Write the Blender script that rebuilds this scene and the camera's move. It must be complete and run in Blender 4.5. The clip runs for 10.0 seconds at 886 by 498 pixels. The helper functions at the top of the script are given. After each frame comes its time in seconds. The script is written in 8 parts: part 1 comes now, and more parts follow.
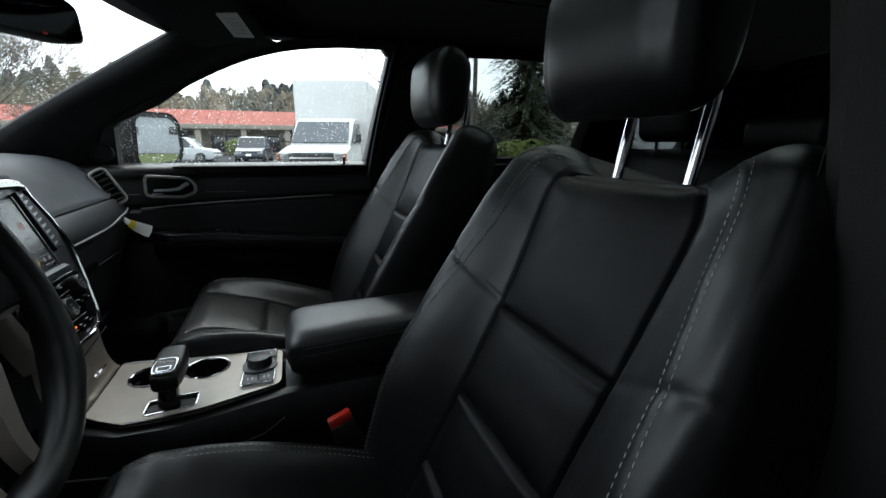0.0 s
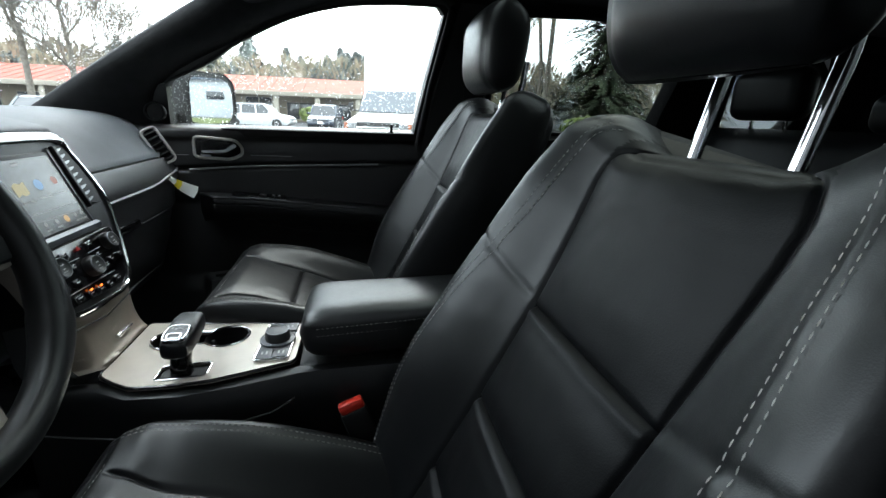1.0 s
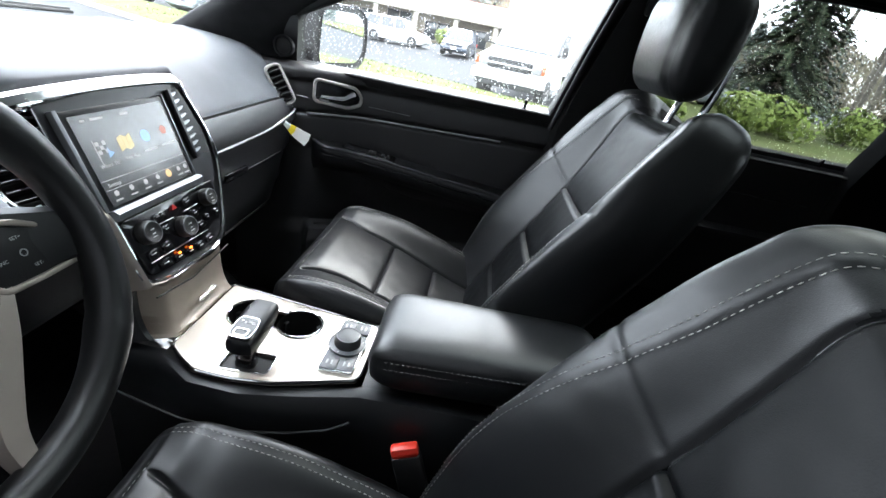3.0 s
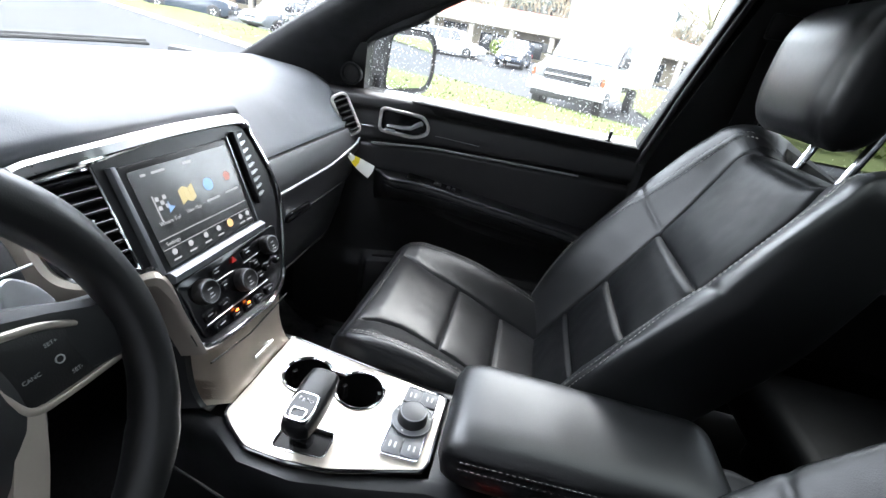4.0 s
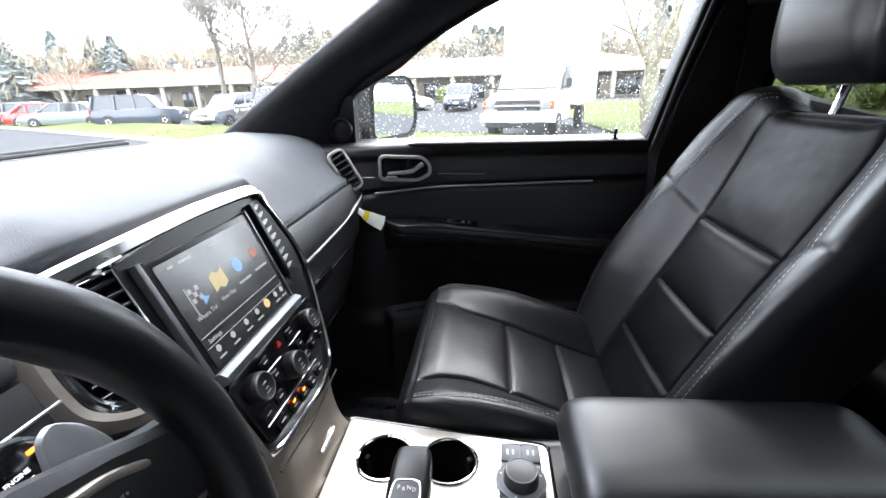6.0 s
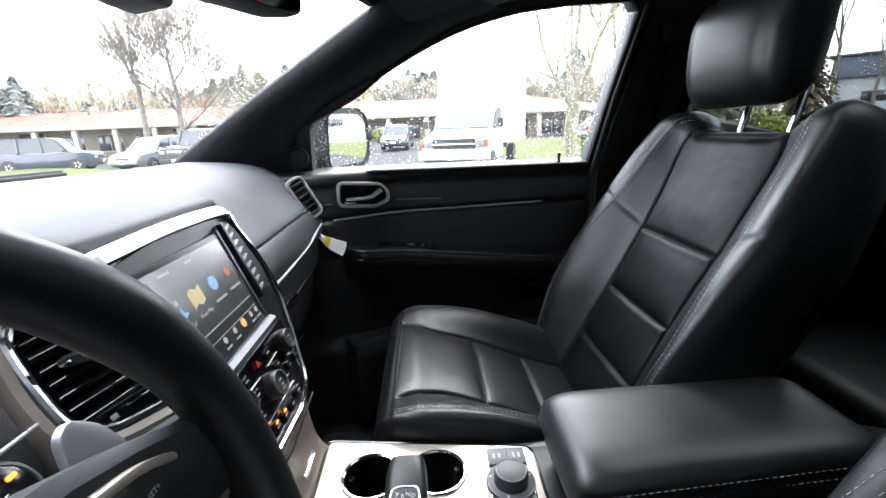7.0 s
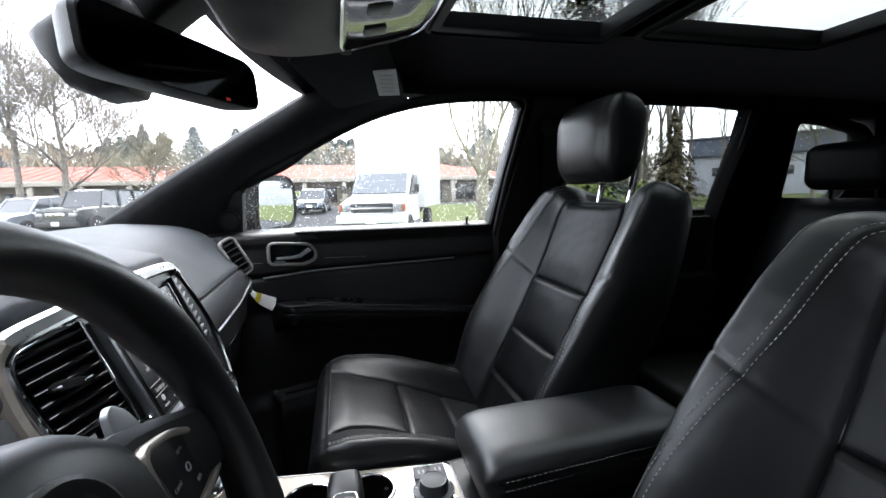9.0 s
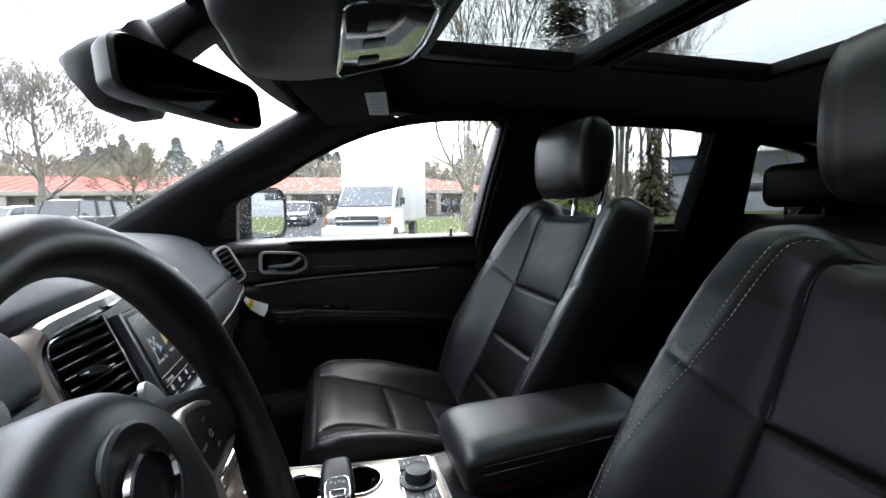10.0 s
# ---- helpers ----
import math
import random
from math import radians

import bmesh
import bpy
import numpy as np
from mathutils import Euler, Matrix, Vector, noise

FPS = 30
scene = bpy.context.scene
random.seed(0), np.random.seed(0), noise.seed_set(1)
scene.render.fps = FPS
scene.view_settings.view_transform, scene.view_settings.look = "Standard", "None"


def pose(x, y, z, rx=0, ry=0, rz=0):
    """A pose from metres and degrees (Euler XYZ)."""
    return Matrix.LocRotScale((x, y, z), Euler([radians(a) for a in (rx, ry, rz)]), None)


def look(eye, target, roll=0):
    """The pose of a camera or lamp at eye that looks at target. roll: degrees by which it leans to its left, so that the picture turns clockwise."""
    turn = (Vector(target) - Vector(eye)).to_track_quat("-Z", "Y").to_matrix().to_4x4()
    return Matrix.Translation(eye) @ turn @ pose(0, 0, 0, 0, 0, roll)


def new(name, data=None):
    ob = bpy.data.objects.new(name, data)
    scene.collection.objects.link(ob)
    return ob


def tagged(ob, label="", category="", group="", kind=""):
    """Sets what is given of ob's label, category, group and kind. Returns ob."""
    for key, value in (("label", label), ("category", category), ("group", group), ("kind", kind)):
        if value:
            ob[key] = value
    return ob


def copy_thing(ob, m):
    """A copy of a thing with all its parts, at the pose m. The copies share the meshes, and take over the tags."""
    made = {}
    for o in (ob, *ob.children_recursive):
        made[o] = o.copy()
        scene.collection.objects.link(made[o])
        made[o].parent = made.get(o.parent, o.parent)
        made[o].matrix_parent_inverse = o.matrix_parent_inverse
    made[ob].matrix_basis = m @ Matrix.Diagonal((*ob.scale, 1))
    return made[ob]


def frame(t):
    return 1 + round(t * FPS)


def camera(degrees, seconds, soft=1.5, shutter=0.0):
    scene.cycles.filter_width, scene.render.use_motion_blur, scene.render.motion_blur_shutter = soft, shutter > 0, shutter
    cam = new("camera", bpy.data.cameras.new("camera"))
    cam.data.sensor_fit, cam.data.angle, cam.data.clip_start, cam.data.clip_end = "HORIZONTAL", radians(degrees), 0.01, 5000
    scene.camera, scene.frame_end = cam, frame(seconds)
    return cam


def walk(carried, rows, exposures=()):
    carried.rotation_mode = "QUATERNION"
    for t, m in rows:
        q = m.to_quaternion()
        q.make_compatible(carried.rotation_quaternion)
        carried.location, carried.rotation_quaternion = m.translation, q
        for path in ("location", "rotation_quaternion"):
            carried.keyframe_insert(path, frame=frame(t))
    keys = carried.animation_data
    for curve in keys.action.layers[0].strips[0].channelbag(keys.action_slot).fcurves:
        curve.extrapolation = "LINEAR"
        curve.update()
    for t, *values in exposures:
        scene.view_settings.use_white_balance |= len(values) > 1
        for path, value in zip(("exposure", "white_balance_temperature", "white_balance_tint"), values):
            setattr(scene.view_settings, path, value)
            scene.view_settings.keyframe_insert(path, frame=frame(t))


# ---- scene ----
cam = camera(91.9, 10.0)
PATH = [
    (0, (-0.1487, -0.8983, 1.2719), (0.5130, 0.9310, 0.8062), 0.17),
    (0.5, (-0.1047, -0.8568, 1.2642), (0.4136, 1.0031, 0.7421), 0.91),
    (1, (-0.0707, -0.8206, 1.2611), (0.3182, 1.0521, 0.6786), 2.13),
    (1.5, (-0.0507, -0.7746, 1.2639), (0.1525, 1.0961, 0.5863), 3.26),
    (2, (-0.0435, -0.7334, 1.2944), (0.0434, 1.1238, 0.5587), 5.78),
    (2.2, (-0.0474, -0.7172, 1.3074), (-0.0048, 1.1230, 0.5249), 6.37),
    (3.3, (-0.1148, -0.5830, 1.3751), (-0.1672, 1.1969, 0.4644), 13.36),
    (3.5, (-0.1357, -0.5554, 1.3821), (-0.2423, 1.2118, 0.4519), 13.49),
    (4, (-0.1667, -0.5053, 1.3833), (-0.4030, 1.2733, 0.4988), 10.68),
    (4.5, (-0.1897, -0.4717, 1.3745), (-0.5038, 1.3065, 0.5136), 6.65),
    (5, (-0.2148, -0.4612, 1.3673), (-0.5735, 1.3327, 0.5598), 2.23),
    (6.5, (-0.3072, -0.4708, 1.3123), (-0.3945, 1.4304, 0.6978), -3.15),
    (7, (-0.3282, -0.4993, 1.3027), (-0.2549, 1.4276, 0.7738), -2.26),
    (7.5, (-0.3412, -0.5386, 1.3084), (-0.1193, 1.4011, 0.8764), -1.13),
    (8, (-0.3453, -0.5756, 1.3081), (-0.0129, 1.3605, 0.9323), -1.01),
    (8.5, (-0.3483, -0.6055, 1.3043), (0.0505, 1.3290, 0.9891), -1.12),
    (9, (-0.3533, -0.6459, 1.3098), (0.1069, 1.2829, 1.0539), -1.42),
    (9.5, (-0.3663, -0.6869, 1.3084), (0.1251, 1.2390, 1.0841), -0.86),
    (10, (-0.3703, -0.7159, 1.3077), (0.1603, 1.2031, 1.1128), -0.83),
]
walk(cam, [(t, look(eye, target, roll)) for t, eye, target, roll in PATH], exposures=[(0, 1.65, 6450, 4), (0.5, 2.3, 6450, 2), (1, 2.8, 6450, 2), (2, 3.5, 6450, 5), (3.5, 4.0, 6500, 10), (5, 3.75, 6500, 11), (6.5, 3.55, 6550, 12), (8, 3.2, 6550, 12), (9, 2.9, 6550, 12), (10, 2.65, 6550, 12)])

# ---- world, sun, exposure ----
world = bpy.data.worlds.new("sky")
scene.world = world
world.use_nodes = True
wn = world.node_tree.nodes
wl = world.node_tree.links
sky = wn.new("ShaderNodeTexSky")
sky.sky_type, sky.sun_disc = "NISHITA", False
sky.sun_elevation, sky.sun_rotation = radians(52), radians(15)
sky.air_density, sky.dust_density, sky.ozone_density = 1.0, 1.2, 1.0
# a thick overcast: the clear sky mixed far towards an even, slightly cool cloud white
cloud = wn.new("ShaderNodeMix")
cloud.data_type = "RGBA"
cloud.inputs["Factor"].default_value = 0.70
cloud.inputs["B"].default_value = (9.15, 9.6, 10.35, 1)
wl.new(sky.outputs["Color"], cloud.inputs["A"])
wl.new(cloud.outputs["Result"], wn["Background"].inputs["Color"])
wn["Background"].inputs["Strength"].default_value = 0.15
sun = new("sun", bpy.data.lights.new("sun", "SUN"))
sun.data.energy, sun.data.angle, sun.data.color = 0.6, radians(45), (1.0, 0.99, 0.98)
sun.matrix_world = look((0, 0, 30), (-2.6, -9.66, 17.2))


# ---- materials ----
def nodes_of(name):
    m = bpy.data.materials.new(name)
    m.use_nodes = True
    return m, m.node_tree.nodes, m.node_tree.links, m.node_tree.nodes["Principled BSDF"]


def surface(name, base, rough, metal=0.0, vary=0.12, scale=14.0, grain=0.0, grain_scale=900.0, wear=0.08, coat=0.0, spec=0.5, tint=None, soft_relief=1.2, coat_rough=0.08):
    """A painted, moulded or covered surface: base colour with patches, gloss that varies, fine relief."""
    m, n, l, b = nodes_of(name)
    co = n.new("ShaderNodeTexCoord")
    big = n.new("ShaderNodeTexNoise")
    big.inputs["Scale"].default_value, big.inputs["Detail"].default_value = scale, 5
    fine = n.new("ShaderNodeTexNoise")
    fine.inputs["Scale"].default_value, fine.inputs["Detail"].default_value = scale * 14, 3
    l.new(co.outputs["Object"], big.inputs["Vector"])
    l.new(co.outputs["Object"], fine.inputs["Vector"])
    ramp = n.new("ShaderNodeValToRGB")
    lo = [max(0.0, c * (1 - vary)) for c in base]
    hi = [min(1.0, c * (1 + vary)) for c in (tint or base)]
    ramp.color_ramp.elements[0].color, ramp.color_ramp.elements[1].color = (*lo, 1), (*hi, 1)
    ramp.color_ramp.elements[0].position, ramp.color_ramp.elements[1].position = 0.3, 0.7
    l.new(big.outputs["Fac"], ramp.inputs["Fac"])
    l.new(ramp.outputs["Color"], b.inputs["Base Color"])
    rm = n.new("ShaderNodeMapRange")
    rm.inputs["To Min"].default_value, rm.inputs["To Max"].default_value = max(0.02, rough - wear), min(1.0, rough + wear)
    l.new(fine.outputs["Fac"], rm.inputs["Value"])
    l.new(rm.outputs["Result"], b.inputs["Roughness"])
    b.inputs["Metallic"].default_value = metal
    b.inputs["Specular IOR Level"].default_value = spec
    b.inputs["Coat Weight"].default_value = coat
    b.inputs["Coat Roughness"].default_value = coat_rough
    if grain:
        v = n.new("ShaderNodeTexVoronoi")
        v.inputs["Scale"].default_value = grain_scale
        l.new(co.outputs["Object"], v.inputs["Vector"])
        soft = n.new("ShaderNodeTexNoise")
        soft.inputs["Scale"].default_value, soft.inputs["Detail"].default_value = 30, 4
        l.new(co.outputs["Object"], soft.inputs["Vector"])
        mixh = n.new("ShaderNodeMath")
        mixh.operation = "MULTIPLY_ADD"
        mixh.inputs[1].default_value = soft_relief
        l.new(soft.outputs["Fac"], mixh.inputs[0])
        l.new(v.outputs["Distance"], mixh.inputs[2])
        bump = n.new("ShaderNodeBump")
        bump.inputs["Strength"].default_value, bump.inputs["Distance"].default_value = grain, 0.0008
        l.new(mixh.outputs["Value"], bump.inputs["Height"])
        l.new(bump.outputs["Normal"], b.inputs["Normal"])
    return m


def glow(name, color, strength, base=(0.02, 0.02, 0.02)):
    m, n, l, b = nodes_of(name)
    b.inputs["Base Color"].default_value = (*base, 1)
    b.inputs["Emission Color"].default_value = (*color, 1)
    b.inputs["Emission Strength"].default_value = strength
    b.inputs["Roughness"].default_value = 0.3
    return m


def pane_glass(name, tint=(1, 1, 1), gloss=1.0, film=0.0):
    """Thin window glass: clear, with the mirror sheen of its surface and a scattering film of rain water."""
    m, n, l, b = nodes_of(name)
    n.remove(b)
    clear = n.new("ShaderNodeBsdfTransparent")
    clear.inputs["Color"].default_value = (*tint, 1)
    shine = n.new("ShaderNodeBsdfGlossy")
    shine.inputs["Roughness"].default_value = 0.01
    facing = n.new("ShaderNodeLayerWeight")
    facing.inputs["Blend"].default_value = 0.5
    power = n.new("ShaderNodeMath")
    power.operation, power.inputs[1].default_value = "POWER", 4.0
    scale = n.new("ShaderNodeMath")
    scale.operation = "MULTIPLY_ADD"
    scale.inputs[1].default_value, scale.inputs[2].default_value = 0.45 * gloss, 0.015 * gloss
    mix = n.new("ShaderNodeMixShader")
    l.new(facing.outputs["Facing"], power.inputs[0])
    l.new(power.outputs["Value"], scale.inputs[0])
    l.new(scale.outputs["Value"], mix.inputs["Fac"])
    wet = n.new("ShaderNodeBsdfTranslucent")
    veil = n.new("ShaderNodeMixShader")
    veil.inputs["Fac"].default_value = film
    l.new(clear.outputs["BSDF"], veil.inputs[1])
    l.new(wet.outputs["BSDF"], veil.inputs[2])
    l.new((veil if film else clear).outputs[0], mix.inputs[1])
    l.new(shine.outputs["BSDF"], mix.inputs[2])
    l.new(mix.outputs["Shader"], n["Material Output"].inputs["Surface"])
    return m


def solid_glass(name, ior, rough=0.0, tint=(1, 1, 1)):
    m, n, l, b = nodes_of(name)
    b.inputs["Base Color"].default_value = (*tint, 1)
    b.inputs["Transmission Weight"].default_value = 1.0
    b.inputs["IOR"].default_value = ior
    b.inputs["Roughness"].default_value = rough
    return m


def ground_mat(name, a, c, scale, bump_h, rough, wet=0.0, spec=0.5):
    """Ground of two colours in patches with grain; wet gives the puddled gloss of rain."""
    m, n, l, b = nodes_of(name)
    co = n.new("ShaderNodeTexCoord")
    big = n.new("ShaderNodeTexNoise")
    big.inputs["Scale"].default_value, big.inputs["Detail"].default_value = scale, 8
    fine = n.new("ShaderNodeTexNoise")
    fine.inputs["Scale"].default_value, fine.inputs["Detail"].default_value = scale * 40, 4
    for t in (big, fine):
        l.new(co.outputs["Object"], t.inputs["Vector"])
    add = n.new("ShaderNodeMath")
    add.operation = "MULTIPLY_ADD"
    add.inputs[1].default_value = 0.5
    l.new(fine.outputs["Fac"], add.inputs[0])
    l.new(big.outputs["Fac"], add.inputs[2])
    ramp = n.new("ShaderNodeValToRGB")
    ramp.color_ramp.elements[0].position, ramp.color_ramp.elements[1].position = 0.5, 1.0
    ramp.color_ramp.elements[0].color, ramp.color_ramp.elements[1].color = (*a, 1), (*c, 1)
    l.new(add.outputs["Value"], ramp.inputs["Fac"])
    l.new(ramp.outputs["Color"], b.inputs["Base Color"])
    rr = n.new("ShaderNodeMapRange")
    rr.inputs["From Min"].default_value, rr.inputs["From Max"].default_value = 0.35, 0.65
    rr.inputs["To Min"].default_value, rr.inputs["To Max"].default_value = max(0.05, rough - wet), rough
    l.new(big.outputs["Fac"], rr.inputs["Value"])
    l.new(rr.outputs["Result"], b.inputs["Roughness"])
    b.inputs["Specular IOR Level"].default_value = spec
    bump = n.new("ShaderNodeBump")
    bump.inputs["Strength"].default_value, bump.inputs["Distance"].default_value = 0.6, bump_h
    l.new(fine.outputs["Fac"], bump.inputs["Height"])
    l.new(bump.outputs["Normal"], b.inputs["Normal"])
    return m


LEATHER = surface("black_leather", (0.0032, 0.0036, 0.0043), 0.39, vary=0.25, scale=9, grain=0.11, grain_scale=800, wear=0.07, spec=0.40, soft_relief=1.2)
ARM_LEATHER = surface("armrest_leather", (0.0040, 0.0044, 0.0052), 0.42, vary=0.25, scale=9, grain=0.10, grain_scale=800, wear=0.07, spec=0.75, soft_relief=1.2)
WHEEL_LEATHER = surface("wheel_leather", (0.0055, 0.0056, 0.006), 0.40, vary=0.2, scale=9, grain=0.07, grain_scale=900, wear=0.06, spec=0.55, soft_relief=0.2)
AIRBAG = surface("airbag_vinyl", (0.0065, 0.0070, 0.0080), 0.42, vary=0.1, scale=9, grain=0.06, grain_scale=900, wear=0.05, spec=0.65, soft_relief=0.2)
# front seat inserts; on the rear bench it stands in for shade
LEATHER_DULL = surface("dull_black_leather", (0.0023, 0.0026, 0.0031), 0.45, vary=0.25, scale=9, grain=0.14, grain_scale=600, wear=0.06, spec=0.14, soft_relief=1.6)
# black pad vinyl far lightened: the windscreen's glare sits in its base colour
DASH_GLARE = surface("dash_pad_vinyl_glare", (0.155, 0.163, 0.174), 0.55, vary=0.10, scale=8, grain=0.22, grain_scale=640, wear=0.06, spec=0.35, soft_relief=0.6)
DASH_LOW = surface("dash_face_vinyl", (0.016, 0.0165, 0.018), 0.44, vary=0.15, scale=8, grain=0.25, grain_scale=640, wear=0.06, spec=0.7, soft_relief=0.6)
DOOR_VINYL = surface("door_vinyl", (0.010, 0.010, 0.011), 0.44, vary=0.2, scale=10, grain=0.22, grain_scale=520, spec=0.8)
PLASTIC = surface("black_plastic", (0.0055, 0.0055, 0.0058), 0.46, vary=0.2, scale=20, grain=0.25, grain_scale=800)
STACK_BLACK = surface("satin_black_panel", (0.007, 0.007, 0.008), 0.32, vary=0.1, scale=20, grain=0.1, grain_scale=900, wear=0.05, spec=0.4)
MATTE = surface("matte_black_trim", (0.0045, 0.0045, 0.0048), 0.75, vary=0.2, scale=20, grain=0.3, grain_scale=900, spec=0.10)
GLOSS_BLACK = surface("gloss_black", (0.006, 0.006, 0.007), 0.12, vary=0.1, scale=20, wear=0.05, coat=0.4)
PILLAR = surface("pillar_cloth", (0.013, 0.013, 0.014), 0.8, vary=0.2, scale=40, grain=0.5, grain_scale=1400, spec=0.25)
HEADLINER = surface("headliner_cloth", (0.013, 0.013, 0.014), 0.9, vary=0.2, scale=60, grain=0.5, grain_scale=1600, spec=0.2)
CARPET = surface("carpet", (0.006, 0.006, 0.007), 0.95, vary=0.4, scale=120, grain=0.9, grain_scale=700, spec=0.1)
CHROME = surface("chrome", (0.82, 0.83, 0.85), 0.10, metal=1.0, vary=0.04, wear=0.05)
SATIN = surface("satin_silver", (0.60, 0.60, 0.60), 0.30, metal=1.0, vary=0.06, wear=0.08)
BEIGE = surface("beige_metallic_trim", (0.44, 0.378, 0.315), 0.36, metal=0.25, vary=0.07, scale=30, wear=0.06)
BEZEL = surface("taupe_bezel", (0.42, 0.37, 0.32), 0.36, metal=0.55, vary=0.06, wear=0.06)
DOOR_BEZEL = surface("pale_satin_bezel", (0.66, 0.64, 0.60), 0.32, metal=0.5, vary=0.06, wear=0.06)
STRIP = surface("bright_silver_strip", (0.72, 0.73, 0.74), 0.24, metal=0.55, vary=0.04, wear=0.05)
PLATE = surface("console_plate_metallic", (0.40, 0.362, 0.312), 0.36, metal=0.40, vary=0.05, scale=24, wear=0.05)
GRAPHITE = surface("graphite_paint", (0.13, 0.135, 0.14), 0.38, metal=0.5, vary=0.08)
KNOB = surface("dark_knob", (0.028, 0.029, 0.031), 0.4, vary=0.08)
BUTTON = surface("grey_button", (0.075, 0.078, 0.084), 0.42, vary=0.08)
RUBBER = surface("black_rubber", (0.012, 0.012, 0.012), 0.75, vary=0.2)
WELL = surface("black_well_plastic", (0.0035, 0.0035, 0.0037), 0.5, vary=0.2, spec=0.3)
CONSOLE_GREY = surface("overhead_grey_plastic", (0.030, 0.030, 0.031), 0.5, vary=0.1, scale=20, grain=0.25, grain_scale=800)
PADDLE = surface("paddle_grey", (0.30, 0.31, 0.32), 0.34, metal=0.4, vary=0.06)
LEDGE = surface("ledge_silver", (0.15, 0.16, 0.175), 0.50, metal=0.4, vary=0.05)
THREAD = surface("grey_thread", (0.46, 0.44, 0.41), 0.8, vary=0.12, scale=200)
RED = surface("red_plastic", (0.62, 0.035, 0.02), 0.35, vary=0.06)
BELT = surface("seat_belt_webbing", (0.012, 0.012, 0.013), 0.85, vary=0.2, scale=80, grain=0.6, grain_scale=900, spec=0.2)
PAPER_W = surface("white_card", (0.80, 0.80, 0.78), 0.7, vary=0.04)
PAPER_Y = surface("yellow_card", (0.82, 0.68, 0.04), 0.6, vary=0.05)
LABEL_W = surface("label_film", (0.62, 0.62, 0.58), 0.5, vary=0.06, scale=60)
MARK = surface("light_grey_print", (0.40, 0.40, 0.40), 0.6, vary=0.05)
FILM = surface("clear_film_on_mat", (0.045, 0.045, 0.048), 0.12, vary=0.4, scale=30, grain=0.9, grain_scale=60, coat=0.6)
SCREEN = surface("dark_screen_glass", (0.030, 0.031, 0.031), 0.24, vary=0.05, wear=0.03, coat=0.3, spec=1.0)
LENS = surface("smoked_lens", (0.035, 0.035, 0.033), 0.07, vary=0.2, scale=30, coat=0.5)
MIRROR = surface("mirror_silver", (0.86, 0.88, 0.88), 0.015, metal=1.0, vary=0.01, wear=0.01)
MIRROR_DIM = surface("dimmed_mirror", (0.014, 0.014, 0.015), 0.06, metal=1.0, vary=0.02, wear=0.02)
BODY_PAINT = surface("dark_grey_car_paint", (0.05, 0.052, 0.058), 0.25, metal=0.4, vary=0.05, coat=0.8)
GLASS = pane_glass("window_glass", (0.97, 0.985, 0.975), 0.8, 0.006)
GLASS_PRIV = pane_glass("privacy_glass", (0.50, 0.515, 0.51), 0.9)
GLASS_ROOF = pane_glass("roof_glass", (0.40, 0.415, 0.40), 0.8)
DROPS = solid_glass("rain_water", 1.33, 0.35)
ORANGE = glow("amber_lamp", (1.0, 0.16, 0.015), 0.55)
HAZARD = glow("hazard_red", (0.9, 0.03, 0.02), 0.025)
RED_LAMP = glow("red_lamp", (1.0, 0.03, 0.015), 0.018)
ICON_W = glow("screen_white", (0.8, 0.82, 0.85), 0.052)
ICON_Y = glow("screen_yellow", (0.80, 0.68, 0.34), 0.070)
ICON_B = glow("screen_blue", (0.22, 0.42, 0.75), 0.10)
ICON_R = glow("screen_red", (0.75, 0.24, 0.16), 0.055)
ICON_O = glow("screen_orange", (0.90, 0.56, 0.24), 0.10)
CLUSTER_W = glow("cluster_white", (0.75, 0.80, 0.9), 0.25)
ASPHALT = ground_mat("wet_asphalt", (0.022, 0.023, 0.025), (0.036, 0.037, 0.039), 0.5, 0.004, 0.95, 0.12, 0.06)
GRASS = ground_mat("spring_grass", (0.052, 0.066, 0.023), (0.080, 0.087, 0.038), 0.9, 0.03, 0.95, spec=0.03)
CONCRETE = surface("kerb_concrete", (0.20, 0.185, 0.165), 0.85, vary=0.25, scale=3, grain=0.5, grain_scale=60)
BARK = surface("bark", (0.13, 0.115, 0.095), 0.9, vary=0.35, scale=6, grain=0.9, grain_scale=40)
MOSS_BARK = surface("mossy_bark", (0.14, 0.13, 0.085), 0.9, vary=0.4, scale=5, grain=0.9, grain_scale=40)
NEEDLES = surface("conifer_needles", (0.032, 0.042, 0.022), 0.8, vary=0.5, scale=0.8, spec=0.2)
NEEDLES_BROWN = surface("brownish_conifer_needles", (0.085, 0.074, 0.040), 0.8, vary=0.5, scale=0.8, spec=0.2)
# much paler than NEEDLES: distance haze is mixed into this base colour
NEEDLES_HAZED = surface("hazed_far_conifers", (0.15, 0.17, 0.16), 0.85, vary=0.4, scale=0.3, spec=0.2)
SHRUB = surface("shrub_leaves", (0.10, 0.13, 0.03), 0.8, vary=0.5, scale=1.2, spec=0.2)
SHRUB_Y = surface("yellow_shrub_leaves", (0.30, 0.28, 0.03), 0.8, vary=0.4, scale=1.2, spec=0.2)
ROOF_RED = surface("red_roof_metal", (0.22, 0.066, 0.050), 0.8, vary=0.15, scale=0.6, spec=0.1)
WALL_TAN = surface("tan_stucco", (0.15, 0.128, 0.09), 0.85, vary=0.15, scale=0.7)
FASCIA = surface("beige_fascia", (0.20, 0.18, 0.145), 0.7, vary=0.1, scale=0.7)
DARK_GLASS = surface("dark_building_glass", (0.022, 0.024, 0.027), 0.12, vary=0.2, scale=0.7)
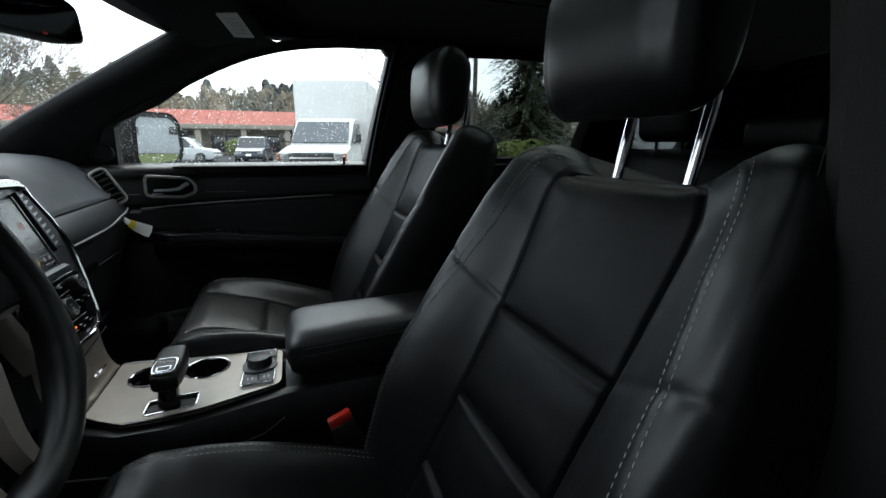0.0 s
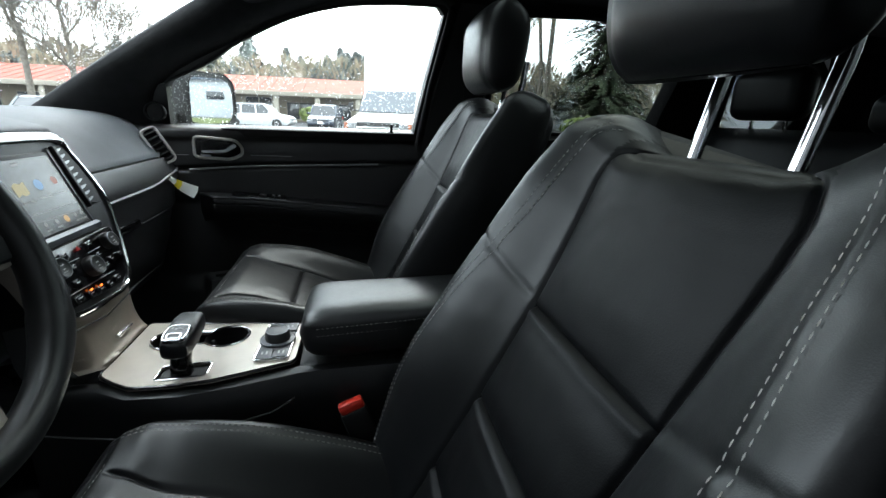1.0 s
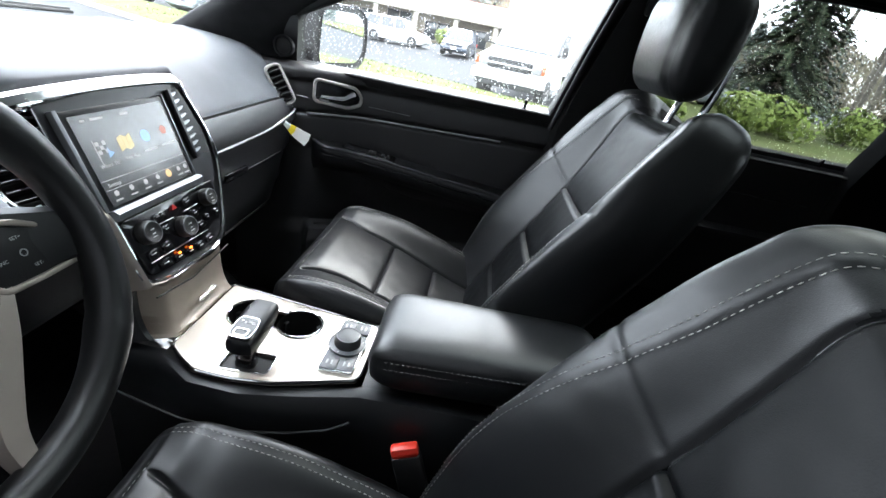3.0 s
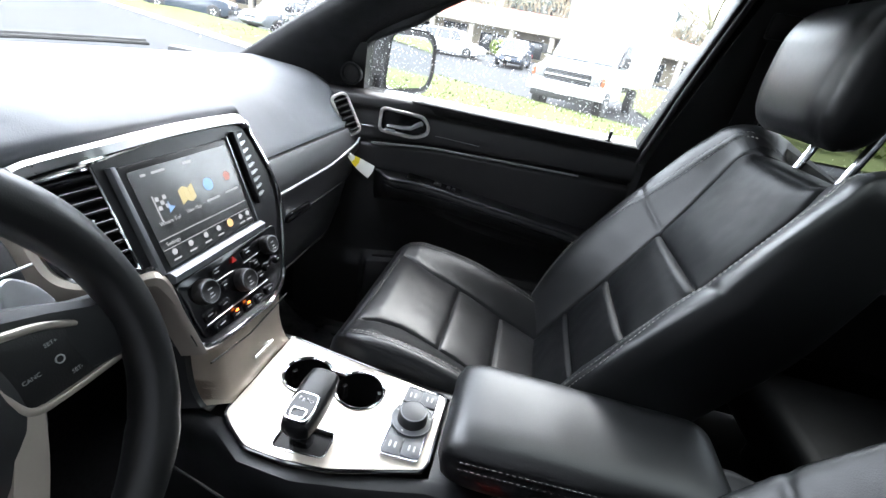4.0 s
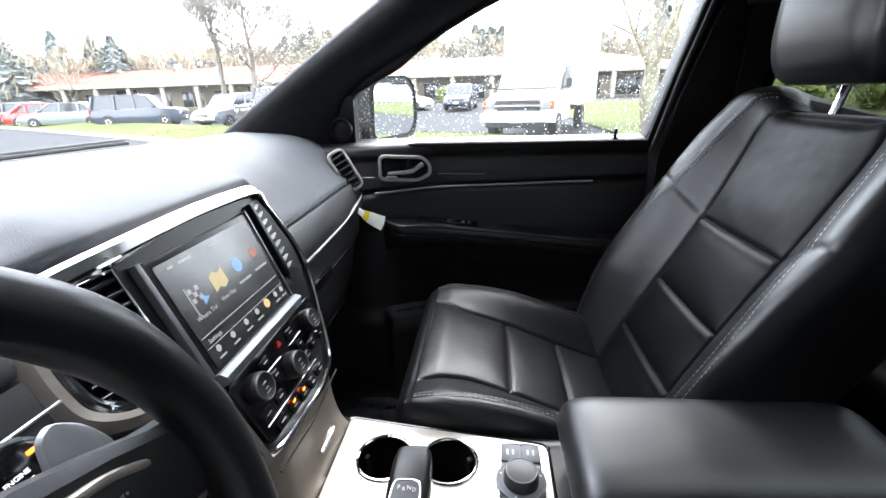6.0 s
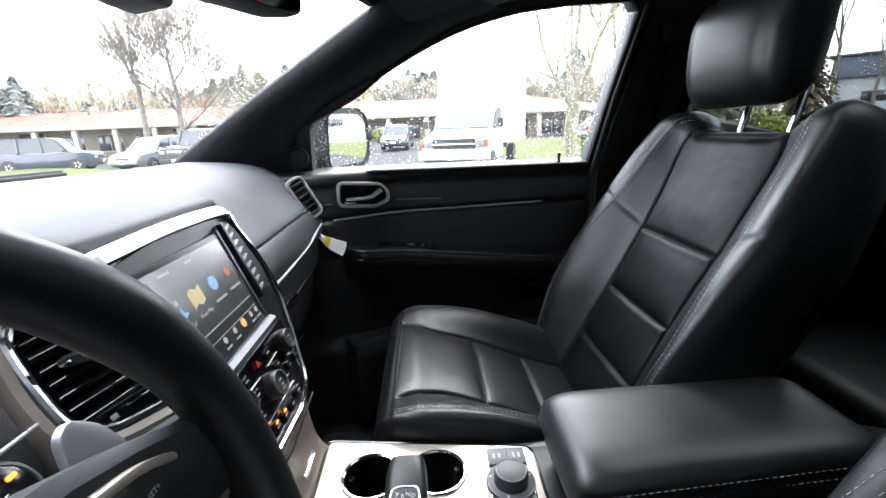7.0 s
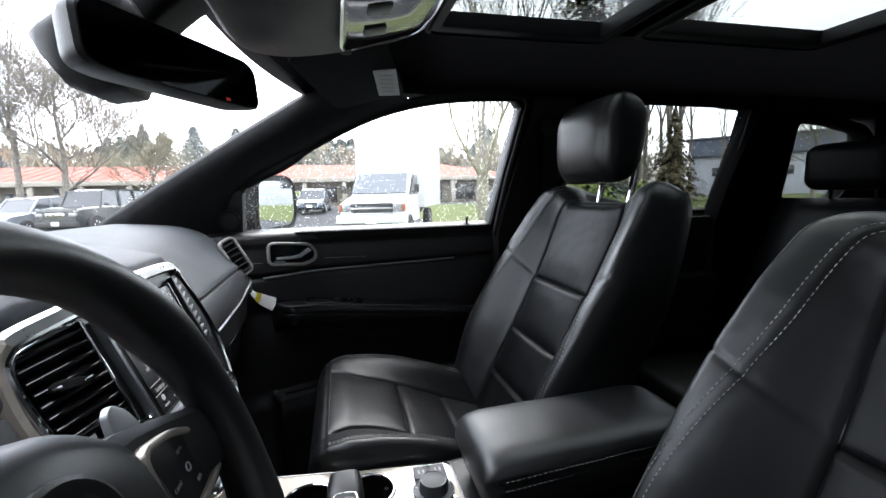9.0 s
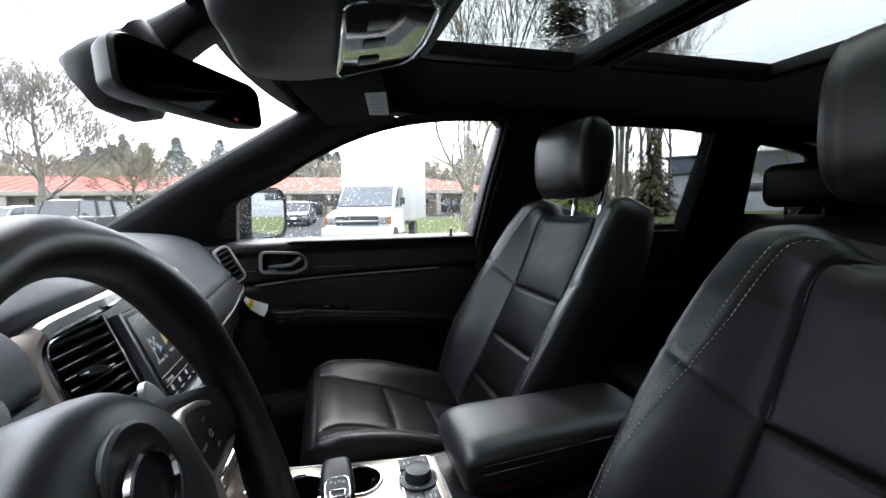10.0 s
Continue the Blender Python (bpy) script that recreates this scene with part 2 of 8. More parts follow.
# base raised above DARK_GLASS: reflected sky is painted into it
TRUCK_GLASS_SKY = surface("truck_glass_sky_in_base", (0.050, 0.058, 0.068), 0.12, vary=0.15, scale=0.9)
# for the unseen wall that holds off light on the driver's side
CLOSING = surface("light_block_grey", (0.05, 0.052, 0.055), 0.8, vary=0.2, scale=0.5)
BUDS = surface("spring_buds", (0.19, 0.17, 0.125), 0.85, vary=0.4, scale=1.0, spec=0.2)
BUDS_GREEN = surface("moss_and_buds", (0.19, 0.175, 0.10), 0.85, vary=0.4, scale=1.0, spec=0.2)
GREY_WALL = surface("grey_blue_siding", (0.075, 0.088, 0.115), 0.7, vary=0.15, scale=0.5)
LIGHT_WALL = surface("light_grey_wall", (0.30, 0.31, 0.325), 0.7, vary=0.1, scale=0.5)
TRUCK_WHITE = surface("white_truck_paint", (0.47, 0.47, 0.465), 0.4, vary=0.04, scale=1.5)
PAINT_WHITE = surface("white_car_paint", (0.40, 0.41, 0.42), 0.3, vary=0.04, coat=0.2)
PAINT_SILVER = surface("silver_car_paint", (0.15, 0.165, 0.18), 0.34, metal=0.5, vary=0.05, coat=0.2)
PAINT_BLACK = surface("dark_green_black_car_paint", (0.018, 0.022, 0.022), 0.2, vary=0.1, coat=0.15)
PAINT_NAVY = surface("dark_blue_car_paint", (0.025, 0.032, 0.045), 0.22, vary=0.1, coat=0.15)
PAINT_RED = surface("red_car_paint", (0.42, 0.025, 0.02), 0.25, vary=0.06, coat=0.15)
PAINT_GREEN = surface("grey_green_car_paint", (0.10, 0.12, 0.11), 0.28, vary=0.06, coat=0.15)
TAIL_RED = surface("tail_lamp_red", (0.45, 0.02, 0.015), 0.2, vary=0.05)
AMBER = surface("amber_marker_lens", (0.22, 0.07, 0.035), 0.25, vary=0.05)
HEADLAMP = surface("headlamp_lens", (0.20, 0.20, 0.21), 0.2, metal=0.3, vary=0.05)


# ---- mesh helpers ----
def finish(bm, smooth=True, angle=35):
    bmesh.ops.recalc_face_normals(bm, faces=bm.faces)
    if smooth:
        for f in bm.faces:
            f.smooth = True
        lim = radians(angle)
        for e in bm.edges:
            if len(e.link_faces) == 2 and e.calc_face_angle(0.0) > lim:
                e.smooth = False


def as_mesh(name, bm, material, smooth=True, angle=35):
    finish(bm, smooth, angle)
    me = bpy.data.meshes.new(name)
    bm.to_mesh(me)
    bm.free()
    me.materials.append(material)
    return me


def part(name, bm, material, parent, label="", smooth=True, angle=35):
    """One bmesh as one mesh object under its thing (or under a part)."""
    ob = new(name, as_mesh(name, bm, material, smooth, angle))
    ob.parent = parent
    if label:
        tagged(ob, label)
    return ob


def whole(name, bm, material, label, category, kind="", group="", smooth=True, angle=35):
    """One bmesh as a top-level thing or a piece of the setting."""
    return tagged(new(name, as_mesh(name, bm, material, smooth, angle)), label, category, group, kind)


def thing(name, label, category, m=None, group="", kind=""):
    ob = new(name)
    ob.empty_display_size = 0.05
    if m is not None:
        ob.matrix_world = m
    return tagged(ob, label, category, group, kind)


def join(bm, other, m=None):
    if m is not None:
        bmesh.ops.transform(other, matrix=m, verts=other.verts)
    me = bpy.data.meshes.new("join")
    other.to_mesh(me)
    other.free()
    bm.from_mesh(me)
    bpy.data.meshes.remove(me)
    return bm


def box(bm, c, s, r=0.004, m=None, seg=2):
    """A box with rounded edges: centre, full sizes, edge radius."""
    b = bmesh.new()
    bmesh.ops.create_cube(b, size=1.0)
    bmesh.ops.scale(b, vec=s, verts=b.verts)
    if r:
        bmesh.ops.bevel(b, geom=b.edges[:], offset=min(r, 0.49 * min(s)), segments=seg, profile=0.5, affect="EDGES")
    bmesh.ops.translate(b, vec=c, verts=b.verts)
    return join(bm, b, m)


def disc(bm, c, axis, r, h, n=28, r2=None, bevel=0.0):
    """A cylinder or cone along axis, centred at c, with a rounded rim."""
    b = bmesh.new()
    bmesh.ops.create_cone(b, cap_ends=True, segments=n, radius1=r, radius2=r if r2 is None else r2, depth=h)
    if bevel:
        rim = [e for e in b.edges if abs(e.verts[0].co.z - e.verts[1].co.z) < 1e-6]
        bmesh.ops.bevel(b, geom=rim, offset=bevel, segments=2, profile=0.5, affect="EDGES")
    q = Vector(axis).to_track_quat("Z", "Y").to_matrix().to_4x4()
    return join(bm, b, Matrix.Translation(c) @ q)


def loft(bm, rings, cap=True, ring_closed=True, loop=False):
    """Skin through rings of equally many points."""
    vs = [[bm.verts.new(p) for p in ring] for ring in rings]
    n = len(vs[0])
    pairs = list(zip(vs, vs[1:])) + ([(vs[-1], vs[0])] if loop else [])
    for a, b in pairs:
        for i in range(n if ring_closed else n - 1):
            j = (i + 1) % n
            bm.faces.new((a[i], a[j], b[j], b[i]))
    if cap and not loop and ring_closed:
        bm.faces.new(vs[0][::-1])
        bm.faces.new(vs[-1])
    return bm


def tube(bm, pts, r, n=8, closed=False, flat=1.0):
    """A round (or flattened) bead along a line of points."""
    pts = [Vector(p) for p in pts]
    rings, side = [], None
    for i, p in enumerate(pts):
        a = pts[(i - 1) % len(pts)] if (closed or i > 0) else p
        b = pts[(i + 1) % len(pts)] if (closed or i < len(pts) - 1) else p
        d = (b - a).normalized()
        if side is None:
            side = d.orthogonal().normalized()
        side = (side - d * side.dot(d)).normalized()
        up = d.cross(side)
        rr = r[i] if isinstance(r, (list, tuple)) else r
        rings.append([p + side * math.cos(2 * math.pi * k / n) * rr + up * math.sin(2 * math.pi * k / n) * rr * flat for k in range(n)])
    return loft(bm, rings, cap=not closed, loop=closed)


def slab(bm, outline, thick, m, bevel=0.0):
    """A flat plate: outline in its plane, thickness below it, placed by m (z is its face)."""
    b = bmesh.new()
    face = b.faces.new([b.verts.new((x, y, 0)) for x, y in outline])
    ext = bmesh.ops.extrude_face_region(b, geom=[face])
    bmesh.ops.translate(b, vec=(0, 0, -thick), verts=[v for v in ext["geom"] if isinstance(v, bmesh.types.BMVert)])
    if bevel:
        top = [e for e in b.edges if all(abs(v.co.z) < 1e-7 for v in e.verts)]
        bmesh.ops.bevel(b, geom=top, offset=bevel, segments=2, profile=0.5, affect="EDGES")
    return join(bm, b, m)


def frame_ring(bm, outer, inner, thick, m, bevel=0.0):
    """A flat ring between two outlines of equally many points."""
    b = bmesh.new()
    o = [b.verts.new((x, y, 0)) for x, y in outer]
    i = [b.verts.new((x, y, 0)) for x, y in inner]
    o2 = [b.verts.new((x, y, -thick)) for x, y in outer]
    i2 = [b.verts.new((x, y, -thick)) for x, y in inner]
    n = len(o)
    for k in range(n):
        j = (k + 1) % n
        b.faces.new((o[k], o[j], i[j], i[k]))
        b.faces.new((o2[j], o2[k], i2[k], i2[j]))
        b.faces.new((o[j], o[k], o2[k], o2[j]))
        b.faces.new((i[k], i[j], i2[j], i2[k]))
    if bevel:
        top = [e for e in b.edges if all(abs(v.co.z) < 1e-7 for v in e.verts) and len(e.link_faces) == 2 and any(abs(f.normal.z) < 0.5 for f in e.link_faces)]
        b.normal_update()
        top = [e for e in b.edges if all(abs(v.co.z) < 1e-7 for v in e.verts) and any(abs(f.normal.z) < 0.5 for f in e.link_faces)]
        bmesh.ops.bevel(b, geom=top, offset=bevel, segments=2, profile=0.5, affect="EDGES")
    return join(bm, b, m)


def curve_pts(pts, steps=8, closed=False):
    """A smooth line (Catmull-Rom) through points of any dimension."""
    pts = [Vector(p) for p in pts]
    n = len(pts)
    out = []
    for i in range(n if closed else n - 1):
        p0, p1, p2, p3 = (pts[(i + k) % n] if closed else pts[min(max(i + k, 0), n - 1)] for k in (-1, 0, 1, 2))
        for s in range(steps):
            t = s / steps
            out.append(0.5 * (2 * p1 + (p2 - p0) * t + (2 * p0 - 5 * p1 + 4 * p2 - p3) * t * t + (3 * p1 - p0 - 3 * p2 + p3) * t ** 3))
    if not closed:
        out.append(pts[-1])
    return out


def round_poly(pts, r, seg=5):
    """An outline with rounded corners."""
    out, n = [], len(pts)
    for i in range(n):
        a, p, b = (Vector(pts[(i + k) % n]).to_2d() for k in (-1, 0, 1))
        ra = min(r, 0.45 * (a - p).length, 0.45 * (b - p).length)
        p1, p2 = p + (a - p).normalized() * ra, p + (b - p).normalized() * ra
        for s in range(seg + 1):
            t = s / seg
            q = p1 * (1 - t) ** 2 + p * 2 * t * (1 - t) + p2 * t * t
            out.append((q.x, q.y))
    return out


def inset(outline, d):
    """The outline moved inwards by d (counter-clockwise outlines)."""
    out, n = [], len(outline)
    for i in range(n):
        a, p, b = (Vector(outline[(i + k) % n]) for k in (-1, 0, 1))
        e1, e2 = (p - a).normalized(), (b - p).normalized()
        nrm = Vector((-(e1.y + e2.y), e1.x + e2.x))
        nrm = nrm.normalized() if nrm.length > 1e-9 else Vector((-e1.y, e1.x))
        k = max(0.5, nrm.dot(Vector((-e1.y, e1.x))))
        out.append(tuple(p + nrm * d / k))
    return out


def frame_of(o, right, up):
    """A placing whose x runs right, y up and z out of the face."""
    r, u = Vector(right).normalized(), Vector(up).normalized()
    z = r.cross(u).normalized()
    u = z.cross(r)
    return Matrix(((r.x, u.x, z.x, o[0]), (r.y, u.y, z.y, o[1]), (r.z, u.z, z.z, o[2]), (0, 0, 0, 1)))


def lettering(text, size, m, material, parent, name="lettering", label=""):
    """Raised print with the built-in font, centred at m."""
    cu = bpy.data.curves.new("print", "FONT")
    cu.body, cu.size, cu.align_x, cu.align_y, cu.extrude = text, size, "CENTER", "CENTER", 0.0002
    cu.resolution_u = 2
    tmp = bpy.data.objects.new("print", cu)
    scene.collection.objects.link(tmp)
    bpy.context.view_layer.update()
    me = bpy.data.meshes.new_from_object(tmp.evaluated_get(bpy.context.evaluated_depsgraph_get()))
    bpy.data.objects.remove(tmp)
    me.transform(m)
    me.materials.clear()
    me.materials.append(material)
    ob = new(name, me)
    ob.parent = parent
    return tagged(ob, label) if label else ob


SLOPES = {}


def lerp_table(table, x):
    """Value at x from (x, value) pairs, on a smooth curve that overshoots none of them."""
    key = tuple(table)
    if key not in SLOPES:
        h = [q[0] - p[0] for p, q in zip(table, table[1:])]
        g = [(q[1] - p[1]) / w for p, q, w in zip(table, table[1:], h)]
        mid = [0.0 if g[i - 1] * g[i] <= 0 else 3 * (h[i - 1] + h[i]) / ((2 * h[i] + h[i - 1]) / g[i - 1] + (h[i] + 2 * h[i - 1]) / g[i]) for i in range(1, len(g))]
        SLOPES[key] = [g[0]] + mid + [g[-1]]
    m = SLOPES[key]
    if x <= table[0][0]:
        return table[0][1]
    for i, ((x0, v0), (x1, v1)) in enumerate(zip(table, table[1:])):
        if x <= x1:
            w = x1 - x0
            t = (x - x0) / w
            return v0 * (1 + 2 * t) * (1 - t) ** 2 + w * m[i] * t * (1 - t) ** 2 + v1 * t * t * (3 - 2 * t) + w * m[i + 1] * t * t * (t - 1)
    return table[-1][1]


def groove(d, width):
    return math.exp(-(d / width) ** 2)


def ease(t):
    t = min(1.0, max(0.0, t))
    return t * t * (3 - 2 * t)


def stitch_row(bm, pts, normals, step=0.0085, length=0.0052, r=0.0006):
    """A row of single stitches along a line that lies on a surface."""
    dist = [0.0]
    for a, b in zip(pts, pts[1:]):
        dist.append(dist[-1] + (b - a).length)
    s = step / 2
    k = 0
    while s + length < dist[-1]:
        ends = []
        for q in (s, s + length):
            while k < len(dist) - 2 and dist[k + 1] < q:
                k += 1
            t = (q - dist[k]) / max(1e-9, dist[k + 1] - dist[k])
            ends.append((pts[k].lerp(pts[k + 1], t), normals[k]))
        (a, na), (b, nb) = ends
        d = (b - a).normalized()
        side = d.cross(na).normalized()
        vs = []
        for p, nn, w in ((a, na, 0.5), (a.lerp(b, 0.5), na, 1.0), (b, nb, 0.5)):
            vs.append([bm.verts.new(p + side * r * 1.5 * w), bm.verts.new(p + nn * r * 2.0 * w), bm.verts.new(p - side * r * 1.5 * w)])
        for u, v in zip(vs, vs[1:]):
            for i in range(2):
                bm.faces.new((u[i], u[i + 1], v[i + 1], v[i]))
        s += step
    return bm

# ---- the vehicle's shell: x runs to its rear, y to its right-hand side ----
CEN = -0.04          # middle of the cabin across


def floor_pan():
    bm = bmesh.new()
    box(bm, (0.35, CEN, 0.40), (3.6, 1.72, 0.04), 0.01)
    whole("floor", bm, CARPET, "black carpeted cabin floor", "floor", "structure")
    bm = bmesh.new()
    prof = [(-1.25, 0.42), (-1.25, 0.95), (-1.21, 0.95), (-1.19, 0.55), (-1.0, 0.44), (-1.0, 0.42)]
    loft(bm, [[(x, y, z) for x, z in prof] for y in (CEN - 0.74, CEN + 0.74)])
    whole("wall_firewall", bm, CARPET, "carpeted footwell wall under the dashboard", "wall", "structure")


floor_pan()


def kick_panels():
    for y in (CEN + 0.775, CEN - 0.775):
        bm = bmesh.new()
        box(bm, (-0.98, y, 0.80), (0.58, 0.05, 0.84), 0.015)
        whole("wall_kick_panel", bm, PLASTIC, "black footwell side panel", "wall", "structure")


kick_panels()


def mats():
    for name, y0, y1 in (("floor_mat", 0.14, 0.62), ("floor_mat", -0.66, -0.18)):
        bm = bmesh.new()
        rows = []
        for i in range(25):
            x = -0.98 + 0.56 * i / 24
            rows.append([(x, y0 + (y1 - y0) * j / 20, 0.432 + 0.17 * ease((-0.72 - x) / 0.26) + 0.004 * math.sin(37 * x + 9 * j) * math.sin(0.9 * j)) for j in range(21)])
        loft(bm, rows, cap=False, ring_closed=False)
        bmesh.ops.solidify(bm, geom=bm.faces[:], thickness=0.008)
        t = thing(name, "black carpet floor mat under crinkled clear plastic film", "floor mat", group="front floor mats")
        part("carpet", bm, CARPET, t)
        bm = bmesh.new()
        rows = []
        for i in range(33):
            x = -0.95 + 0.50 * i / 32
            rows.append([(x, y0 + 0.02 + (y1 - y0 - 0.04) * j / 28, 0.446 + 0.17 * ease((-0.72 - x) / 0.26) + 0.010 * noise.noise((x * 16, j * 0.55, y0))) for j in range(29)])
        loft(bm, rows, cap=False, ring_closed=False)
        part("plastic_film", bm, FILM, t, "crinkled clear protective film", angle=80)


mats()


def rain(name, spots, m, parent, r0=0.0006, r1=0.0018):
    """Drops of rain standing on the outside of a pane."""
    bm = bmesh.new()
    for x, y in spots:
        r = r0 + (r1 - r0) * random.random() ** 3
        c = Vector((x, y, -0.0035))
        rim = [bm.verts.new(m @ (c + Vector((math.cos(a) * r * 0.95, math.sin(a) * r * (1.0 + 0.3 * (r > 0.0019)), 0)))) for a in (k * math.pi / 3 for k in range(6))]
        mid = [bm.verts.new(m @ (c + Vector((math.cos(a) * r * 0.6, math.sin(a) * r * 0.65, -r * 0.45)))) for a in (k * math.pi / 3 for k in range(6))]
        top = bm.verts.new(m @ (c + Vector((0, 0, -r * 0.6))))
        bm.faces.new(rim[::-1])
        for k in range(6):
            j = (k + 1) % 6
            bm.faces.new((rim[k], rim[j], mid[j], mid[k]))
            bm.faces.new((mid[k], mid[j], top))
    ob = part(name, bm, DROPS, parent, "clear drops of rain on the glass", angle=80)
    ob.visible_shadow = False
    return tagged(ob, kind="stuff")


def inside(p, poly):
    x, y = p
    hit = False
    for (x0, y0), (x1, y1) in zip(poly, poly[1:] + poly[:1]):
        if (y0 > y) != (y1 > y) and x < (x1 - x0) * (y - y0) / (y1 - y0) + x0:
            hit = not hit
    return hit


def scatter(poly, n, seed, dense=None):
    rnd = random.Random(seed)
    xs, ys = [p[0] for p in poly], [p[1] for p in poly]
    out = []
    while len(out) < n:
        p = (rnd.uniform(min(xs), max(xs)), rnd.uniform(min(ys), max(ys)))
        if inside(p, poly) and (dense is None or rnd.random() < dense(*p)):
            out.append(p)
    return out


# roof lining with two glass openings
FRONT_HOLE = (-0.122, 0.27, -0.38, 0.30)
REAR_HOLE = (0.375, 0.87, -0.33, 0.25)


def roof_z(x, y):
    a = abs(y - CEN)
    return 1.672 - 0.55 * max(0.0, a - 0.36) ** 2 - 0.25 * max(0.0, -0.12 - x) ** 1.5 - 0.02 * max(0.0, x - 1.0)


def headliner():
    xs = [-0.53, -0.45, -0.36, -0.28, -0.2, FRONT_HOLE[0], -0.02, 0.1, FRONT_HOLE[1], 0.34, REAR_HOLE[0], 0.55, 0.7, REAR_HOLE[1], 1.05, 1.2, 1.5, 1.8, 2.05]
    ys = [-0.72, -0.66, -0.58, -0.5, FRONT_HOLE[2], REAR_HOLE[2], -0.2, -0.05, 0.1, 0.2, REAR_HOLE[3], FRONT_HOLE[3], 0.42, 0.5, 0.58, 0.64]
    bm = bmesh.new()

    def bowed(x, y):
        """The front edge follows the windscreen's bow."""
        return x + 0.115 * min(1.0, abs((y - CEN) / 0.61)) ** 2.2 * ease((-0.12 - x) / 0.41)

    v = [[bm.verts.new((bowed(x, y), y, roof_z(x, y))) for y in ys] for x in xs]
    for i in range(len(xs) - 1):
        for j in range(len(ys) - 1):
            mx, my = (xs[i] + xs[i + 1]) / 2, (ys[j] + ys[j + 1]) / 2
            if any(h[0] < mx < h[1] and h[2] < my < h[3] for h in (FRONT_HOLE, REAR_HOLE)):
                continue
            bm.faces.new((v[i][j], v[i][j + 1], v[i + 1][j + 1], v[i + 1][j]))
    bmesh.ops.solidify(bm, geom=bm.faces[:], thickness=-0.05)
    whole("ceiling", bm, HEADLINER, "black cloth headliner with two roof-glass openings", "ceiling", "structure", angle=50)
    for k, (x0, x1, y0, y1) in enumerate((FRONT_HOLE, REAR_HOLE), 1):
        w = thing("window_%d" % k, "tinted glass roof pane wet with rain in a black frame", "roof window", kind="structure", group="roof windows")
        bm = bmesh.new()
        up = frame_of(((x0 + x1) / 2, (y0 + y1) / 2, 1.664), (1, 0, 0), (0, -1, 0))
        hx, hy = (x1 - x0) / 2, (y1 - y0) / 2
        outer = round_poly([(-hx - 0.03, -hy - 0.05), (hx + 0.03, -hy - 0.05), (hx + 0.03, hy + 0.05), (-hx - 0.03, hy + 0.05)], 0.03)
        inner = round_poly([(-hx + 0.004, -hy + 0.004), (hx - 0.004, -hy + 0.004), (hx - 0.004, hy - 0.004), (-hx + 0.004, hy - 0.004)], 0.008)
        frame_ring(bm, outer, inner, 0.034, up, 0.006)
        part("frame", bm, PLASTIC, w)
        bm = bmesh.new()
        tube(bm, [up @ Vector((x, y, 0.001)) for x, y in round_poly([(-hx - 0.02, -hy - 0.035), (hx + 0.02, -hy - 0.035), (hx + 0.02, hy + 0.035), (-hx - 0.02, hy + 0.035)], 0.03)], 0.004, 6, closed=True)
        part("seal", bm, RUBBER, w)
        bm = bmesh.new()
        box(bm, ((x0 + x1) / 2, (y0 + y1) / 2, 1.704), (x1 - x0 + 0.08, y1 - y0 + 0.08, 0.004), 0.001)
        part("pane", bm, GLASS_ROOF, w, "grey tinted glass pane")
        rain("raindrops", scatter([(x0, y0), (x1, y0), (x1, y1), (x0, y1)], 260, 60 + k), Matrix.Translation((0, 0, 1.704)) @ Matrix.Diagonal((1, 1, -1, 1)), w, 0.0012, 0.0030)
    bm = bmesh.new()
    loft(bm, [[(x + 0.115 * abs((y - CEN) / 0.7) ** 2.2, y, 1.755 - 0.10 * ((y - CEN) / 0.72) ** 4 - 0.16 * ease((-0.1 - x) / 0.6) * (1 if x < -0.1 else 0)) for x in (-0.50, -0.35, -0.17)] for y in (-0.74, -0.5, -0.2, 0.1, 0.4, 0.66)], cap=False, ring_closed=False)
    bmesh.ops.solidify(bm, geom=bm.faces[:], thickness=0.006)
    whole("roof_skin", bm, BODY_PAINT, "painted steel roof panel above the windscreen", "roof panel", "structure")


headliner()

# side glass: outline of the passenger door's window, x and height
WIN = [(-0.625, 1.212), (-0.620, 1.290), (-0.611, 1.332), (-0.580, 1.351), (-0.488, 1.395), (-0.405, 1.450), (-0.25, 1.524), (-0.10, 1.566), (0.05, 1.583), (0.185, 1.587), (0.203, 1.566), (0.16, 1.385), (0.122, 1.212), (-0.2, 1.212)]
LEAN = 0.19


def side_m(y=0.708, z=1.21):
    """The plane of the passenger-side glass: x to the rear, y up along the lean."""
    return frame_of((0, y, z), (1, 0, 0), (0, -LEAN, 1))


def side_out(pts, grow=0.0):
    k = math.sqrt(1 + LEAN * LEAN)
    return [(x, (z - 1.21) * k) for x, z in pts]


def window(name, outline, m, frame_w, label, glass, drops, seed, lining=PLASTIC):
    """A side window: glass, frame round it, and its rain."""
    w = thing(name, label, "car window", kind="structure")
    bm = bmesh.new()
    outer = inset(outline[::1], -frame_w)
    frame_ring(bm, outer, outline, 0.045, m @ Matrix.Translation((0, 0, 0.016)), 0.004)
    part("frame", bm, lining, w)
    bm = bmesh.new()
    tube(bm, [m @ Vector((x, y, 0.022)) for x, y in inset(outline, -0.004)], 0.0045, 8, closed=True)
    part("seal", bm, RUBBER, w)
    bm = bmesh.new()
    slab(bm, inset(outline, -0.01), 0.003, m)
    g = part("pane", bm, glass, w)
    g.visible_shadow = glass is GLASS_PRIV
    if drops:
        rain("raindrops", scatter(outline, drops, seed, lambda x, y: 0.12 + 1.3 * max(0.0, noise.noise((x * 5, y * 6, seed)) + 0.25) ** 1.5 + 0.5 * ease(abs(x + 0.2) / 0.3)), m, w)
    return w


win_out = side_out(WIN)
curvy = [(p.x, p.y) for p in curve_pts([(x, y) for x, y in win_out[:9]], 5)] + win_out[9:]
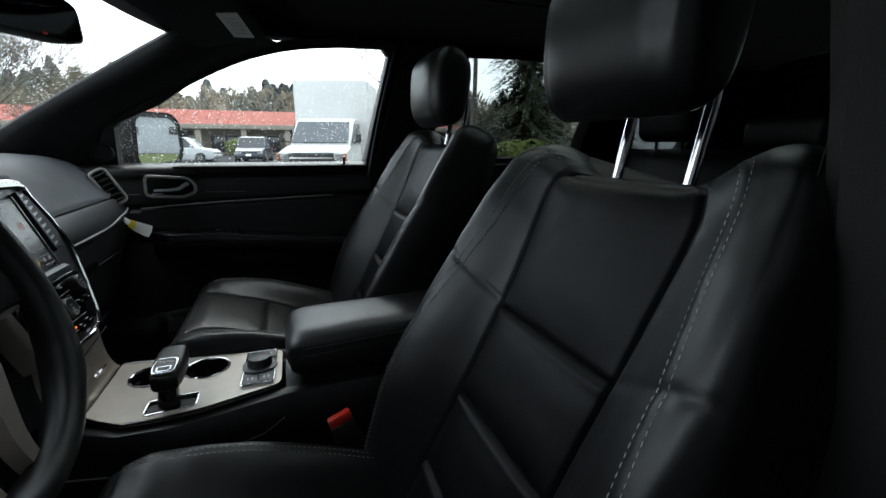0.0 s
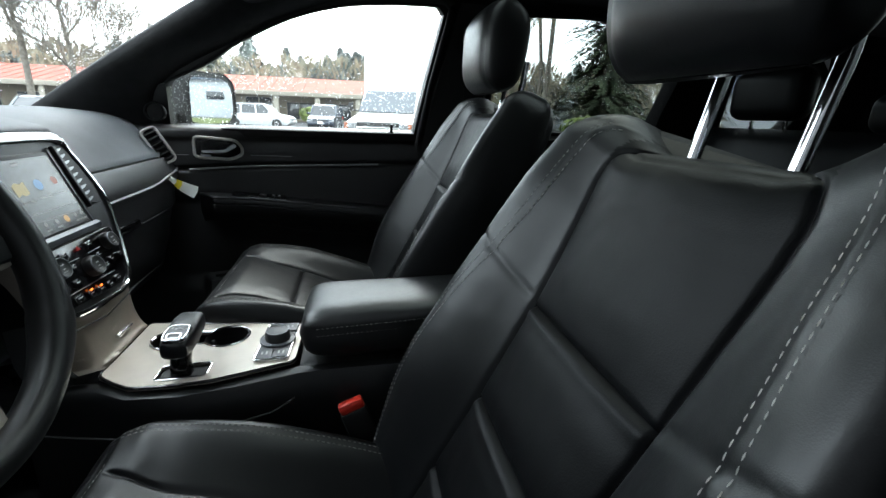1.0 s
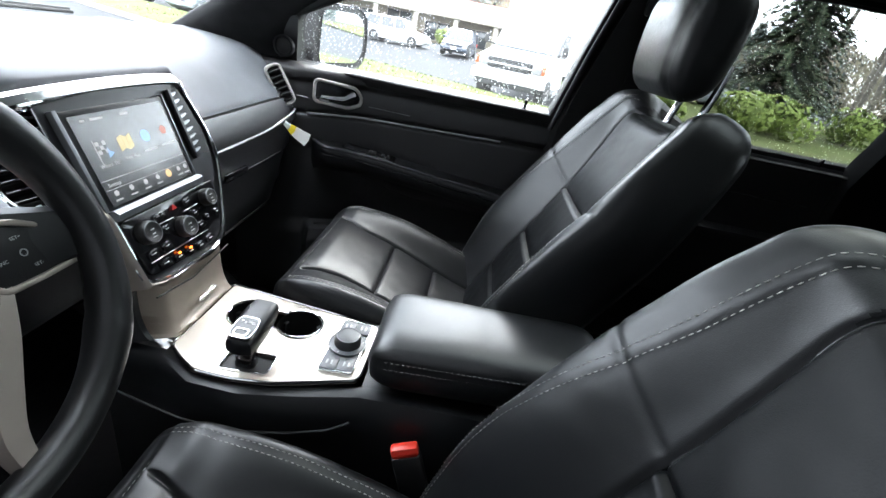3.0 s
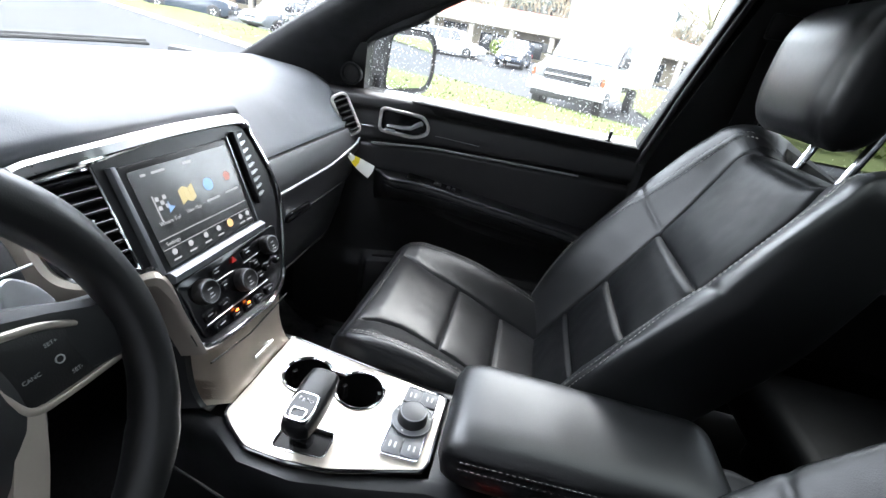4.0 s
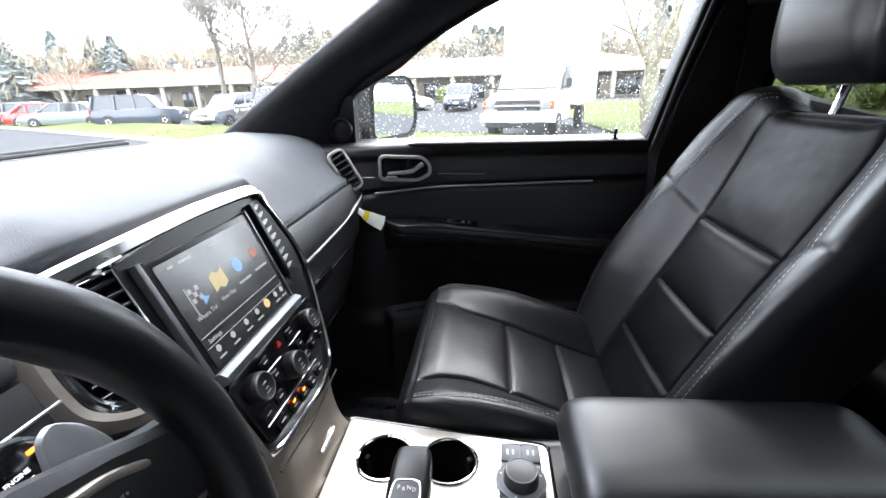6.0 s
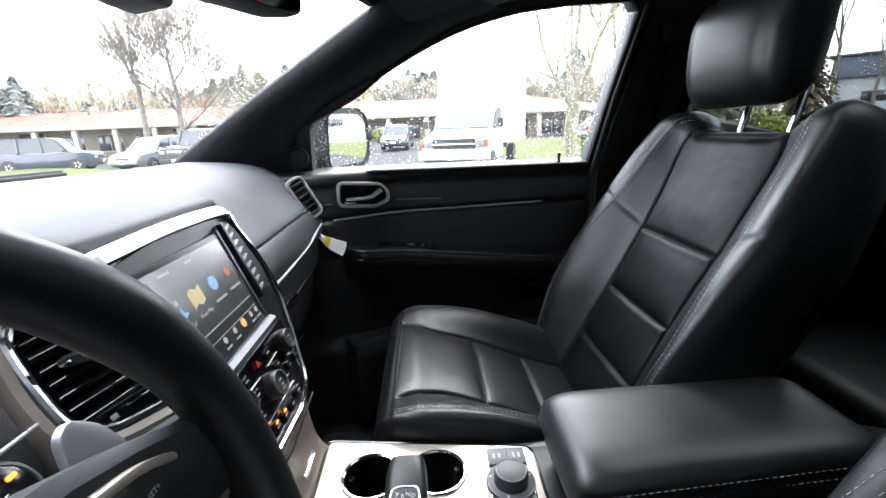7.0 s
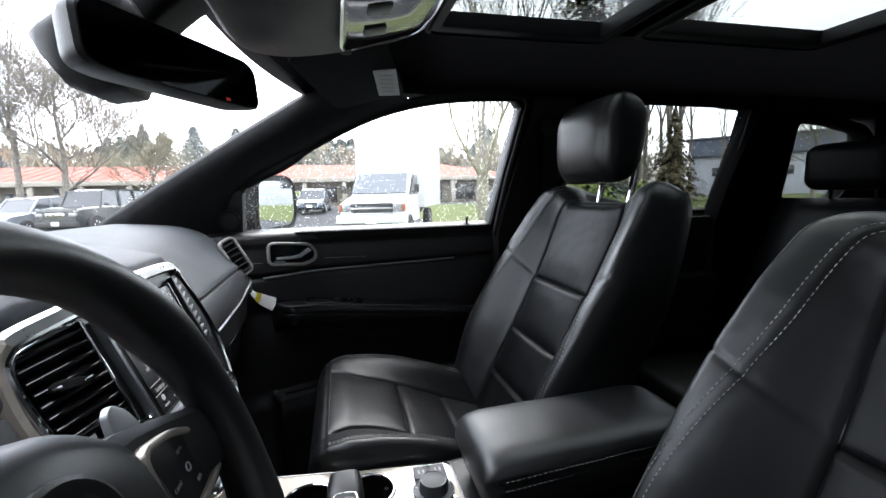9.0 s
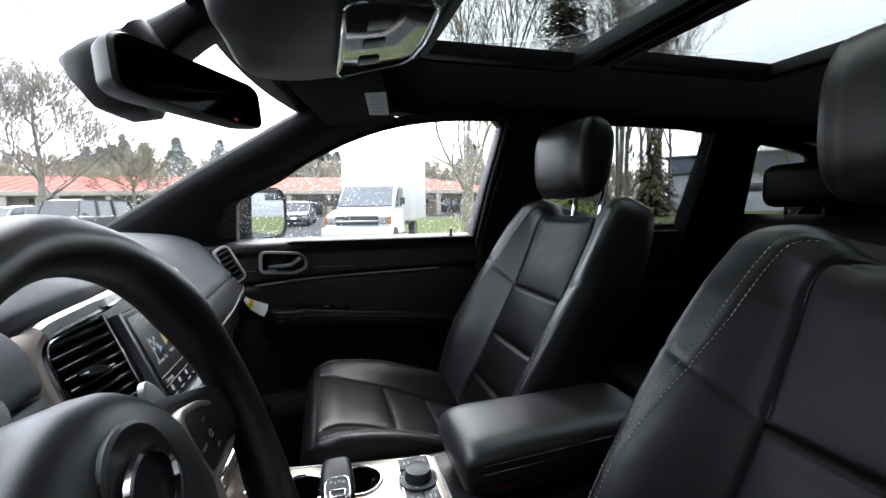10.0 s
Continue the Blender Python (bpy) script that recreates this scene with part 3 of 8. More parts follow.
area = sum(a[0] * b[1] - b[0] * a[1] for a, b in zip(curvy, curvy[1:] + curvy[:1]))
if area < 0:
    curvy = curvy[::-1]
window("window_3", curvy, side_m(), 0.030, "front passenger window speckled with rain in a black frame", GLASS, 2600, 3)


def sized(poly):
    a = sum(p[0] * q[1] - q[0] * p[1] for p, q in zip(poly, poly[1:] + poly[:1]))
    return poly if a > 0 else poly[::-1]


REAR = sized(side_out([(0.37, 1.205), (0.40, 1.40), (0.425, 1.582), (0.7, 1.592), (0.98, 1.588), (1.095, 1.580), (1.08, 1.46), (1.055, 1.34), (1.03, 1.205)]))
window("window_4", REAR, side_m(0.725), 0.035, "rear passenger window of tinted glass with rain on it", GLASS_PRIV, 1800, 4, lining=MATTE)
QUARTER = sized(round_poly(side_out([(1.325, 1.252), (1.318, 1.545), (1.50, 1.530), (1.66, 1.500), (1.73, 1.44), (1.62, 1.252)]), 0.03))
window("window_5", QUARTER, side_m(0.715), 0.04, "fixed rear quarter window of tinted glass", GLASS_PRIV, 250, 5, lining=MATTE)


# driver's side: the rear door's window and the quarter glass, seen past the driver's seat
DM = frame_of((0, -0.79, 1.21), (-1, 0, 0), (0, LEAN, 1))
window("window_6", sized([(-x, y) for x, y in REAR]), DM, 0.035, "rear driver-side window of tinted glass", GLASS_PRIV, 0, 6)
window("window_7", sized([(-x, y) for x, y in QUARTER]), DM, 0.04, "fixed rear quarter window on the driver's side", GLASS_PRIV, 0, 7)


def pillars():
    # passenger A-pillar: from the dashboard's corner up to the roof
    ws = [Vector(p) for p in ((-1.02, 0.625, 1.20), (-0.953, 0.612, 1.243), (-0.78, 0.59, 1.353), (-0.60, 0.568, 1.462), (-0.41, 0.54, 1.572), (-0.33, 0.52, 1.61))]
    wi = [Vector(p) for p in ((-0.67, 0.70, 1.15), (-0.640, 0.700, 1.245), (-0.606, 0.685, 1.345), (-0.425, 0.652, 1.447), (-0.245, 0.632, 1.535), (-0.12, 0.615, 1.575))]
    a, b = curve_pts(ws, 6), curve_pts(wi, 6)
    bm = bmesh.new()
    rings = []
    for p, q in zip(a, b):
        mid = (p + q) / 2
        inn = Vector((0.25, -0.85, -0.25)).normalized()
        ring = []
        for k in range(9):
            t = k / 8
            ring.append(p.lerp(q, t) + inn * 0.042 * math.sin(math.pi * t) ** 0.7)
        ring += [q - inn * 0.05, mid - inn * 0.07, p - inn * 0.05]
        rings.append(ring)
    loft(bm, rings)
    whole("trim_pillar", bm, PILLAR, "dark grey woven-finish windscreen pillar trim", "pillar trim", "structure", angle=60)
    # its twin on the driver's side
    bm = bmesh.new()
    loft(bm, [[Vector((p.x, 2 * CEN - p.y, p.z)) for p in ring] for ring in rings])
    whole("trim_pillar", bm, PILLAR, "dark grey woven-finish windscreen pillar trim", "pillar trim", "structure", angle=60)
    # sail panel with the tweeter grille, in the window's front corner
    t = thing("trim_sail_panel", "black corner panel with a round tweeter grille", "trim panel", kind="structure")
    bm = bmesh.new()
    slab(bm, sized([(-0.80, -0.04), (-0.624, -0.04), (-0.624, 0.005), (-0.614, 0.122), (-0.65, 0.12), (-0.74, 0.05)]), 0.04, side_m(0.680))
    part("panel", bm, PLASTIC, t)
    c = Vector((-0.651, 0.655, 1.250))
    bm = bmesh.new()
    tube(bm, [c + Vector((math.cos(k * math.pi / 12) * 0.0255, -0.006, math.sin(k * math.pi / 12) * 0.0255)) for k in range(24)], 0.0042, 8, closed=True)
    part("ring", bm, PILLAR, t)
    bm = bmesh.new()
    disc(bm, c + Vector((0, 0.012, 0)), (0, -1, 0), 0.025, 0.030, bevel=0.004)
    part("grille", bm, RUBBER, t)
    # B-pillar and C-pillar trims on the passenger side
    for name, xs0, xs1, label in (("trim_pillar", (0.135, 0.36), (0.235, 0.41), "black middle pillar trim beside the front seat"), ("trim_pillar", (1.0, 1.33), (1.11, 1.32), "black rear pillar trim between the tinted windows")):
        bm = bmesh.new()
        rings = []
        for k in range(9):
            u = k / 8
            z = 0.45 + 1.15 * u
            v = max(0.0, (z - 1.2) / 0.4)
            x0 = xs0[0] + (xs1[0] - xs0[0]) * v
            x1 = xs0[1] + (xs1[1] - xs0[1]) * v
            y = 0.72 - LEAN * max(0.0, z - 1.21)
            out = 0.06 if xs0[0] < 0.5 else 0.012
            rings.append([(x0, y, z), (x0 + 0.02, y - 0.035, z), (x1 - 0.02, y - 0.035, z), (x1, y, z), (x1, y + out, z), (x0, y + out, z)])
        loft(bm, rings)
        whole(name, bm, PLASTIC if xs0[0] < 0.5 else MATTE, label, "pillar trim", "structure")
        bm = bmesh.new()
        if xs0[0] < 0.5:
            loft(bm, [[(xf, -0.70, z), (xf + 0.01, -0.685, z), (xf + 0.16, -0.685, z), (xf + 0.19, -0.71, z), (xf + 0.17, -0.80, z), (xf + 0.01, -0.80, z)] for xf, z in ((0.215, 0.45), (0.225, 0.9), (0.238, 1.1), (0.243, 1.19), (0.219, 1.30), (0.200, 1.36), (0.150, 1.50), (0.12, 1.60))])
        else:
            loft(bm, [[(x, 2 * CEN - y + 0.030, z) for x, y, z in r] for r in rings])
        whole(name, bm, PLASTIC, label, "pillar trim", "structure")
    # grab of the window seal beside the middle pillar: a bright ridge
    bm = bmesh.new()
    tube(bm, [side_m(0.675) @ Vector((x, z, 0)) for x, z in ((0.135, -0.04), (0.172, 0.16), (0.222, 0.37), (0.205, 0.39), (0.15, 0.395))], 0.007, 8)
    whole("trim_seal", bm, RUBBER, "black rubber door seal along the middle pillar", "door seal", "structure")
    # rear of the cabin: side walls below the glass, tailgate
    for s in (1, -1):
        bm = bmesh.new()
        box(bm, (1.2, CEN + s * 0.79, 0.83), (2.1, 0.06, 0.80), 0.02)
        whole("wall_side", bm, MATTE, "black lower side wall of the rear cabin", "wall", "structure")
        bm = bmesh.new()
        box(bm, (0.90, CEN + s * 0.715, 1.655), (2.46, 0.13, 0.10), 0.03)
        box(bm, (1.63, CEN + s * 0.70, 1.605), (1.02, 0.12, 0.09), 0.02)
        whole("trim_roof_rail", bm, HEADLINER, "black cloth roof edge above the windows", "roof rail", "structure")
    bm = bmesh.new()
    box(bm, (2.10, CEN, 0.85), (0.06, 1.5, 0.9), 0.02)
    box(bm, (2.02, CEN, 1.62), (0.12, 1.4, 0.12), 0.03)
    whole("wall_tailgate", bm, PLASTIC, "black tailgate lining", "wall", "structure")
    for s in (1, -1):
        bm = bmesh.new()
        loft(bm, [[(1.70 + d, CEN + s * 0.72 - s * LEAN * 0.5 * max(0, z - 1.2), z), (1.95 + d, CEN + s * 0.66, z), (2.14, CEN + s * 0.36, z), (2.16, CEN + s * 0.80, z), (1.72 + d, CEN + s * 0.80, z)] for z, d in ((0.6, 0.0), (1.25, -0.06), (1.48, 0.04), (1.66, 0.0))])
        whole("trim_pillar", bm, MATTE, "broad black rearmost pillar trim beside the tailgate", "pillar trim", "structure")
    w = thing("window_8", "tinted tailgate window", "car window", kind="structure")
    bm = bmesh.new()
    slab(bm, [(-0.45, 0), (0.45, 0), (0.40, 0.30), (-0.40, 0.30)], 0.003, frame_of((2.10, CEN, 1.29), (0, 1, 0), (-0.3, 0, 1)))
    g = part("pane", bm, GLASS_PRIV, w)
    g.visible_shadow = False


pillars()


def windscreen():
    w = thing("window_9", "large raked windscreen with a wiped area and rain", "windscreen", kind="structure")

    def at(u, v):
        """u from -1 to 1 across, v from 0 at the cowl to 1 at the roof"""
        lo = Vector((-1.19 + 0.20 * abs(u) ** 2.2, CEN + 0.70 * u, 1.225 + 0.01 * abs(u)))
        hi = Vector((-0.535 + 0.11 * abs(u) ** 2.2, CEN + 0.61 * u, 1.605 - 0.02 * abs(u)))
        return lo.lerp(hi, v) + Vector((-0.02, 0, 0.03)) * math.sin(math.pi * v)

    bm = bmesh.new()
    loft(bm, [[at(1.16 * (-1 + 2 * i / 24), j / 12) for i in range(25)] for j in range(13)], cap=False, ring_closed=False)
    bmesh.ops.solidify(bm, geom=bm.faces[:], thickness=0.004)
    g = part("pane", bm, GLASS, w)
    g.visible_shadow = False
    # black ceramic edge and dots along the top
    bm = bmesh.new()
    loft(bm, [[at(-1 + 2 * i / 24, v) + Vector((0.004, 0, -0.006)) for i in range(25)] for v in (0.985, 1.03)], cap=False, ring_closed=False)
    bmesh.ops.solidify(bm, geom=bm.faces[:], thickness=0.003)
    part("frit_band", bm, PLASTIC, w)
    # rain left outside the wiper's arc, by the passenger's pillar
    rnd = random.Random(9)
    bm = bmesh.new()
    spots = []

    def edge(u, v):
        return u > 1.05 - 0.22 * v and v < 0.74

    while len(spots) < 1100:
        u, v = rnd.uniform(0.80, 1.16), rnd.uniform(0.10, 0.78)
        if edge(u, v) or rnd.random() < 0.02:
            spots.append((u, v))
    while len(spots) < 1150:
        spots.append((rnd.uniform(-0.75, 0.3), rnd.uniform(0.0, 0.8) * rnd.random()))
    for u, v in spots:
        c = at(u, v)
        e1, e2 = (at(u + 0.01, v) - c).normalized(), (at(u, v + 0.01) - c).normalized()
        nn = e1.cross(e2).normalized()
        r = 0.0008 + 0.0013 * rnd.random() ** 2
        rim = [bm.verts.new(c + e1 * math.cos(a) * r + e2 * math.sin(a) * r + nn * 0.003) for a in (k * math.pi / 3 for k in range(6))]
        top = bm.verts.new(c + nn * (0.003 + r * 0.55))
        for k in range(6):
            bm.faces.new((rim[k], rim[(k + 1) % 6], top))
        bm.faces.new(rim[::-1])
    ob = part("raindrops", bm, DROPS, w, "clear drops of rain on the glass", angle=80)
    tagged(ob, kind="stuff")
    ob.visible_shadow = False
    # cowl outside and the wiper lying on it
    bm = bmesh.new()
    loft(bm, [[(-1.16 + 0.20 * abs(u) ** 2.2 - d, CEN + 0.72 * u, z) for d, z in ((0.02, 1.222), (0.06, 1.205), (0.16, 1.190), (0.16, 1.10), (0.02, 1.10))] for u in [-1 + i / 8 for i in range(17)]])
    whole("cowl", bm, RUBBER, "black plastic cowl below the windscreen", "cowl", "structure")
    wp = thing("windscreen_wiper", "black wiper parked at the foot of the windscreen", "wiper")
    bm = bmesh.new()
    line = [at(u, 0.012) + Vector((-0.012, 0, 0.012)) for u in (0.0, 0.15, 0.3, 0.45, 0.6, 0.72)]
    tube(bm, line, 0.006, 6)
    part("arm", bm, RUBBER, wp)
    bm = bmesh.new()
    tube(bm, [p + Vector((0.008, 0, -0.004)) for p in line], 0.004, 6)
    part("blade", bm, RUBBER, wp)


windscreen()


# ---- passenger door ----
def door_y(x, z):
    """Depth of the passenger door's lining (smaller y: further into the cabin)."""
    y = 0.706 - 0.075 * ease((-0.38 - x) / 0.26)
    y += 0.010 * ease((z - 1.13) / 0.07)                              # rolls out under the glass
    y -= 0.014 * ease((z - 1.165) / 0.02) * (1 - ease((z - 1.195) / 0.02))
    strip = 1.088 + 0.016 * (x + 0.55) / 0.55
    y += 0.012 * groove(z - strip + 0.004, 0.006)
    arm = 1.004 - 0.052 * (x + 0.514) / 0.549
    on = ease((x + 0.56) / 0.07) * (1 - 0.25 * ease((x - 0.02) / 0.1))
    d = z - arm
    if d < -0.03:
        y -= 0.040 * on * (1 - ease((-d - 0.03) / 0.15))
    sweep = 0.90 + 0.12 * ease((-0.25 - x) / 0.30)
    y += 0.018 * ease((sweep - z) / 0.05) * (1 - ease((0.74 - z) / 0.06))
    rim = 0.735 - 0.02 * (x + 0.5)
    y -= 0.055 * ease((rim - z) / 0.012) * ease((x + 0.58) / 0.04)
    return y


def passenger_door():
    t = thing("door_1", "black vinyl front passenger door, closed, with chrome-edged trim", "car door", kind="structure")
    bm = bmesh.new()
    nx, nz = 116, 122
    rows = [[Vector((-0.80 + 0.96 * i / nx, 0, 0.45 + 0.757 * j / nz)) for i in range(nx + 1)] for j in range(nz + 1)]
    for r in rows:
        for p in r:
            p.y = door_y(p.x, p.z)
    top = [Vector((p.x, p.y + 0.02, p.z + 0.008)) for p in rows[-1]]
    top2 = [Vector((p.x, 0.745, p.z + 0.006)) for p in rows[-1]]
    loft(bm, rows + [top, top2], cap=False, ring_closed=False)
    part("lining", bm, DOOR_VINYL, t, angle=50)
    bm = bmesh.new()
    box(bm, (-0.32, 0.80, 0.83), (1.0, 0.09, 0.76), 0.03)
    part("outer_skin", bm, BODY_PAINT, t)

    def on(x, z, off=0.003):
        return Vector((x, door_y(x, z) - off, z))

    bm = bmesh.new()
    tube(bm, [on(x, 1.088 + 0.016 * (x + 0.55) / 0.55 - 0.004, 0.013) for x in [-0.575 + 0.58 * k / 40 for k in range(41)]], 0.0030, 8)
    part("chrome_strip", bm, STRIP, t, "thin bright strip")
    for x0, x1 in ((-0.605, -0.572), (-0.408, -0.280)):
        bm = bmesh.new()
        tube(bm, [on(x0 + (x1 - x0) * k / 10, 1.128 - 0.010 * (x0 + (x1 - x0) * k / 10 + 0.62) / 0.5, 0.001) for k in range(11)], 0.0011, 6)
        part("trim_line", bm, STRIP, t)
    # handle: bezel, dark bowl, lever
    hx, hz = -0.492, 1.146
    hm = frame_of((hx, door_y(hx, hz) - 0.016, hz), (0.133, 0.050, -0.014), (0.10, 0, 1))
    outer = round_poly([(-0.068, -0.036), (0.040, -0.036), (0.074, -0.016), (0.074, 0.010), (0.050, 0.034), (-0.072, 0.034)], 0.020)
    hh = new("door_handle")
    hh.parent = t
    tagged(hh, "satin taupe bezel with a chrome lever")
    bm = bmesh.new()
    frame_ring(bm, outer, inset(outer, 0.0085), 0.028, hm, 0.003)
    part("bezel", bm, DOOR_BEZEL, hh)
    bm = bmesh.new()
    slab(bm, inset(outer, 0.006), 0.012, hm @ Matrix.Translation((0, 0, -0.010)))
    part("bowl", bm, GLOSS_BLACK, hh)
    bm = bmesh.new()
    loft(bm, [[hm @ Vector((x, y + a, zz)) for a, zz in ((-h, 0.0), (-h * 0.6, 0.009), (h * 0.6, 0.009), (h, 0.0))] for x, y, h in ((-0.046, -0.013, 0.003), (-0.03, -0.012, 0.0045), (0.0, -0.010, 0.005), (0.020, -0.006, 0.006), (0.033, 0.004, 0.008), (0.044, 0.012, 0.008), (0.05, 0.012, 0.004))])
    part("lever", bm, STRIP, hh, "bright silver pull lever")
    bm = bmesh.new()
    box(bm, (0, 0, 0), (0.030, 0.008, 0.006), 0.003, hm @ Matrix.Translation((-0.035, -0.024, 0.0)))
    part("lock_tab", bm, STRIP, hh)
    # armrest top pad with seam, window switches
    bm = bmesh.new()

    def arm_at(x):
        z = 1.004 - 0.052 * (x + 0.514) / 0.549
        yd = 0.706 - 0.075 * ease((-0.38 - x) / 0.26)
        k = ease((x + 0.565) / 0.07)
        return z, yd, yd - 0.066 * k, k

    rings = []
    for i in range(61):
        x = -0.558 + 0.70 * i / 60
        z, yd, yi, k = arm_at(x)
        prof = [(yd + 0.02, z + 0.004), (yd - 0.01 * k, z + 0.002), (yi + 0.020 * k, z), (yi + 0.009 * k, z - 0.001), (yi + 0.003 * k, z - 0.005), (yi, z - 0.013), (yi + 0.001, z - 0.021), (yi + 0.005 * k, z - 0.0235), (yi + 0.002, z - 0.026), (yi + 0.004 * k, z - 0.040), (yi + 0.016 * k, z - 0.060), (yd + 0.02, z - 0.10)]
        rings.append([Vector((x, y, zz)) for y, zz in prof])
    loft(bm, rings)
    arm = part("armrest", bm, ARM_LEATHER, t, "padded black leather armrest", angle=50)
    bm = bmesh.new()
    line = []
    for i in range(81):
        x = -0.53 + 0.66 * i / 80
        z, yd, yi, k = arm_at(x)
        line.append(Vector((x, yi + 0.0065 * k, z - 0.0035)))
    tube(bm, line, 0.0055, 10)
    part("piping", bm, ARM_LEATHER, arm)
    bm = bmesh.new()
    pm = frame_of((-0.385, 0.664, 0.9985), (0.995, 0, -0.094), (0, 1, 0.25))
    slab(bm, round_poly([(-0.08, -0.016), (0.085, -0.016), (0.085, 0.018), (-0.08, 0.018)], 0.01), 0.006, pm, 0.0015)
    sw = part("switch_panel", bm, GLOSS_BLACK, t)
    for k, x in enumerate((0.012, 0.045, 0.062)):
        bm = bmesh.new()
        box(bm, (0, 0, 0), (0.022 if k == 0 else 0.010, 0.014, 0.006), 0.002, pm @ Matrix.Translation((x, 0, 0.002)))
        part("switch", bm, PLASTIC, sw)
        bm = bmesh.new()
        box(bm, (0, 0, 0), (0.005, 0.002, 0.0006), 0.0002, pm @ Matrix.Translation((x, 0.0, 0.0056)))
        part("mark", bm, MARK, sw)
    # lock knob on the sill
    bm = bmesh.new()
    disc(bm, (0.05, 0.700, 1.222), (0, -0.15, 1), 0.0045, 0.026, bevel=0.0015)
    disc(bm, (0.05, 0.701, 1.211), (0, -0.15, 1), 0.009, 0.004, bevel=0.001)
    part("lock_knob", bm, GLOSS_BLACK, t)
    # contour seam that sweeps back under the armrest
    bm = bmesh.new()
    sweep = curve_pts([(-0.530, 0.985), (-0.505, 0.962), (-0.462, 0.926), (-0.369, 0.893), (-0.242, 0.866), (-0.019, 0.845), (0.11, 0.835)], 8)
    tube(bm, [on(p.x, p.y, 0.0) for p in sweep], 0.0035, 6)
    part("contour_seam", bm, DOOR_VINYL, t)
    # map pocket's lip and speaker
    bm = bmesh.new()
    tube(bm, [on(x, 0.735 - 0.02 * (x + 0.5) - 0.006, 0.0) for x in [-0.54 + 0.66 * k / 30 for k in range(31)]], 0.006, 8)
    part("pocket_lip", bm, PLASTIC, t)
    # rear door lining behind it
    t2 = thing("door_2", "black vinyl rear passenger door, closed", "car door", kind="structure")
    bm = bmesh.new()
    prof = [(0.74, 0.46), (0.70, 0.5), (0.70, 0.72), (0.655, 0.75), (0.655, 0.93), (0.645, 0.965), (0.65, 0.985), (0.705, 0.99), (0.71, 1.10), (0.705, 1.18), (0.72, 1.212), (0.76, 1.212)]
    loft(bm, [[(x, y, z) for y, z in prof] for x in (0.33, 0.6, 0.85, 1.02)], cap=False, ring_closed=False)
    part("lining", bm, DOOR_VINYL, t2)
    bm = bmesh.new()
    tube(bm, [(x, 0.703, 1.085 + 0.01 * x) for x in (0.40, 0.6, 0.8, 0.95)], 0.002, 6)
    part("chrome_strip", bm, CHROME, t2)
    bm = bmesh.new()
    disc(bm, (0.93, 0.712, 1.224), (0, -0.15, 1), 0.0045, 0.026, bevel=0.0015)
    part("lock_knob", bm, GLOSS_BLACK, t2)


passenger_door()


def wing_mirror():
    t = thing("wing_mirror", "black wing mirror outside the passenger window, wet with rain", "wing mirror")
    m = frame_of((-0.560, 0.868, 1.288), (0.44, 0.90, 0.0), (0.0, 0.0, 1))
    if (m.to_3x3() @ Vector((0, 0, 1))).x < 0:
        m = frame_of((-0.560, 0.868, 1.288), (-0.44, -0.90, 0.0), (0.0, 0.0, 1))
    sx = -1 if (m.to_3x3() @ Vector((1, 0, 0))).y < 0 else 1
    out = round_poly([(-0.108, -0.086), (0.085, -0.080), (0.112, -0.035), (0.108, 0.062), (0.07, 0.088), (-0.095, 0.084)], 0.03)
    out = sized([(x * sx, y) for x, y in out])
    bm = bmesh.new()
    rings = [[m @ Vector((x * k * 1.10, y * k * 1.10, z)) for x, y in out] for k, z in ((0.95, 0.0), (1.0, 0.006), (1.02, -0.03), (1.0, -0.075), (0.90, -0.115), (0.6, -0.14), (0.25, -0.15))]
    loft(bm, rings)
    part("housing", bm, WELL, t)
    bm = bmesh.new()
    slab(bm, [(x * 0.90, y * 0.88) for x, y in out], 0.003, m @ Matrix.Translation((0, 0, 0.0072)))
    part("glass", bm, MIRROR, t, "clear mirror glass")
    bm = bmesh.new()
    loft(bm, [[Vector((x + dx, y, z + dz)) for dx, dz in ((-0.03, -0.025), (0.03, -0.025), (0.03, 0.025), (-0.03, 0.025))] for x, y, z in ((-0.66, 0.73, 1.225), (-0.66, 0.78, 1.22), (-0.655, 0.84, 1.235))])
    part("arm", bm, PLASTIC, t)


wing_mirror()


# ---- seats ----
K = 0.52
UPV, FRV = Vector((K, 0, 1)).normalized(), Vector((-1, 0, K)).normalized()
BACK_O = Vector((0, 0, 0.743))
BW = [(-0.08, 0.225), (0.0, 0.252), (0.10, 0.272), (0.22, 0.282), (0.40, 0.284), (0.50, 0.272), (0.58, 0.256), (0.62, 0.244), (0.645, 0.226), (0.660, 0.198), (0.668, 0.165)]
BI = [(-0.08, 0.130), (0.09, 0.128), (0.22, 0.124), (0.37, 0.127), (0.50, 0.134), (0.57, 0.137), (0.61, 0.131), (0.637, 0.116), (0.655, 0.096), (0.67, 0.075)]
BH = [(-0.08, 0.03), (0.05, 0.062), (0.18, 0.077), (0.32, 0.072), (0.42, 0.062), (0.52, 0.050), (0.60, 0.034), (0.668, 0.022)]
STITCH_U = [(0.0, 0.80), (0.2, 0.79), (0.3, 0.71), (0.4, 0.58), (0.5, 0.47), (0.6, 0.40), (0.668, 0.36)]
RIDGE = 0.80         # where a bolster stands proudest, from its inner seam to its edge


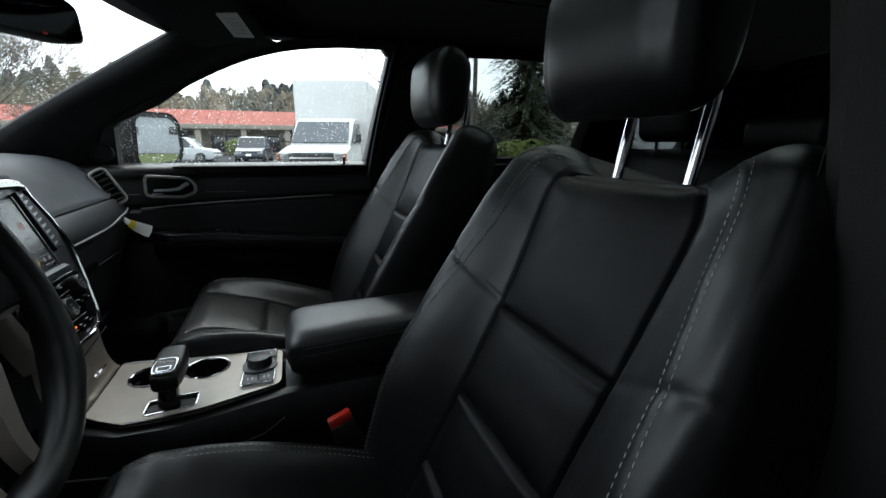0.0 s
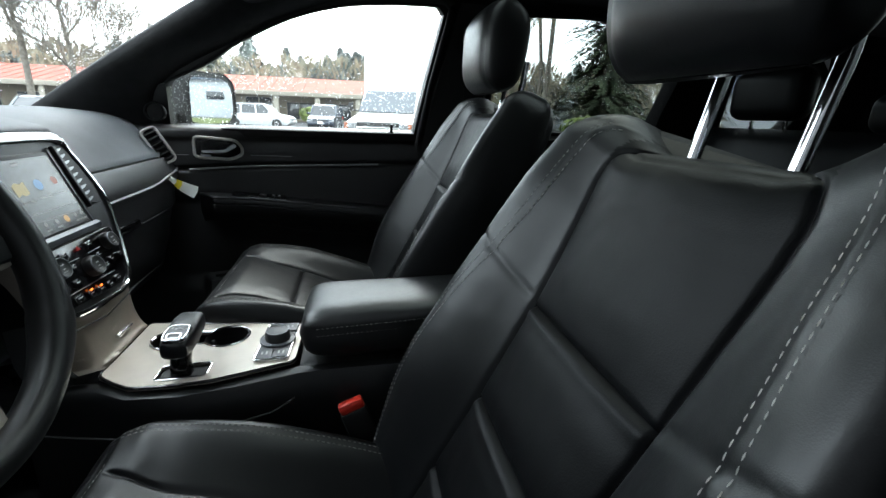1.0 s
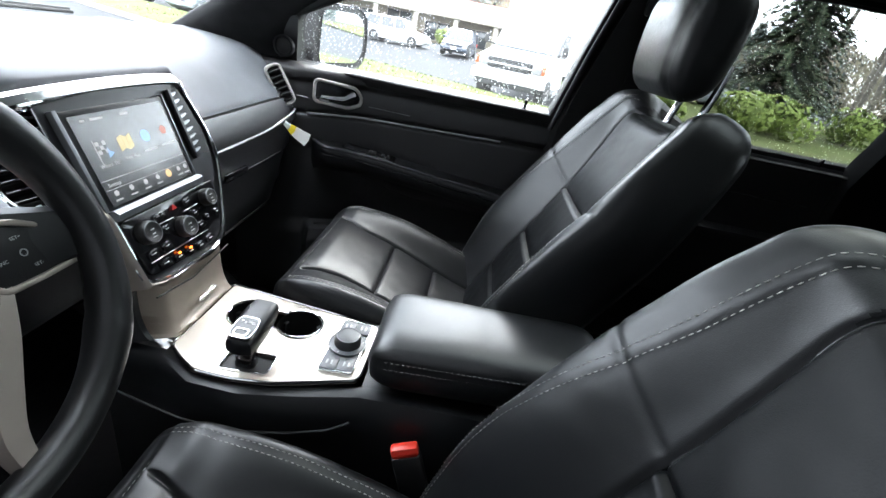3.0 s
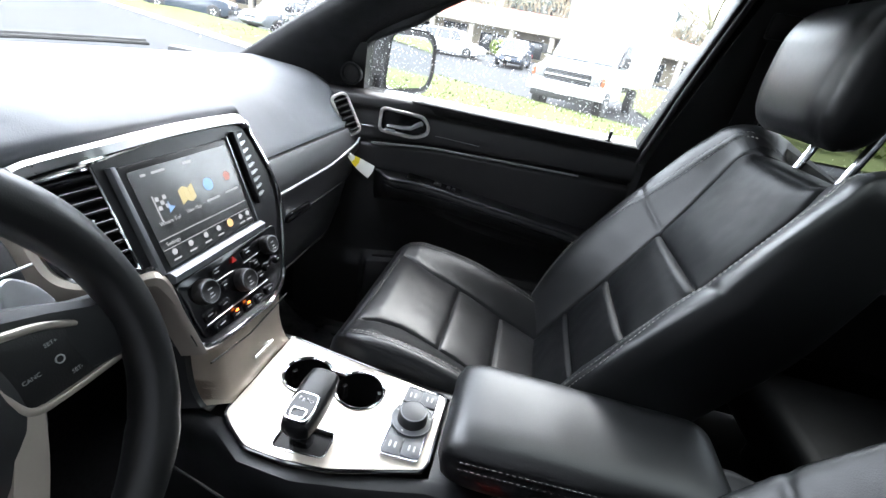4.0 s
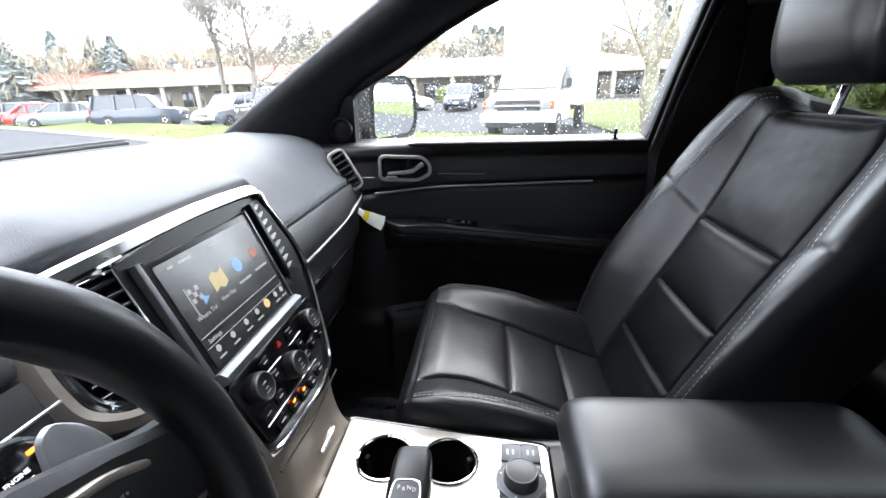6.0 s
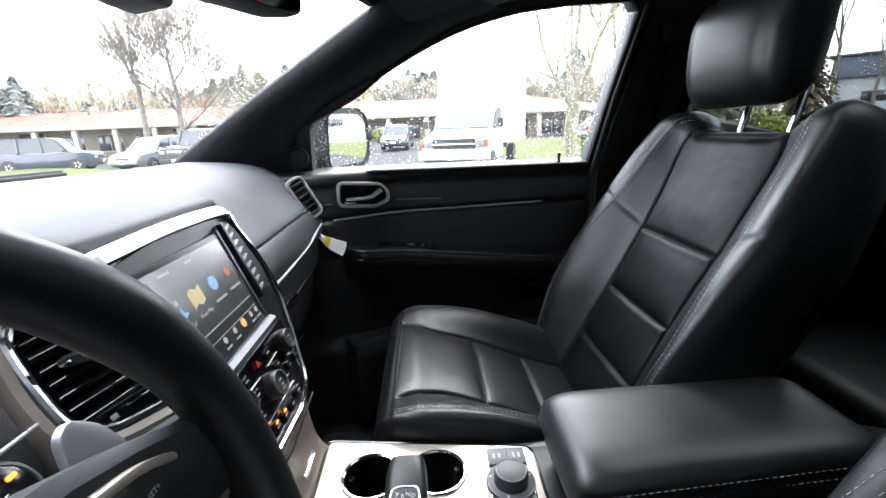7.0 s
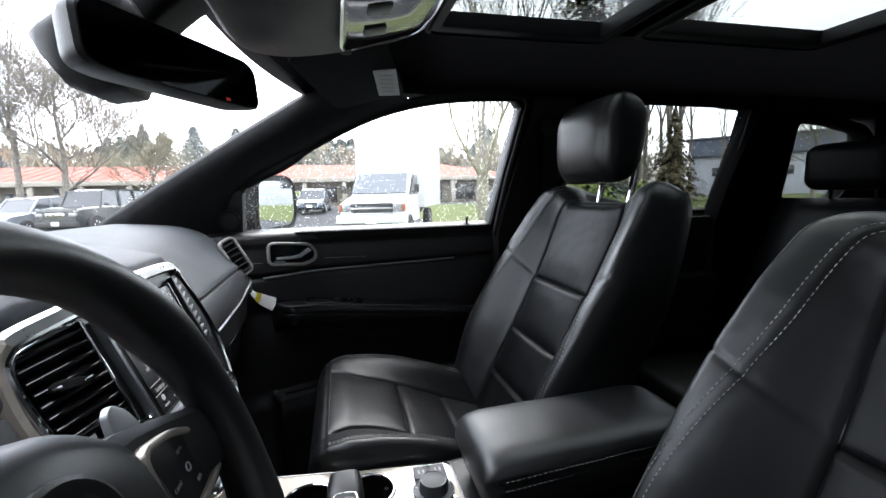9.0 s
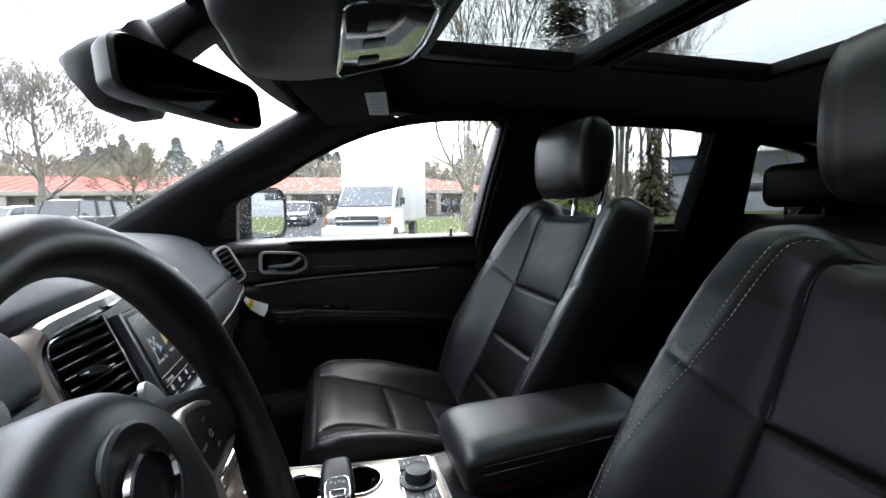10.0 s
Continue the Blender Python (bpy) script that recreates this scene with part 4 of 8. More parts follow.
def back_d(w, s):
    W, wi, h = lerp_table(BW, s), lerp_table(BI, s), lerp_table(BH, s)
    a = abs(w)
    if a < wi:
        d = 0.0
        for s0, s1 in ((-0.1, 0.09), (0.09, 0.22), (0.22, 0.372), (0.372, 0.640)):
            if s0 <= s < s1:
                q = (2 * s - s0 - s1) / (s1 - s0)
                d += (0.010 if s1 < 0.6 else 0.007) * (1 - q ** 4) * (1 - (a / wi) ** 4)
        for s0 in (0.09, 0.22, 0.372):
            d -= 0.005 * groove(s - s0, 0.0035)
            d += 0.0025 * groove(s - s0 + 0.010, 0.008)
        d -= 0.0045 * groove(s - 0.640 + 0.10 * a * a, 0.004)
    else:
        u = (a - wi) / max(1e-6, W - wi)
        d = h * (0.45 * ease(u / RIDGE) + 0.55 * math.sin(0.5 * math.pi * u / RIDGE)) if u < RIDGE else h - (h + 0.045) * (1 - math.sqrt(max(0.0, 1 - ((u - RIDGE) / (1 - RIDGE)) ** 2.4)))
        d -= 0.0026 * groove(s - (0.378 + 0.046 * u), 0.0055) * ease(u / 0.08)
        d += 0.0020 * groove((u - lerp_table(STITCH_U, s)) * (W - wi), 0.0036)
    d -= 0.0045 * groove(a - wi, 0.0036)
    # creases of use
    d += 0.0010 * noise.noise((w * 14, s * 14, 0.3)) + 0.0006 * noise.noise((w * 40, s * 40, 4.3))
    return d


def back_p(w, s, lift=0.0):
    d = back_d(w, s) + lift + upright(s)
    if s > 0.60:
        q = math.sqrt(max(0.0, 1 - ((s - 0.60) / 0.069) ** 2))
        d = -0.055 + (d + 0.055) * q
    return BACK_O + UPV * (s - saddle(w, s)) + FRV * d + Vector((0, w, 0))


def upright(s):
    """The backrest curves more upright towards its top."""
    return 0.085 * max(0.0, s - 0.40) ** 1.2 if s > 0.40 else 0.0


def saddle(w, s):
    """The backrest's top dips between its two shoulders."""
    return 0.046 * ease((s - 0.48) / 0.19) * (1 - ease((abs(w) - 0.085) / 0.105))


CW = [(-0.45, 0.17), (-0.432, 0.205), (-0.41, 0.228), (-0.33, 0.246), (-0.1, 0.250), (0.08, 0.235)]
CZ = [(-0.440, 0.745), (-0.4385, 0.785), (-0.434, 0.812), (-0.425, 0.833), (-0.412, 0.846), (-0.395, 0.852), (-0.37, 0.852), (-0.33, 0.842), (-0.28, 0.827), (-0.228, 0.809), (-0.17, 0.785), (-0.111, 0.760), (-0.03, 0.729), (0.05, 0.702), (0.09, 0.690)]
CH = [(-0.44, 0.0), (-0.42, 0.004), (-0.38, 0.014), (-0.33, 0.026), (-0.26, 0.040), (-0.18, 0.051), (-0.08, 0.057), (0.09, 0.058)]


def cush_p(w, x, lift=0.0):
    W, h = lerp_table(CW, x), lerp_table(CH, x)
    wi = 0.125 + 0.03 * ease((-0.30 - x) / 0.12)
    a = abs(w)
    z = lerp_table(CZ, x)
    if a < wi:
        for x0, x1 in ((-0.40, -0.232), (-0.232, -0.113), (-0.113, 0.09)):
            if x0 <= x < x1:
                q = (2 * x - x0 - x1) / (x1 - x0)
                z += 0.0065 * (1 - q ** 4) * (1 - (a / wi) ** 4)
        for x0 in (-0.232, -0.113):
            z -= 0.005 * groove(x - x0, 0.0035)
    else:
        u = (a - wi) / max(1e-6, W - wi)
        z += h * (0.45 * ease(u / 0.74) + 0.55 * math.sin(0.5 * math.pi * u / 0.74)) if u < 0.74 else h - (h + 0.05) * (1 - math.sqrt(max(0.0, 1 - ((u - 0.74) / 0.26) ** 2.4)))
        z -= 0.0016 * groove((u - 0.66) * (W - wi), 0.0020)
    z -= 0.0055 * groove(a - wi, 0.004) * ease((x + 0.40) / 0.02)
    z -= 0.003 * groove(x + 0.404, 0.003)
    z += 0.0009 * noise.noise((w * 12, x * 12, 1.3)) + 0.0006 * noise.noise((w * 38, x * 38, 2.3))
    return Vector((x, w, z + lift))


def spread(W, wi, n=62):
    """Columns across a seat half: fine near the seam between insert and bolster."""
    out = []
    for k in range(n + 1):
        q = k / n
        if q < 0.5:
            u = q / 0.5
            out.append(wi * (1 - (1 - u) ** 1.6))
        else:
            u = (q - 0.5) / 0.5
            out.append(wi + (W - wi) * u ** 1.35)
    return [-w for w in out[:0:-1]] + out


def rows_on(fn, line, lift=0.0012):
    pts, nrm = [], []
    for a, b in line:
        p = fn(a, b, lift)
        n = (fn(a + 0.002, b, lift) - p).cross(fn(a, b + 0.002, lift) - p).normalized()
        pts.append(p)
        nrm.append(n)
    return pts, nrm


def seat():
    t = thing("bucket_seat", "black leather front passenger seat with grey stitching", "front seat", Matrix.Translation((0, 0.319, 0)), group="front seats")
    # cushion
    bm = bmesh.new()
    rings = []
    for i in range(131):
        x = -0.440 + 0.53 * i / 130
        W = lerp_table(CW, x)
        top = [cush_p(w, x) for w in spread(W, 0.125 + 0.03 * ease((-0.30 - x) / 0.12))]
        z0 = max(0.64, lerp_table(CZ, x) - 0.15)
        side = [Vector((x, W * k, z)) for k, z in ((0.995, z0 + 0.03), (0.94, z0), (0.5, z0 - 0.005), (-0.5, z0 - 0.005), (-0.94, z0), (-0.995, z0 + 0.03))]
        rings.append(top + side)
    loft(bm, rings)
    part("seat_cushion", bm, LEATHER, t, angle=60)
    # backrest
    bm = bmesh.new()
    rings = []
    for i in range(151):
        s = -0.07 + 0.738 * i / 150
        W = lerp_table(BW, s)
        front = [back_p(w, s) for w in spread(W, lerp_table(BI, s))]
        q = 1.0 if s < 0.60 else math.sqrt(max(0.0, 1 - ((s - 0.60) / 0.069) ** 2))
        back = [BACK_O + UPV * (s - saddle(W * k, s)) + FRV * (upright(s) - 0.068 - 0.056 * q * (1 - abs(k) ** 6)) + Vector((0, W * k, 0)) for k in (0.992, 0.97, 0.90, 0.8, 0.5, 0.25, 0.0, -0.25, -0.5, -0.8, -0.90, -0.97, -0.992)]
        rings.append(front + back)
    loft(bm, rings)
    br = part("backrest", bm, LEATHER, t, angle=60)
    # the finer-grained, duller centre panels between the bolsters
    br.data.materials.append(LEATHER_DULL)
    for f in br.data.polygons:
        c = f.center - BACK_O
        s = c.dot(UPV)
        if abs(c.y) < lerp_table(BI, s) and (c - UPV * s).dot(FRV) > -0.06:
            f.material_index = 1
    # stitching along both bolsters of back and cushion, two rows each
    for sgn in (1, -1):
        bm = bmesh.new()
        for off in (-0.0065, 0.0065):
            line = []
            for k in range(160):
                s = -0.02 + 0.665 * k / 159
                W, wi = lerp_table(BW, s), lerp_table(BI, s)
                line.append((sgn * (wi + (W - wi) * lerp_table(STITCH_U, s) + off), s))
            p, n = rows_on(back_p, line)
            n = [v if v.dot(FRV) > 0 else -v for v in n]
            stitch_row(bm, p, n, r=0.0004)
        part("stitching", bm, THREAD, t)
        bm = bmesh.new()
        for u in (0.62, 0.70):
            line = []
            for k in range(160):
                x = -0.40 + 0.46 * k / 159
                W = lerp_table(CW, x)
                wi = 0.125 + 0.03 * ease((-0.30 - x) / 0.12)
                line.append((sgn * (wi + (W - wi) * u), x))
            p, n = rows_on(cush_p, line)
            n = [v if v.z > 0 else -v for v in n]
            stitch_row(bm, p, n, r=0.0004)
        part("stitching", bm, THREAD, t)
    bm = bmesh.new()
    p, n = rows_on(cush_p, [(-0.17 + 0.34 * k / 80, -0.398) for k in range(81)])
    stitch_row(bm, p, [v if v.z > 0 else -v for v in n], r=0.0003)
    part("stitching", bm, THREAD, t)
    # head restraint: rounded block, a seam at each side of its face
    c = Vector((0.270, 0, 1.425))
    hu, hf = Vector((0.13, 0, 1)).normalized(), Vector((-1, 0, 0.13)).normalized()
    bm = bmesh.new()
    rings = []
    for i in range(33):
        v = -1 + 2 * i / 32
        k = (1 - abs(v) ** 3.0) ** 0.40 if abs(v) < 1 else 0.0
        k = max(k, 0.25)
        w0 = 0.130 * (0.76 + 0.24 * k) * (1.0 + 0.02 * v)
        ring = []
        for j in range(56):
            a = 2 * math.pi * j / 56
            cx, sx = math.cos(a), math.sin(a)
            yy = math.copysign(abs(cx) ** 0.56, cx) * w0
            dd = math.copysign(abs(sx) ** 0.60, sx)
            dd = dd * (0.056 if dd > 0 else 0.070) * k
            if sx > 0:
                dd -= 0.0035 * groove(abs(yy) - 0.098, 0.004)
                dd += 0.012 * (v * 0.7)
            dd += 0.0012 * noise.noise((yy * 20, v * 3, sx))
            ring.append(c + hu * (v * 0.098) + hf * dd + Vector((0, yy, 0)))
        rings.append(ring)
    loft(bm, rings)
    part("head_restraint", bm, LEATHER, t, angle=70)
    for y in (-0.062, 0.062):
        bm = bmesh.new()
        tube(bm, [(0.312, y, 1.22), (0.325, y, 1.28), (0.340, y, 1.35), (0.345, y, 1.40)], 0.0075, 12)
        part("post", bm, CHROME, t, "chrome post")
        bm = bmesh.new()
        disc(bm, (0.322, y, 1.266), (0.2, 0, 1), 0.013, 0.006, bevel=0.002)
        part("post_guide", bm, PLASTIC, t)
    # base, side shield, recliner cover, rails
    bm = bmesh.new()
    box(bm, (-0.16, 0, 0.585), (0.46, 0.40, 0.14), 0.03)
    part("base", bm, PLASTIC, t)
    for y in (-0.244, 0.244):
        bm = bmesh.new()
        slab(bm, sized(round_poly([(-0.34, 0.56), (0.05, 0.54), (0.11, 0.62), (0.10, 0.72), (-0.02, 0.70), (-0.36, 0.70)], 0.03)), 0.018, frame_of((0, y + 0.009, 0), (1, 0, 0), (0, 0, 1)), 0.004)
        part("side_shield", bm, PLASTIC, t)
        bm = bmesh.new()
        box(bm, (-0.1, y * 0.75, 0.47), (0.62, 0.045, 0.05), 0.006)
        part("rail", bm, PLASTIC, t)
        bm = bmesh.new()
        disc(bm, (0.075, y * 1.03, 0.72), (0, 1, 0), 0.045, 0.03, bevel=0.008)
        part("recliner_cover", bm, PLASTIC, t)
    return t


passenger = seat()
driver = copy_thing(passenger, Matrix.Translation((-0.010, -0.445, -0.050)))
tagged(driver, "black leather driver's seat, set lower, with contrasting grey stitching")
for ch in driver.children:
    if ch.name.startswith("head_restraint"):
        ch.location.z += 0.030
        ch.location.x -= 0.010
    elif ch.name.startswith("post") and "guide" not in ch.name:
        ch.location.z += 0.02


def buckle(y, label):
    t = thing("seat_belt_buckle", label, "seat belt buckle")
    m = frame_of((-0.088, y - 0.012, 0.770), (0.90, 0.12, 0.30), (-0.30, 0.05, 0.95))
    bm = bmesh.new()
    box(bm, (0, -0.055, 0), (0.048, 0.10, 0.022), 0.007, m)
    part("housing", bm, PLASTIC, t)
    bm = bmesh.new()
    box(bm, (0, 0.002, 0.0), (0.044, 0.020, 0.018), 0.005, m)
    part("release_button", bm, RED, t, "red release button")
    bm = bmesh.new()
    tube(bm, [m @ Vector((0, -0.09, 0)), m @ Vector((0.01, -0.2, 0)), m @ Vector((0.03, -0.28, 0))], 0.012, 8, flat=0.3)
    part("strap", bm, BELT, t)


buckle(-0.150, "black seat belt buckle with a red release button")


def belts():
    for s, y in ((1, 0.655), (-1, -0.735)):
        t = thing("seat_belt", "black webbing seat belt hanging beside the middle pillar", "seat belt", group="front seat belts")
        bm = bmesh.new()
        pts = [Vector((0.30, y - s * 0.05, 1.50)), Vector((0.30, y - s * 0.03, 1.2)), Vector((0.27, y - s * 0.02, 0.9)), Vector((0.20, y, 0.55))]
        if s < 0:
            pts = [Vector((0.285, -0.682, 1.45)), Vector((0.262, -0.680, 1.25)), Vector((0.232, -0.678, 1.10)), Vector((0.185, -0.678, 0.92)), Vector((0.11, -0.69, 0.60))]
        pts = curve_pts(pts, 8)
        loft(bm, [[p + Vector((-0.024, 0, 0)), p + Vector((0.024, 0, 0)), p + Vector((0.024, s * 0.0015, 0)), p + Vector((-0.024, s * 0.0015, 0))] for p in pts])
        part("webbing", bm, BELT, t)
        bm = bmesh.new()
        box(bm, (0.30, y - s * 0.045, 1.51), (0.07, 0.02, 0.05), 0.008)
        part("guide", bm, PLASTIC, t)
        bm = bmesh.new()
        box(bm, (0.272, y - s * 0.026, 0.95), (0.045, 0.008, 0.07), 0.003)
        part("latch_plate", bm, SATIN, t)


belts()


def rear_seat():
    for y0, y1, nm in ((-0.66, -0.10, "a"), (-0.09, 0.60, "b")):
        t = thing("rear_bench", "black leather rear bench seat", "rear seat", group="rear bench")
        bm = bmesh.new()
        yc, w = (y0 + y1) / 2, (y1 - y0) / 2
        rings = []
        for i in range(25):
            s = i / 24
            x, z = 0.98 + 0.24 * s, 0.72 + 0.545 * s
            k = math.sqrt(max(0.02, 1 - max(0.0, (s - 0.9) / 0.1) ** 2))
            rings.append([Vector((x - 0.055 * k * (1 - abs(q) ** 4) - 0.01 * groove(abs(q) - 0.55, 0.03) * -1, yc + w * q, z)) for q in [-1 + j / 12 for j in range(25)]] + [Vector((x + 0.07 * k, yc + w * q, z - 0.02)) for q in (0.95, 0, -0.95)])
        loft(bm, rings)
        # same leather as in front, darkened: the rear cabin's shade put in its colour
        part("backrest", bm, LEATHER_DULL, t, angle=60)
        bm = bmesh.new()
        box(bm, (0.78, yc, 0.66), (0.46, 2 * w, 0.15), 0.05, seg=4)
        box(bm, (0.84, yc, 0.51), (0.34, 2 * w - 0.06, 0.19), 0.02)
        part("seat_cushion", bm, LEATHER_DULL, t)
        bm = bmesh.new()
        hy = 0.37 if nm == "b" else -0.44
        box(bm, (1.20, hy, 1.365), (0.09, 0.25, 0.15), 0.04, seg=5)
        part("head_restraint", bm, LEATHER_DULL, t)
        for dy in (-0.06, 0.06):
            bm = bmesh.new()
            tube(bm, [(1.215, hy + dy, 1.22), (1.21, hy + dy, 1.32)], 0.006, 8)
            part("post", bm, CHROME, t)
    t = thing("rear_centre_headrest", "small black leather centre head restraint", "head restraint")
    bm = bmesh.new()
    box(bm, (1.215, -0.04, 1.31), (0.08, 0.24, 0.10), 0.035, seg=5)
    part("pad", bm, LEATHER_DULL, t)


rear_seat()


def driver_door():
    t = thing("door_3", "black vinyl front driver door, standing open", "car door", kind="structure")
    m = Matrix.Translation((-0.66, -0.80, 0)) @ pose(0, 0, 0, 0, 0, -68)
    bm = bmesh.new()
    prof = [(0.05, 0.46), (0.0, 0.5), (0.0, 0.72), (0.045, 0.75), (0.045, 0.93), (0.06, 0.965), (0.055, 0.985), (0.0, 0.99), (-0.005, 1.10), (0.0, 1.18), (-0.02, 1.212), (-0.10, 1.212), (-0.12, 0.9), (-0.09, 0.46)]
    loft(bm, [[m @ Vector((x, y, z)) for y, z in prof] for x in (0.0, 0.3, 0.7, 1.0)])
    part("panel", bm, DOOR_VINYL, t)
    bm = bmesh.new()
    tube(bm, [m @ Vector(p) for p in ((0.02, -0.05, 1.21), (0.22, -0.03, 1.44), (0.5, 0.0, 1.56), (0.98, 0.01, 1.58), (0.97, -0.05, 1.21))], 0.025, 8)
    part("window_frame", bm, PLASTIC, t)


driver_door()


def closing_wall():
    # added wall, never in view: keeps sky light out of the driver's doorway
    bm = bmesh.new()
    box(bm, (0.5, -2.5, 3.7), (30.0, 0.2, 7.4), 0.02)
    whole("wall_light_block", bm, CLOSING, "plain grey unseen wall added to block light on the driver's side", "wall", "structure")


closing_wall()


# ---- dashboard ----
VENT_K = 0.65


def bend(a):
    """The stack's face turns away beyond the screen's driver-side edge."""
    return -VENT_K * max(0.0, -0.118 - a)


def dash_shift(y):
    """How far the dashboard's face bends forward towards the doors."""
    return -0.042 * ease((-0.13 - y) / 0.06) - 0.010 * ease((y - 0.15) / 0.4) - 0.016 * ease((y - 0.58) / 0.10) - 0.05 * ease((-0.62 - y) / 0.15)


def pad_shift(y):
    return dash_shift(y) + 0.034 * ease((-0.13 - y) / 0.06)


def stack_recess(y):
    """The lower face is cut back behind the centre stack."""
    return -0.10 * ease((y + 0.212) / 0.014) * ease((0.186 - y) / 0.02)


def dash_front(y):
    a = abs((y - CEN) / 0.70)
    return -1.175 + 0.20 * a ** 2.2


def hood_lift(y):
    """The brow over the instruments."""
    a = abs(y + 0.45) / 0.16
    return max(0.0, 1 - a ** 3.2) if a < 1 else 0.0


def dashboard():
    t = thing("dashboard", "black soft-touch dashboard with a chrome trim line", "dashboard")
    ys = [-0.77 + 1.45 * k / 96 for k in range(97)]
    ys2 = sorted(ys + [-0.214, -0.212, -0.209, -0.206, -0.203, -0.200, 0.165, 0.170, 0.174, 0.178, 0.182, 0.186, 0.189])
    bm = bmesh.new()
    rings = []
    for y in ys2:
        s, f, h = pad_shift(y), dash_front(y), hood_lift(y)
        k = ease((-0.13 - y) / 0.06)
        free = [(f, 1.215), (f + 0.01, 1.232), (f + 0.08, 1.244), (-0.90 + s, 1.254), (-0.78 + s, 1.246 + 0.020 * h), (-0.72 + s + 0.03 * h, 1.230 + 0.034 * h), (-0.685 + s + 0.045 * h, 1.208 + 0.045 * h), (-0.655 + s + 0.045 * h, 1.180 + 0.062 * h), (-0.632 + s + 0.035 * h - 0.012 * k, 1.155 + 0.050 * h), (-0.616 + s + 0.022 * h - 0.023 * k, 1.138 + 0.030 * h), (-0.612 + s - 0.030 * k, 1.128)]
        bx, bz = 0.93 * bend(y), 0.36 * bend(y)
        behind = [(f, 1.215), (f + 0.01, 1.232), (f + 0.08, 1.244), (-0.90, 1.252), (-0.78, 1.243), (-0.72 + 0.5 * bx, 1.2345 + 0.5 * bz), (-0.687 + bx, 1.2275 + bz), (-0.659 + bx, 1.2205 + bz), (-0.650 + bx, 1.208 + bz), (-0.668 + bx, 1.17 + bz), (-0.705 + bx, 1.13)]
        wz = ease((y + 0.212) / 0.014) * ease((0.186 - y) / 0.02)
        prof = [(a[0] + (b[0] - a[0]) * wz, a[1] + (b[1] - a[1]) * wz) for a, b in zip(free, behind)]
        prof = [(p.x, p.y) for p in curve_pts(prof, 3)]
        rings.append([(x, y, z) for x, z in prof])
    loft(bm, rings, cap=False, ring_closed=False)
    bmesh.ops.solidify(bm, geom=bm.faces[:], thickness=0.012)
    # pad in the glare-lightened vinyl, unlike the black lower face
    part("top_pad", bm, DASH_GLARE, t, angle=60)
    # stitched seam line along the pad's lower edge is a dark joint; then the lower face
    bm = bmesh.new()
    rings = []
    for y in ys2:
        s = dash_shift(y) + stack_recess(y)
        prof = [(-0.66 + s, 1.122), (-0.606 + s, 1.124), (-0.602 + s, 1.118), (-0.592 + s, 1.090), (-0.586 + s, 1.068), (-0.590 + s, 1.058), (-0.594 + s, 1.054), (-0.600 + s, 1.04), (-0.606 + s, 0.985), (-0.612 + s, 0.975), (-0.618 + s, 0.97), (-0.635 + s, 0.88), (-0.67 + s, 0.78), (-0.72 + s, 0.73), (-0.85 + s, 0.70), (-1.15, 0.72)]
        rings.append([(x, y, z) for x, z in prof])
    loft(bm, rings, cap=False, ring_closed=False)
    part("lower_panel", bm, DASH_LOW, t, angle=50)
    bm = bmesh.new()
    tube(bm, [(-0.588 + dash_shift(y), y, 1.0615 + 0.030 * ease((y - 0.40) / 0.30)) for y in [0.185 + 0.48 * k / 30 for k in range(31)]], 0.0035, 8)
    part("chrome_strip", bm, STRIP, t, "thin bright silver strip")
    bm = bmesh.new()
    tube(bm, [(-0.594 + dash_shift(y), y, 1.096) for y in [-0.20 - 0.48 * k / 30 for k in range(31)]], 0.0018, 8)
    part("chrome_strip", bm, SATIN, t, "thin satin strip")
    # glovebox lid: seam and latch
    bm = bmesh.new()
    pts = round_poly([(0.225, 0.80), (0.62, 0.80), (0.62, 0.972), (0.225, 0.972)], 0.02)
    tube(bm, [(-0.613 + dash_shift(y) - 0.26 * max(0, 0.97 - z), y, z) for y, z in pts], 0.002, 6, closed=True)
    part("glovebox_seam", bm, RUBBER, t)
    bm = bmesh.new()
    box(bm, (-0.606, 0.30, 0.985), (0.012, 0.10, 0.020), 0.005, None)
    part("glovebox_handle", bm, GLOSS_BLACK, t, "narrow glossy latch")
    # air outlet at the passenger's end
    vt = new("air_vent")
    vt.parent = t
    tagged(vt, "slanted vent with a satin bezel")
    a, b = Vector((-0.644, 0.562, 1.203)), Vector((-0.601, 0.579, 1.112))
    up = (a - b).normalized()
    m = frame_of((a + b) / 2, up.cross(Vector((0.50, -0.86, 0.10))), up)
    L = (a - b).length / 2 + 0.004
    out = sized(round_poly([(-0.0235, -L), (0.0235, -L), (0.0235, L), (-0.0235, L)], 0.018))
    bm = bmesh.new()
    frame_ring(bm, out, inset(out, 0.0075), 0.016, m, 0.003)
    part("bezel", bm, DOOR_BEZEL, vt)
    bm = bmesh.new()
    slab(bm, inset(out, 0.004), 0.03, m @ Matrix.Translation((0, 0, -0.012)))
    part("throat", bm, RUBBER, vt)
    for k in range(6):
        bm = bmesh.new()
        box(bm, (0, 0, 0), (0.034, 0.0045, 0.012), 0.0012, m @ Matrix.Translation((0, -L + 0.016 + k * (2 * L - 0.032) / 5, -0.004)) @ pose(0, 0, 0, 25))
        part("slat", bm, PLASTIC, vt)
    # start button on the driver's side
    st = new("start_button")
    st.parent = t
    tagged(st, "round black start button with white print and an amber lamp")
    m = frame_of((-0.6235, -0.258, 1.069), (0.0, 1, 0), (-0.363, 0, 0.932))
    if (m.to_3x3() @ Vector((0, 0, 1))).x < 0:
        m = m @ pose(0, 0, 0, 0, 180, 0)
    bm = bmesh.new()
